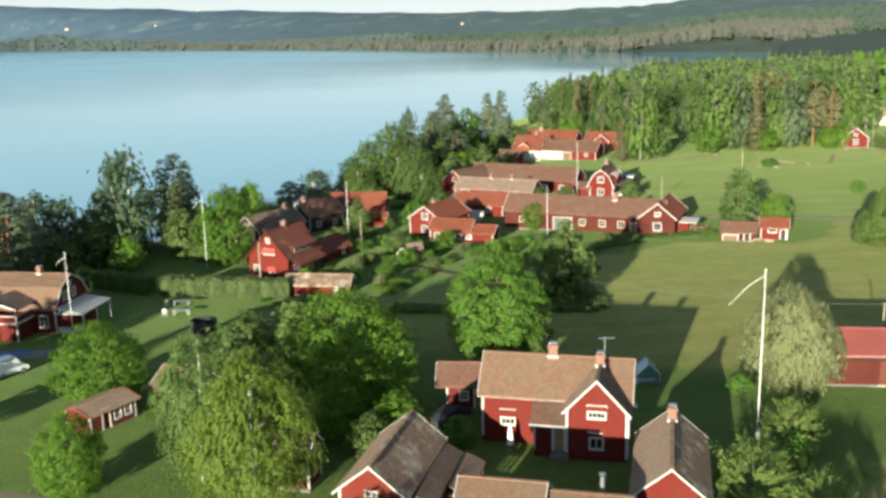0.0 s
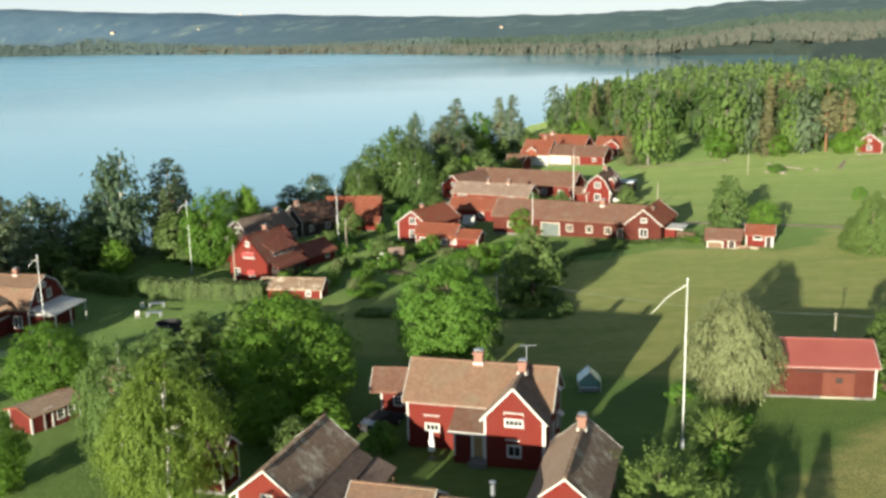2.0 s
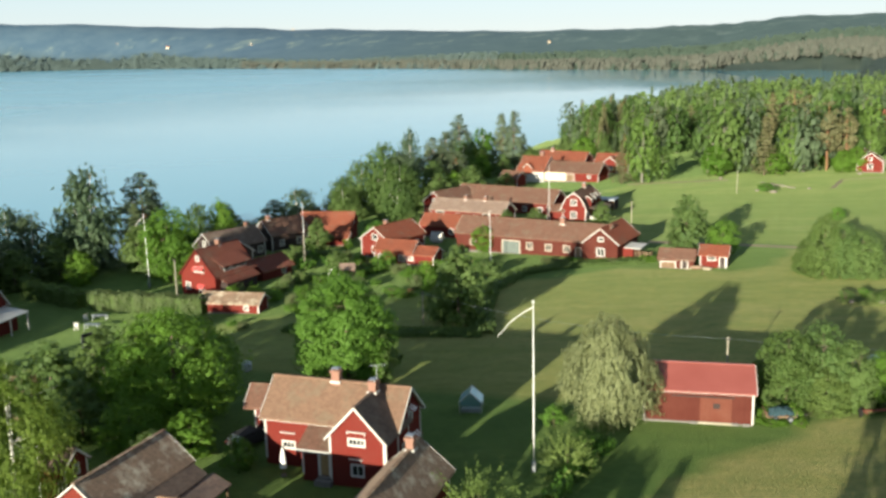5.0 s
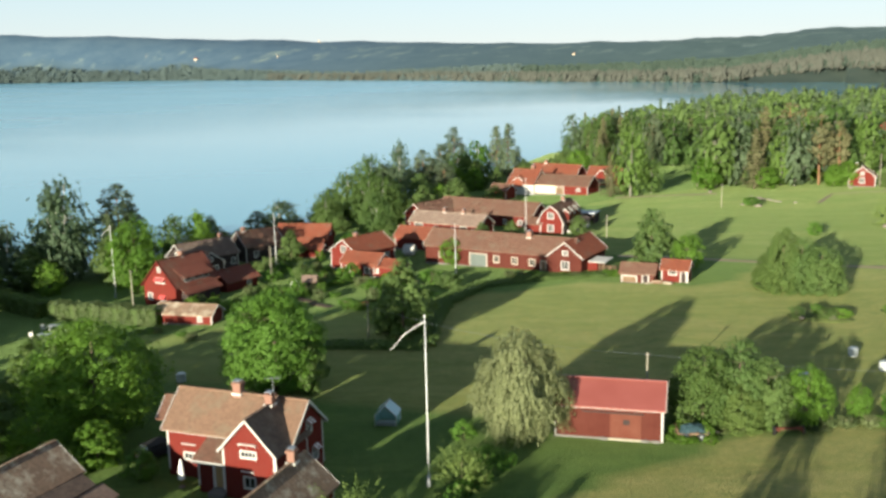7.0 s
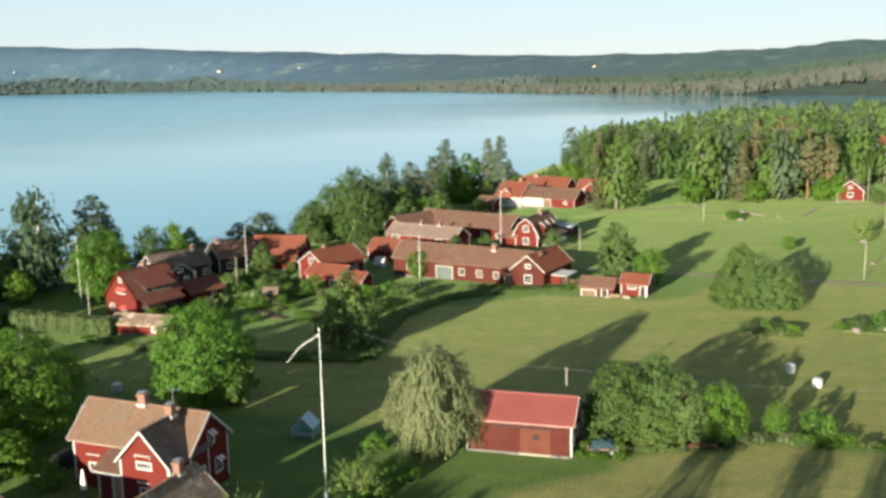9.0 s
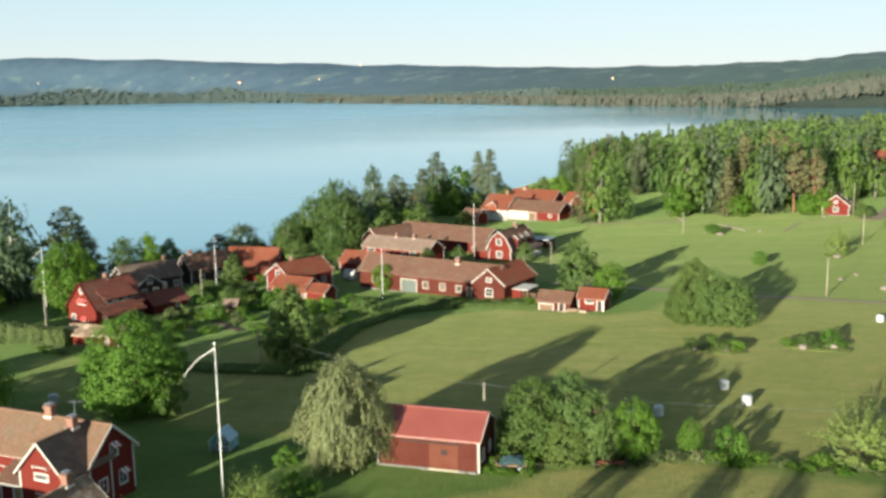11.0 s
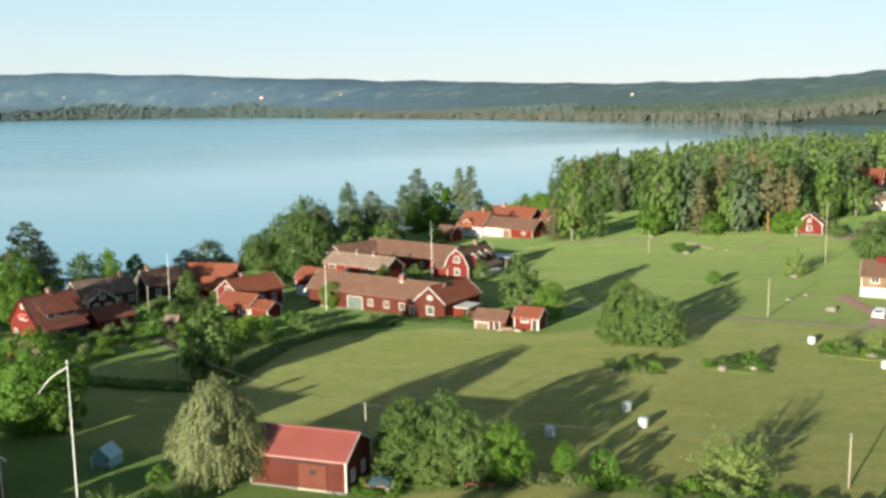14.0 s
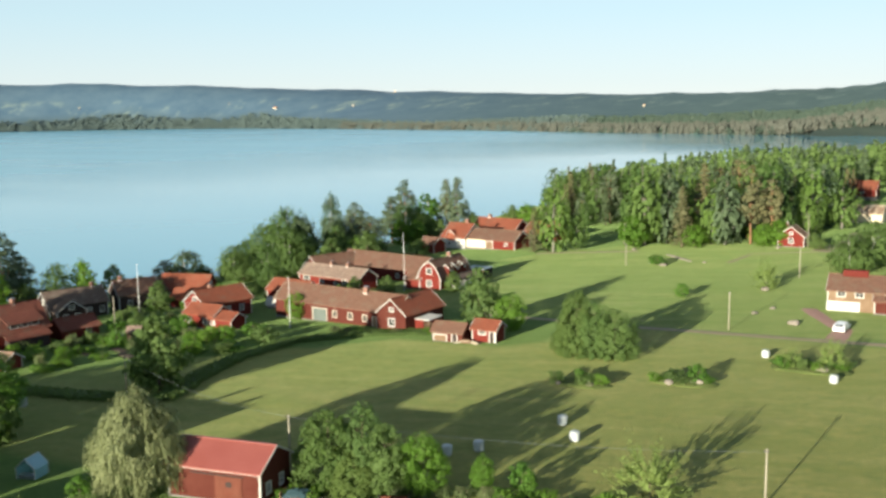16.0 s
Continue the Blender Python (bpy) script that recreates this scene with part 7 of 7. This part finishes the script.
# closed parasol before the house, bench beside it
e = thing("parasol", "closed white garden parasol on the lawn", "parasol", at(-12.2, 72.9), 0)
part("pole", tube([(0, 0, -0.2), (0, 0, 2.5)], [0.03, 0.03], 8), BROWN_WOOD, e)
part("canopy", tube([(0, 0, 0.75), (0, 0, 1.1), (0, 0, 1.7), (0, 0, 2.35), (0, 0, 2.5)], [0.30, 0.26, 0.20, 0.10, 0.03], 8), CLOTH_WHITE, e)
part("base", tube([(0, 0, -0.05), (0, 0, 0.12)], [0.28, 0.24], 12), STONE, e)

# small gabled tent greenhouse on the lawn
e = thing("greenhouse", "small pale blue tent greenhouse", "greenhouse", at(-1.7, 91.8), 12)
part("roof_sheet", (lambda: ([(-1.1, -1.0, 1.1), (0, -1.0, 2.1), (1.15, -1.0, 1.1), (-1.1, 1.2, 1.1), (0, 1.2, 2.1), (1.15, 1.2, 1.1)], [(0, 1, 4, 3), (1, 2, 5, 4)]))(), GLASS_PALE, e)
part("side_sheet", ([(-1.0, -0.95, 0), (-1.0, 1.15, 0), (-1.0, 1.15, 1.15), (-1.0, -0.95, 1.15)], [(0, 1, 2, 3)]), GLASS_PALE, e)
part("side_sheet", ([(1.0, -0.95, 0), (1.0, 1.15, 0), (1.0, 1.15, 1.15), (1.0, -0.95, 1.15)], [(0, 1, 2, 3)]), GLASS_PALE, e)
part("back_sheet", ([(-1.0, 1.16, 0), (1.0, 1.16, 0), (1.0, 1.16, 1.1), (0, 1.16, 2.0), (-1.0, 1.16, 1.1)], [(0, 1, 2, 3, 4)]), GLASS_PALE, e)
bm = bmesh.new()
for y in (-1.0, 1.2):
    for a, b in (((-1.05, y, -0.1), (-1.05, y, 1.15)), ((1.05, y, -0.1), (1.05, y, 1.15)), ((-1.1, y, 1.12), (0, y, 2.12)), ((1.1, y, 1.12), (0, y, 2.12))):
        beam(bm, a, b, 0.06, 0.06)
beam(bm, (0, -1.0, 2.12), (0, 1.2, 2.12), 0.06, 0.06)
part("frame", bm, WHITE, e)
part("bench", boxes((-0.9, -0.9, 0.05, 0.9, -0.2, 0.45), bevel=0.02), METAL, e)

# old trailer under a sheet beside the barn
e = thing("trailer", "overgrown farm trailer under a blue sheet", "trailer", at(26.9, 96.4), 14)
part("bed", boxes((-1.5, -0.8, 0.45, 1.3, 0.8, 0.62), (-1.5, -0.8, 0.62, -1.42, 0.8, 1.0), (1.22, -0.8, 0.62, 1.3, 0.8, 1.0)), BROWN_WOOD, e)
bm = bmesh.new()
bmesh.ops.create_grid(bm, x_segments=14, y_segments=10, size=1.0)
for v in bm.verts:
    x, y = v.co.x, v.co.y
    v.co = Vector((x * 1.35 + 0.1, y * 0.95, 0.6 + 0.6 * max(0, 1 - x * x * 0.8) * max(0, 1 - 0.75 * y * y) + 0.22 * noise.noise(Vector((x * 3, y * 3, 1)))))
part("sheet", bm, TARP, e, "crumpled blue-grey sheet")
for sx in (-0.7, 0.7):
    for sy in (-0.85, 0.85):
        wh = part("wheel", tube([(sx, sy - 0.09, 0.32), (sx, sy + 0.09, 0.32)], [0.34, 0.34], 14), RUBBER, e)
        part("rim", tube([(sx, sy - 0.1, 0.32), (sx, sy + 0.1, 0.32)], [0.18, 0.18], 12), METAL, wh)
part("drawbar", boxes((1.3, -0.05, 0.45, 2.4, 0.05, 0.55)), IRON, e)
for x, y, hh in ((25.4, 96.0, 1.4), (28.3, 96.6, 1.5), (27.0, 95.0, 0.7), (26.0, 97.6, 1.5), (28.0, 97.8, 1.6), (24.9, 94.9, 0.7), (26.2, 94.6, 0.8), (28.6, 95.2, 0.9)):
    tree("bush_c", x, y, hh, 1.6)
# rusty red implement among the bushes
e = thing("farm_rake", "rusty red farm implement in the hedge", "farm implement", at(35.2, 99.4), 20)
bm = boxes((-1.3, -0.1, 0.55, 1.3, 0.1, 0.7), (-1.1, -0.6, 0.5, -0.95, 0.6, 0.62), (0.95, -0.6, 0.5, 1.1, 0.6, 0.62), bevel=0.01)
part("frame", bm, TILE_RED, e, "rust-red frame")
for i in range(9):
    part("tine", tube([(-1.2 + i * 0.3, 0.1, 0.6), (-1.2 + i * 0.3, 0.5, 0.55), (-1.2 + i * 0.3, 0.6, 0.0)], [0.03, 0.03, 0.02], 5), IRON, e)
for sx in (-1.35, 1.35):
    part("wheel", tube([(sx - 0.05, 0, 0.45), (sx + 0.05, 0, 0.45)], [0.45, 0.45], 16), IRON, e)


def car(x, y, turn, label, paint, L=4.4, W=1.8, H=1.5, van=False):
    """A parked car: shaped body, glasshouse, wheels and lights."""
    e = thing("car", label, "car", at(x, y), turn)
    prof = [(-L / 2, 0.35), (-L / 2, 0.85), (-L / 2 + 0.15, 0.95), (-L * 0.46 if van else -L * 0.34, H if van else H * 0.92), (L * 0.12, H), (L * 0.24 if not van else L * 0.32, 0.98), (L / 2 - 0.12, 0.82), (L / 2, 0.6), (L / 2, 0.35)]
    n, verts, faces = len(prof), [], []
    for s in (-1, 1):
        for px, pz in prof:
            verts.append((px, s * W / 2 * (1.0 if pz < 1.0 else 0.84), pz))
    faces += [tuple(range(n))[::-1], tuple(range(n, 2 * n))]
    faces += [(i, (i + 1) % n, n + (i + 1) % n, n + i) for i in range(n)]
    part("body", (verts, faces), paint, e)
    for s in (-1, 1):
        y0 = s * (W / 2 * 0.93 + 0.01)
        part("side_window", ([(-L * 0.33, y0, 1.0), (L * 0.18, y0, 1.0), (L * 0.10, s * (W / 2 * 0.84 + 0.02), H - 0.1), (-L * 0.30, s * (W / 2 * 0.84 + 0.02), H - 0.14)], [(0, 1, 2, 3)]), GLASS, e)
        part("headlight", boxes((L / 2 - 0.1, s * W * 0.36 - 0.17, 0.6, L / 2 + 0.015, s * W * 0.36 + 0.17, 0.76)), GLASS_PALE, e)
        part("tail_light", boxes((-L / 2 - 0.015, s * W * 0.42 - 0.09, 0.62, -L / 2 + 0.05, s * W * 0.42 + 0.09, 0.86)), SHEET_RED, e)
        for wx in (-L * 0.31, L * 0.31):
            wh = part("wheel", tube([(wx, s * (W / 2 - 0.12), 0.31), (wx, s * (W / 2 + 0.03), 0.31)], [0.32, 0.32], 16), RUBBER, e)
            part("rim", tube([(wx, s * (W / 2 - 0.1), 0.31), (wx, s * (W / 2 + 0.04), 0.31)], [0.19, 0.19], 12), METAL, wh)
    part("windscreen", ([(L * 0.235, -W * 0.38, 1.02), (L * 0.235, W * 0.38, 1.02), (L * 0.135, W * 0.35, H - 0.05), (L * 0.135, -W * 0.35, H - 0.05)], [(0, 1, 2, 3)]), GLASS, e)
    part("rear_window", ([(-L / 2 + 0.2, -W * 0.38, 1.03), (-L / 2 + 0.2, W * 0.38, 1.03), (-L * 0.355, W * 0.35, H * 0.9), (-L * 0.355, -W * 0.35, H * 0.9)], [(0, 1, 2, 3)]), GLASS, e)
    return e


car(67.9, 191.2, 80, "white car parked on the paved drive", CAR_WHITE)
car(-71.0, 87.6, 68, "small white van parked on the grass", CAR_WHITE, 3.9, 1.7, 2.1, True)
car(-18.6, 78.6, 70, "dark car half hidden beside the house", RUBBER)

# trampoline with black netting
e = thing("trampoline", "black netted garden trampoline", "trampoline", at(-55.0, 103.0), 0)
part("mat", tube([(0, 0, 0.72), (0, 0, 0.76)], [1.5, 1.5], 24), NET_BLACK, e)
verts = [(math.cos(a) * 1.6, math.sin(a) * 1.6, z) for z in (0.75, 2.2) for a in [2 * math.pi * i / 24 for i in range(24)]]
part("net", (verts, [(i, (i + 1) % 24, 24 + (i + 1) % 24, 24 + i) for i in range(24)]), NET_BLACK, e, "upright black safety net")
for i in range(6):
    a = 2 * math.pi * i / 6
    part("leg", tube([(math.cos(a) * 1.65, math.sin(a) * 1.65, -0.1), (math.cos(a) * 1.65, math.sin(a) * 1.65, 2.3)], [0.035, 0.035], 6), METAL, e)

# garden seats and tables
def garden_chair(x, y, turn):
    e = thing("garden_chair", "white painted garden chair on the lawn", "chair", at(x, y), turn, "garden chairs")
    part("seat", boxes((-0.28, -0.27, 0.40, 0.28, 0.27, 0.45), bevel=0.01), WHITE, e)
    part("backrest", boxes((-0.28, 0.24, 0.45, 0.28, 0.29, 1.0), bevel=0.01), WHITE, e)
    for sx in (-0.24, 0.24):
        for sy in (-0.23, 0.23):
            part("leg", boxes((sx - 0.03, sy - 0.03, -0.1, sx + 0.03, sy + 0.03, 0.40)), WHITE, e)


def garden_table(x, y, turn, label, mat):
    e = thing("garden_table", label, "table", at(x, y), turn)
    part("tabletop", boxes((-1.1, -0.5, 0.70, 1.1, 0.5, 0.75), bevel=0.01), mat, e)
    for sx in (-0.95, 0.95):
        for sy in (-0.4, 0.4):
            part("leg", boxes((sx - 0.04, sy - 0.04, -0.1, sx + 0.04, sy + 0.04, 0.70)), mat, e)


garden_table(-66.2, 118.0, 20, "pale grey garden table by the hedge", METAL)
garden_table(-63.5, 113.0, 10, "grey-green garden table on the lawn", METAL)
for x, y, t in ((-65.6, 112.2, 30), (-67.8, 117.0, 60)):
    garden_chair(x, y, t)

# garden arch and beds in the kitchen gardens
e = thing("garden_arch", "white garden arch with climbing plants", "garden arch", at(-41.6, 145.0), 15)
part("hoop", tube([(-0.8, 0, -0.2), (-0.8, 0, 1.4), (-0.5, 0, 2.0), (0, 0, 2.2), (0.5, 0, 2.0), (0.8, 0, 1.4), (0.8, 0, -0.2)], [0.06] * 7, 6), WHITE, e)
part("hoop", tube([(-0.8, 0.6, -0.2), (-0.8, 0.6, 1.4), (-0.5, 0.6, 2.0), (0, 0.6, 2.2), (0.5, 0.6, 2.0), (0.8, 0.6, 1.4), (0.8, 0.6, -0.2)], [0.06] * 7, 6), WHITE, e)
# dark garden hut behind the arch
e = thing("garden_hut", "small dark brown garden hut with pitched roof", "hut", at(-40.2, 147.6), 20)
part("wall", boxes((-1.1, -1.0, -0.4, 1.1, 1.0, 1.9)), BROWN_WOOD, e)
part("roof", ([(-1.3, -1.25, 1.8), (1.3, -1.25, 1.8), (1.3, 0, 2.7), (-1.3, 0, 2.7), (-1.3, 1.25, 1.8), (1.3, 1.25, 1.8), (-1.3, -1.25, 1.9), (1.3, -1.25, 1.9), (1.3, 0, 2.8), (-1.3, 0, 2.8), (-1.3, 1.25, 1.9), (1.3, 1.25, 1.9)],
              [(3, 2, 1, 0), (4, 5, 2, 3), (6, 7, 8, 9), (9, 8, 11, 10), (0, 1, 7, 6), (5, 4, 10, 11), (0, 6, 9, 3), (3, 9, 10, 4), (1, 2, 8, 7), (2, 5, 11, 8)]), TILE_UMBER, e)
part("gable", ([(-1.05, -0.95, 1.8), (-1.05, 0.95, 1.8), (-1.05, 0, 2.62), (1.05, -0.95, 1.8), (1.05, 0.95, 1.8), (1.05, 0, 2.62)], [(0, 2, 1), (3, 4, 5), (0, 3, 5, 2), (1, 2, 5, 4), (0, 1, 4, 3)]), BROWN_WOOD, e)
part("door", boxes((-0.4, -1.05, 0.0, 0.4, -1.0, 1.7)), BLACK_WOOD, e)
# pale awning over the terrace of the lakeside house
e = thing("awning", "pale canvas awning on posts over a terrace", "awning", at(-59.6, 181.8), 12)
part("canvas", boxes((-1.9, -1.2, 2.1, 1.9, 1.2, 2.18), bevel=0.03), PLASTER, e)
for x in (-1.8, 1.8):
    for y in (-1.1, 1.1):
        part("post", boxes((x - 0.05, y - 0.05, -0.4, x + 0.05, y + 0.05, 2.1)), BROWN_WOOD, e)
for i, (x, y, t) in enumerate(((-33, 138, -20), (-37.5, 141, -20), (-29, 141, -20), (-42, 137.5, -15))):
    e = thing("garden_bed", "dark earth vegetable bed in the kitchen garden", "garden bed", at(x, y), t, "vegetable beds")
    part("soil", boxes((-2.2, -0.7, -0.3, 2.2, 0.7, 0.14), bevel=0.08), SOIL, e)
e = thing("water_barrel", "rust-coloured metal water barrel in garden", "barrel", at(-25.2, 137.0), 0)
part("barrel_body", tube([(0, 0, -0.05), (0, 0, 0.5), (0, 0, 1.1)], [0.45, 0.55, 0.45], 14), TILE_RED, e)

# cables over the field, from pole to pole
for (xa, ya, za), (xb, yb, zb), sag in (((21.74, 102.7, 5.7), (65.7, 113.0, 4.9), 0.9), ((21.74, 102.7, 5.7), (-17.5, 121.5, 4.4), 1.1)):
    e = thing("power_cable", "thin power cable sagging over the field", "cable", (0, 0, 0), 0, "power cables")
    a, b = Vector((xa, ya, gz(xa, ya) + za)), Vector((xb, yb, gz(xb, yb) + zb))
    pts = [tuple(a.lerp(b, i / 16) + Vector((0, 0, -4 * sag * (i / 16) * (1 - i / 16)))) for i in range(17)]
    part("cable", tube(pts, [0.011] * 17, 5), METAL, e)

# houses and pale clearings across the water
def far_house(x, y, L, H, mat, roof):
    e = thing("house", "tiny distant house on the far ridge", "house", at(x, y), (x * 13) % 40 - 20, "distant houses")
    part("wall", boxes((-L / 2, -L / 3, -4, L / 2, L / 3, H)), mat, e)
    part("roof", ([(-L / 2 - 0.5, -L / 3 - 0.6, H - 0.2), (L / 2 + 0.5, -L / 3 - 0.6, H - 0.2), (L / 2 + 0.5, 0, H + L * 0.3), (-L / 2 - 0.5, 0, H + L * 0.3), (-L / 2 - 0.5, L / 3 + 0.6, H - 0.2), (L / 2 + 0.5, L / 3 + 0.6, H - 0.2)],
                  [(0, 1, 2, 3), (3, 2, 5, 4), (0, 3, 4), (1, 5, 2)]), roof, e)


for i, (x, y) in enumerate(FAR_CLEAR):
    far_house(x, y, 14 if i == 0 else 7, 4 if i == 0 else 2.5, CREAM, TILE_RED if i == 0 else TILE_GREY)

# blue sheet lying in the paved yard
e = thing("tarpaulin", "crumpled blue tarpaulin on the paved yard", "tarpaulin", at(-76.0, 94.8, 0.05), 15)
bm = bmesh.new()
bmesh.ops.create_grid(bm, x_segments=12, y_segments=8, size=1.0)
for v in bm.verts:
    v.co = Vector((v.co.x * 1.8, v.co.y * 0.9, 0.1 + 0.22 * max(0.0, noise.noise(v.co * 2.6) + 0.3)))
part("sheet", bm, BLUE_SHEET, e)
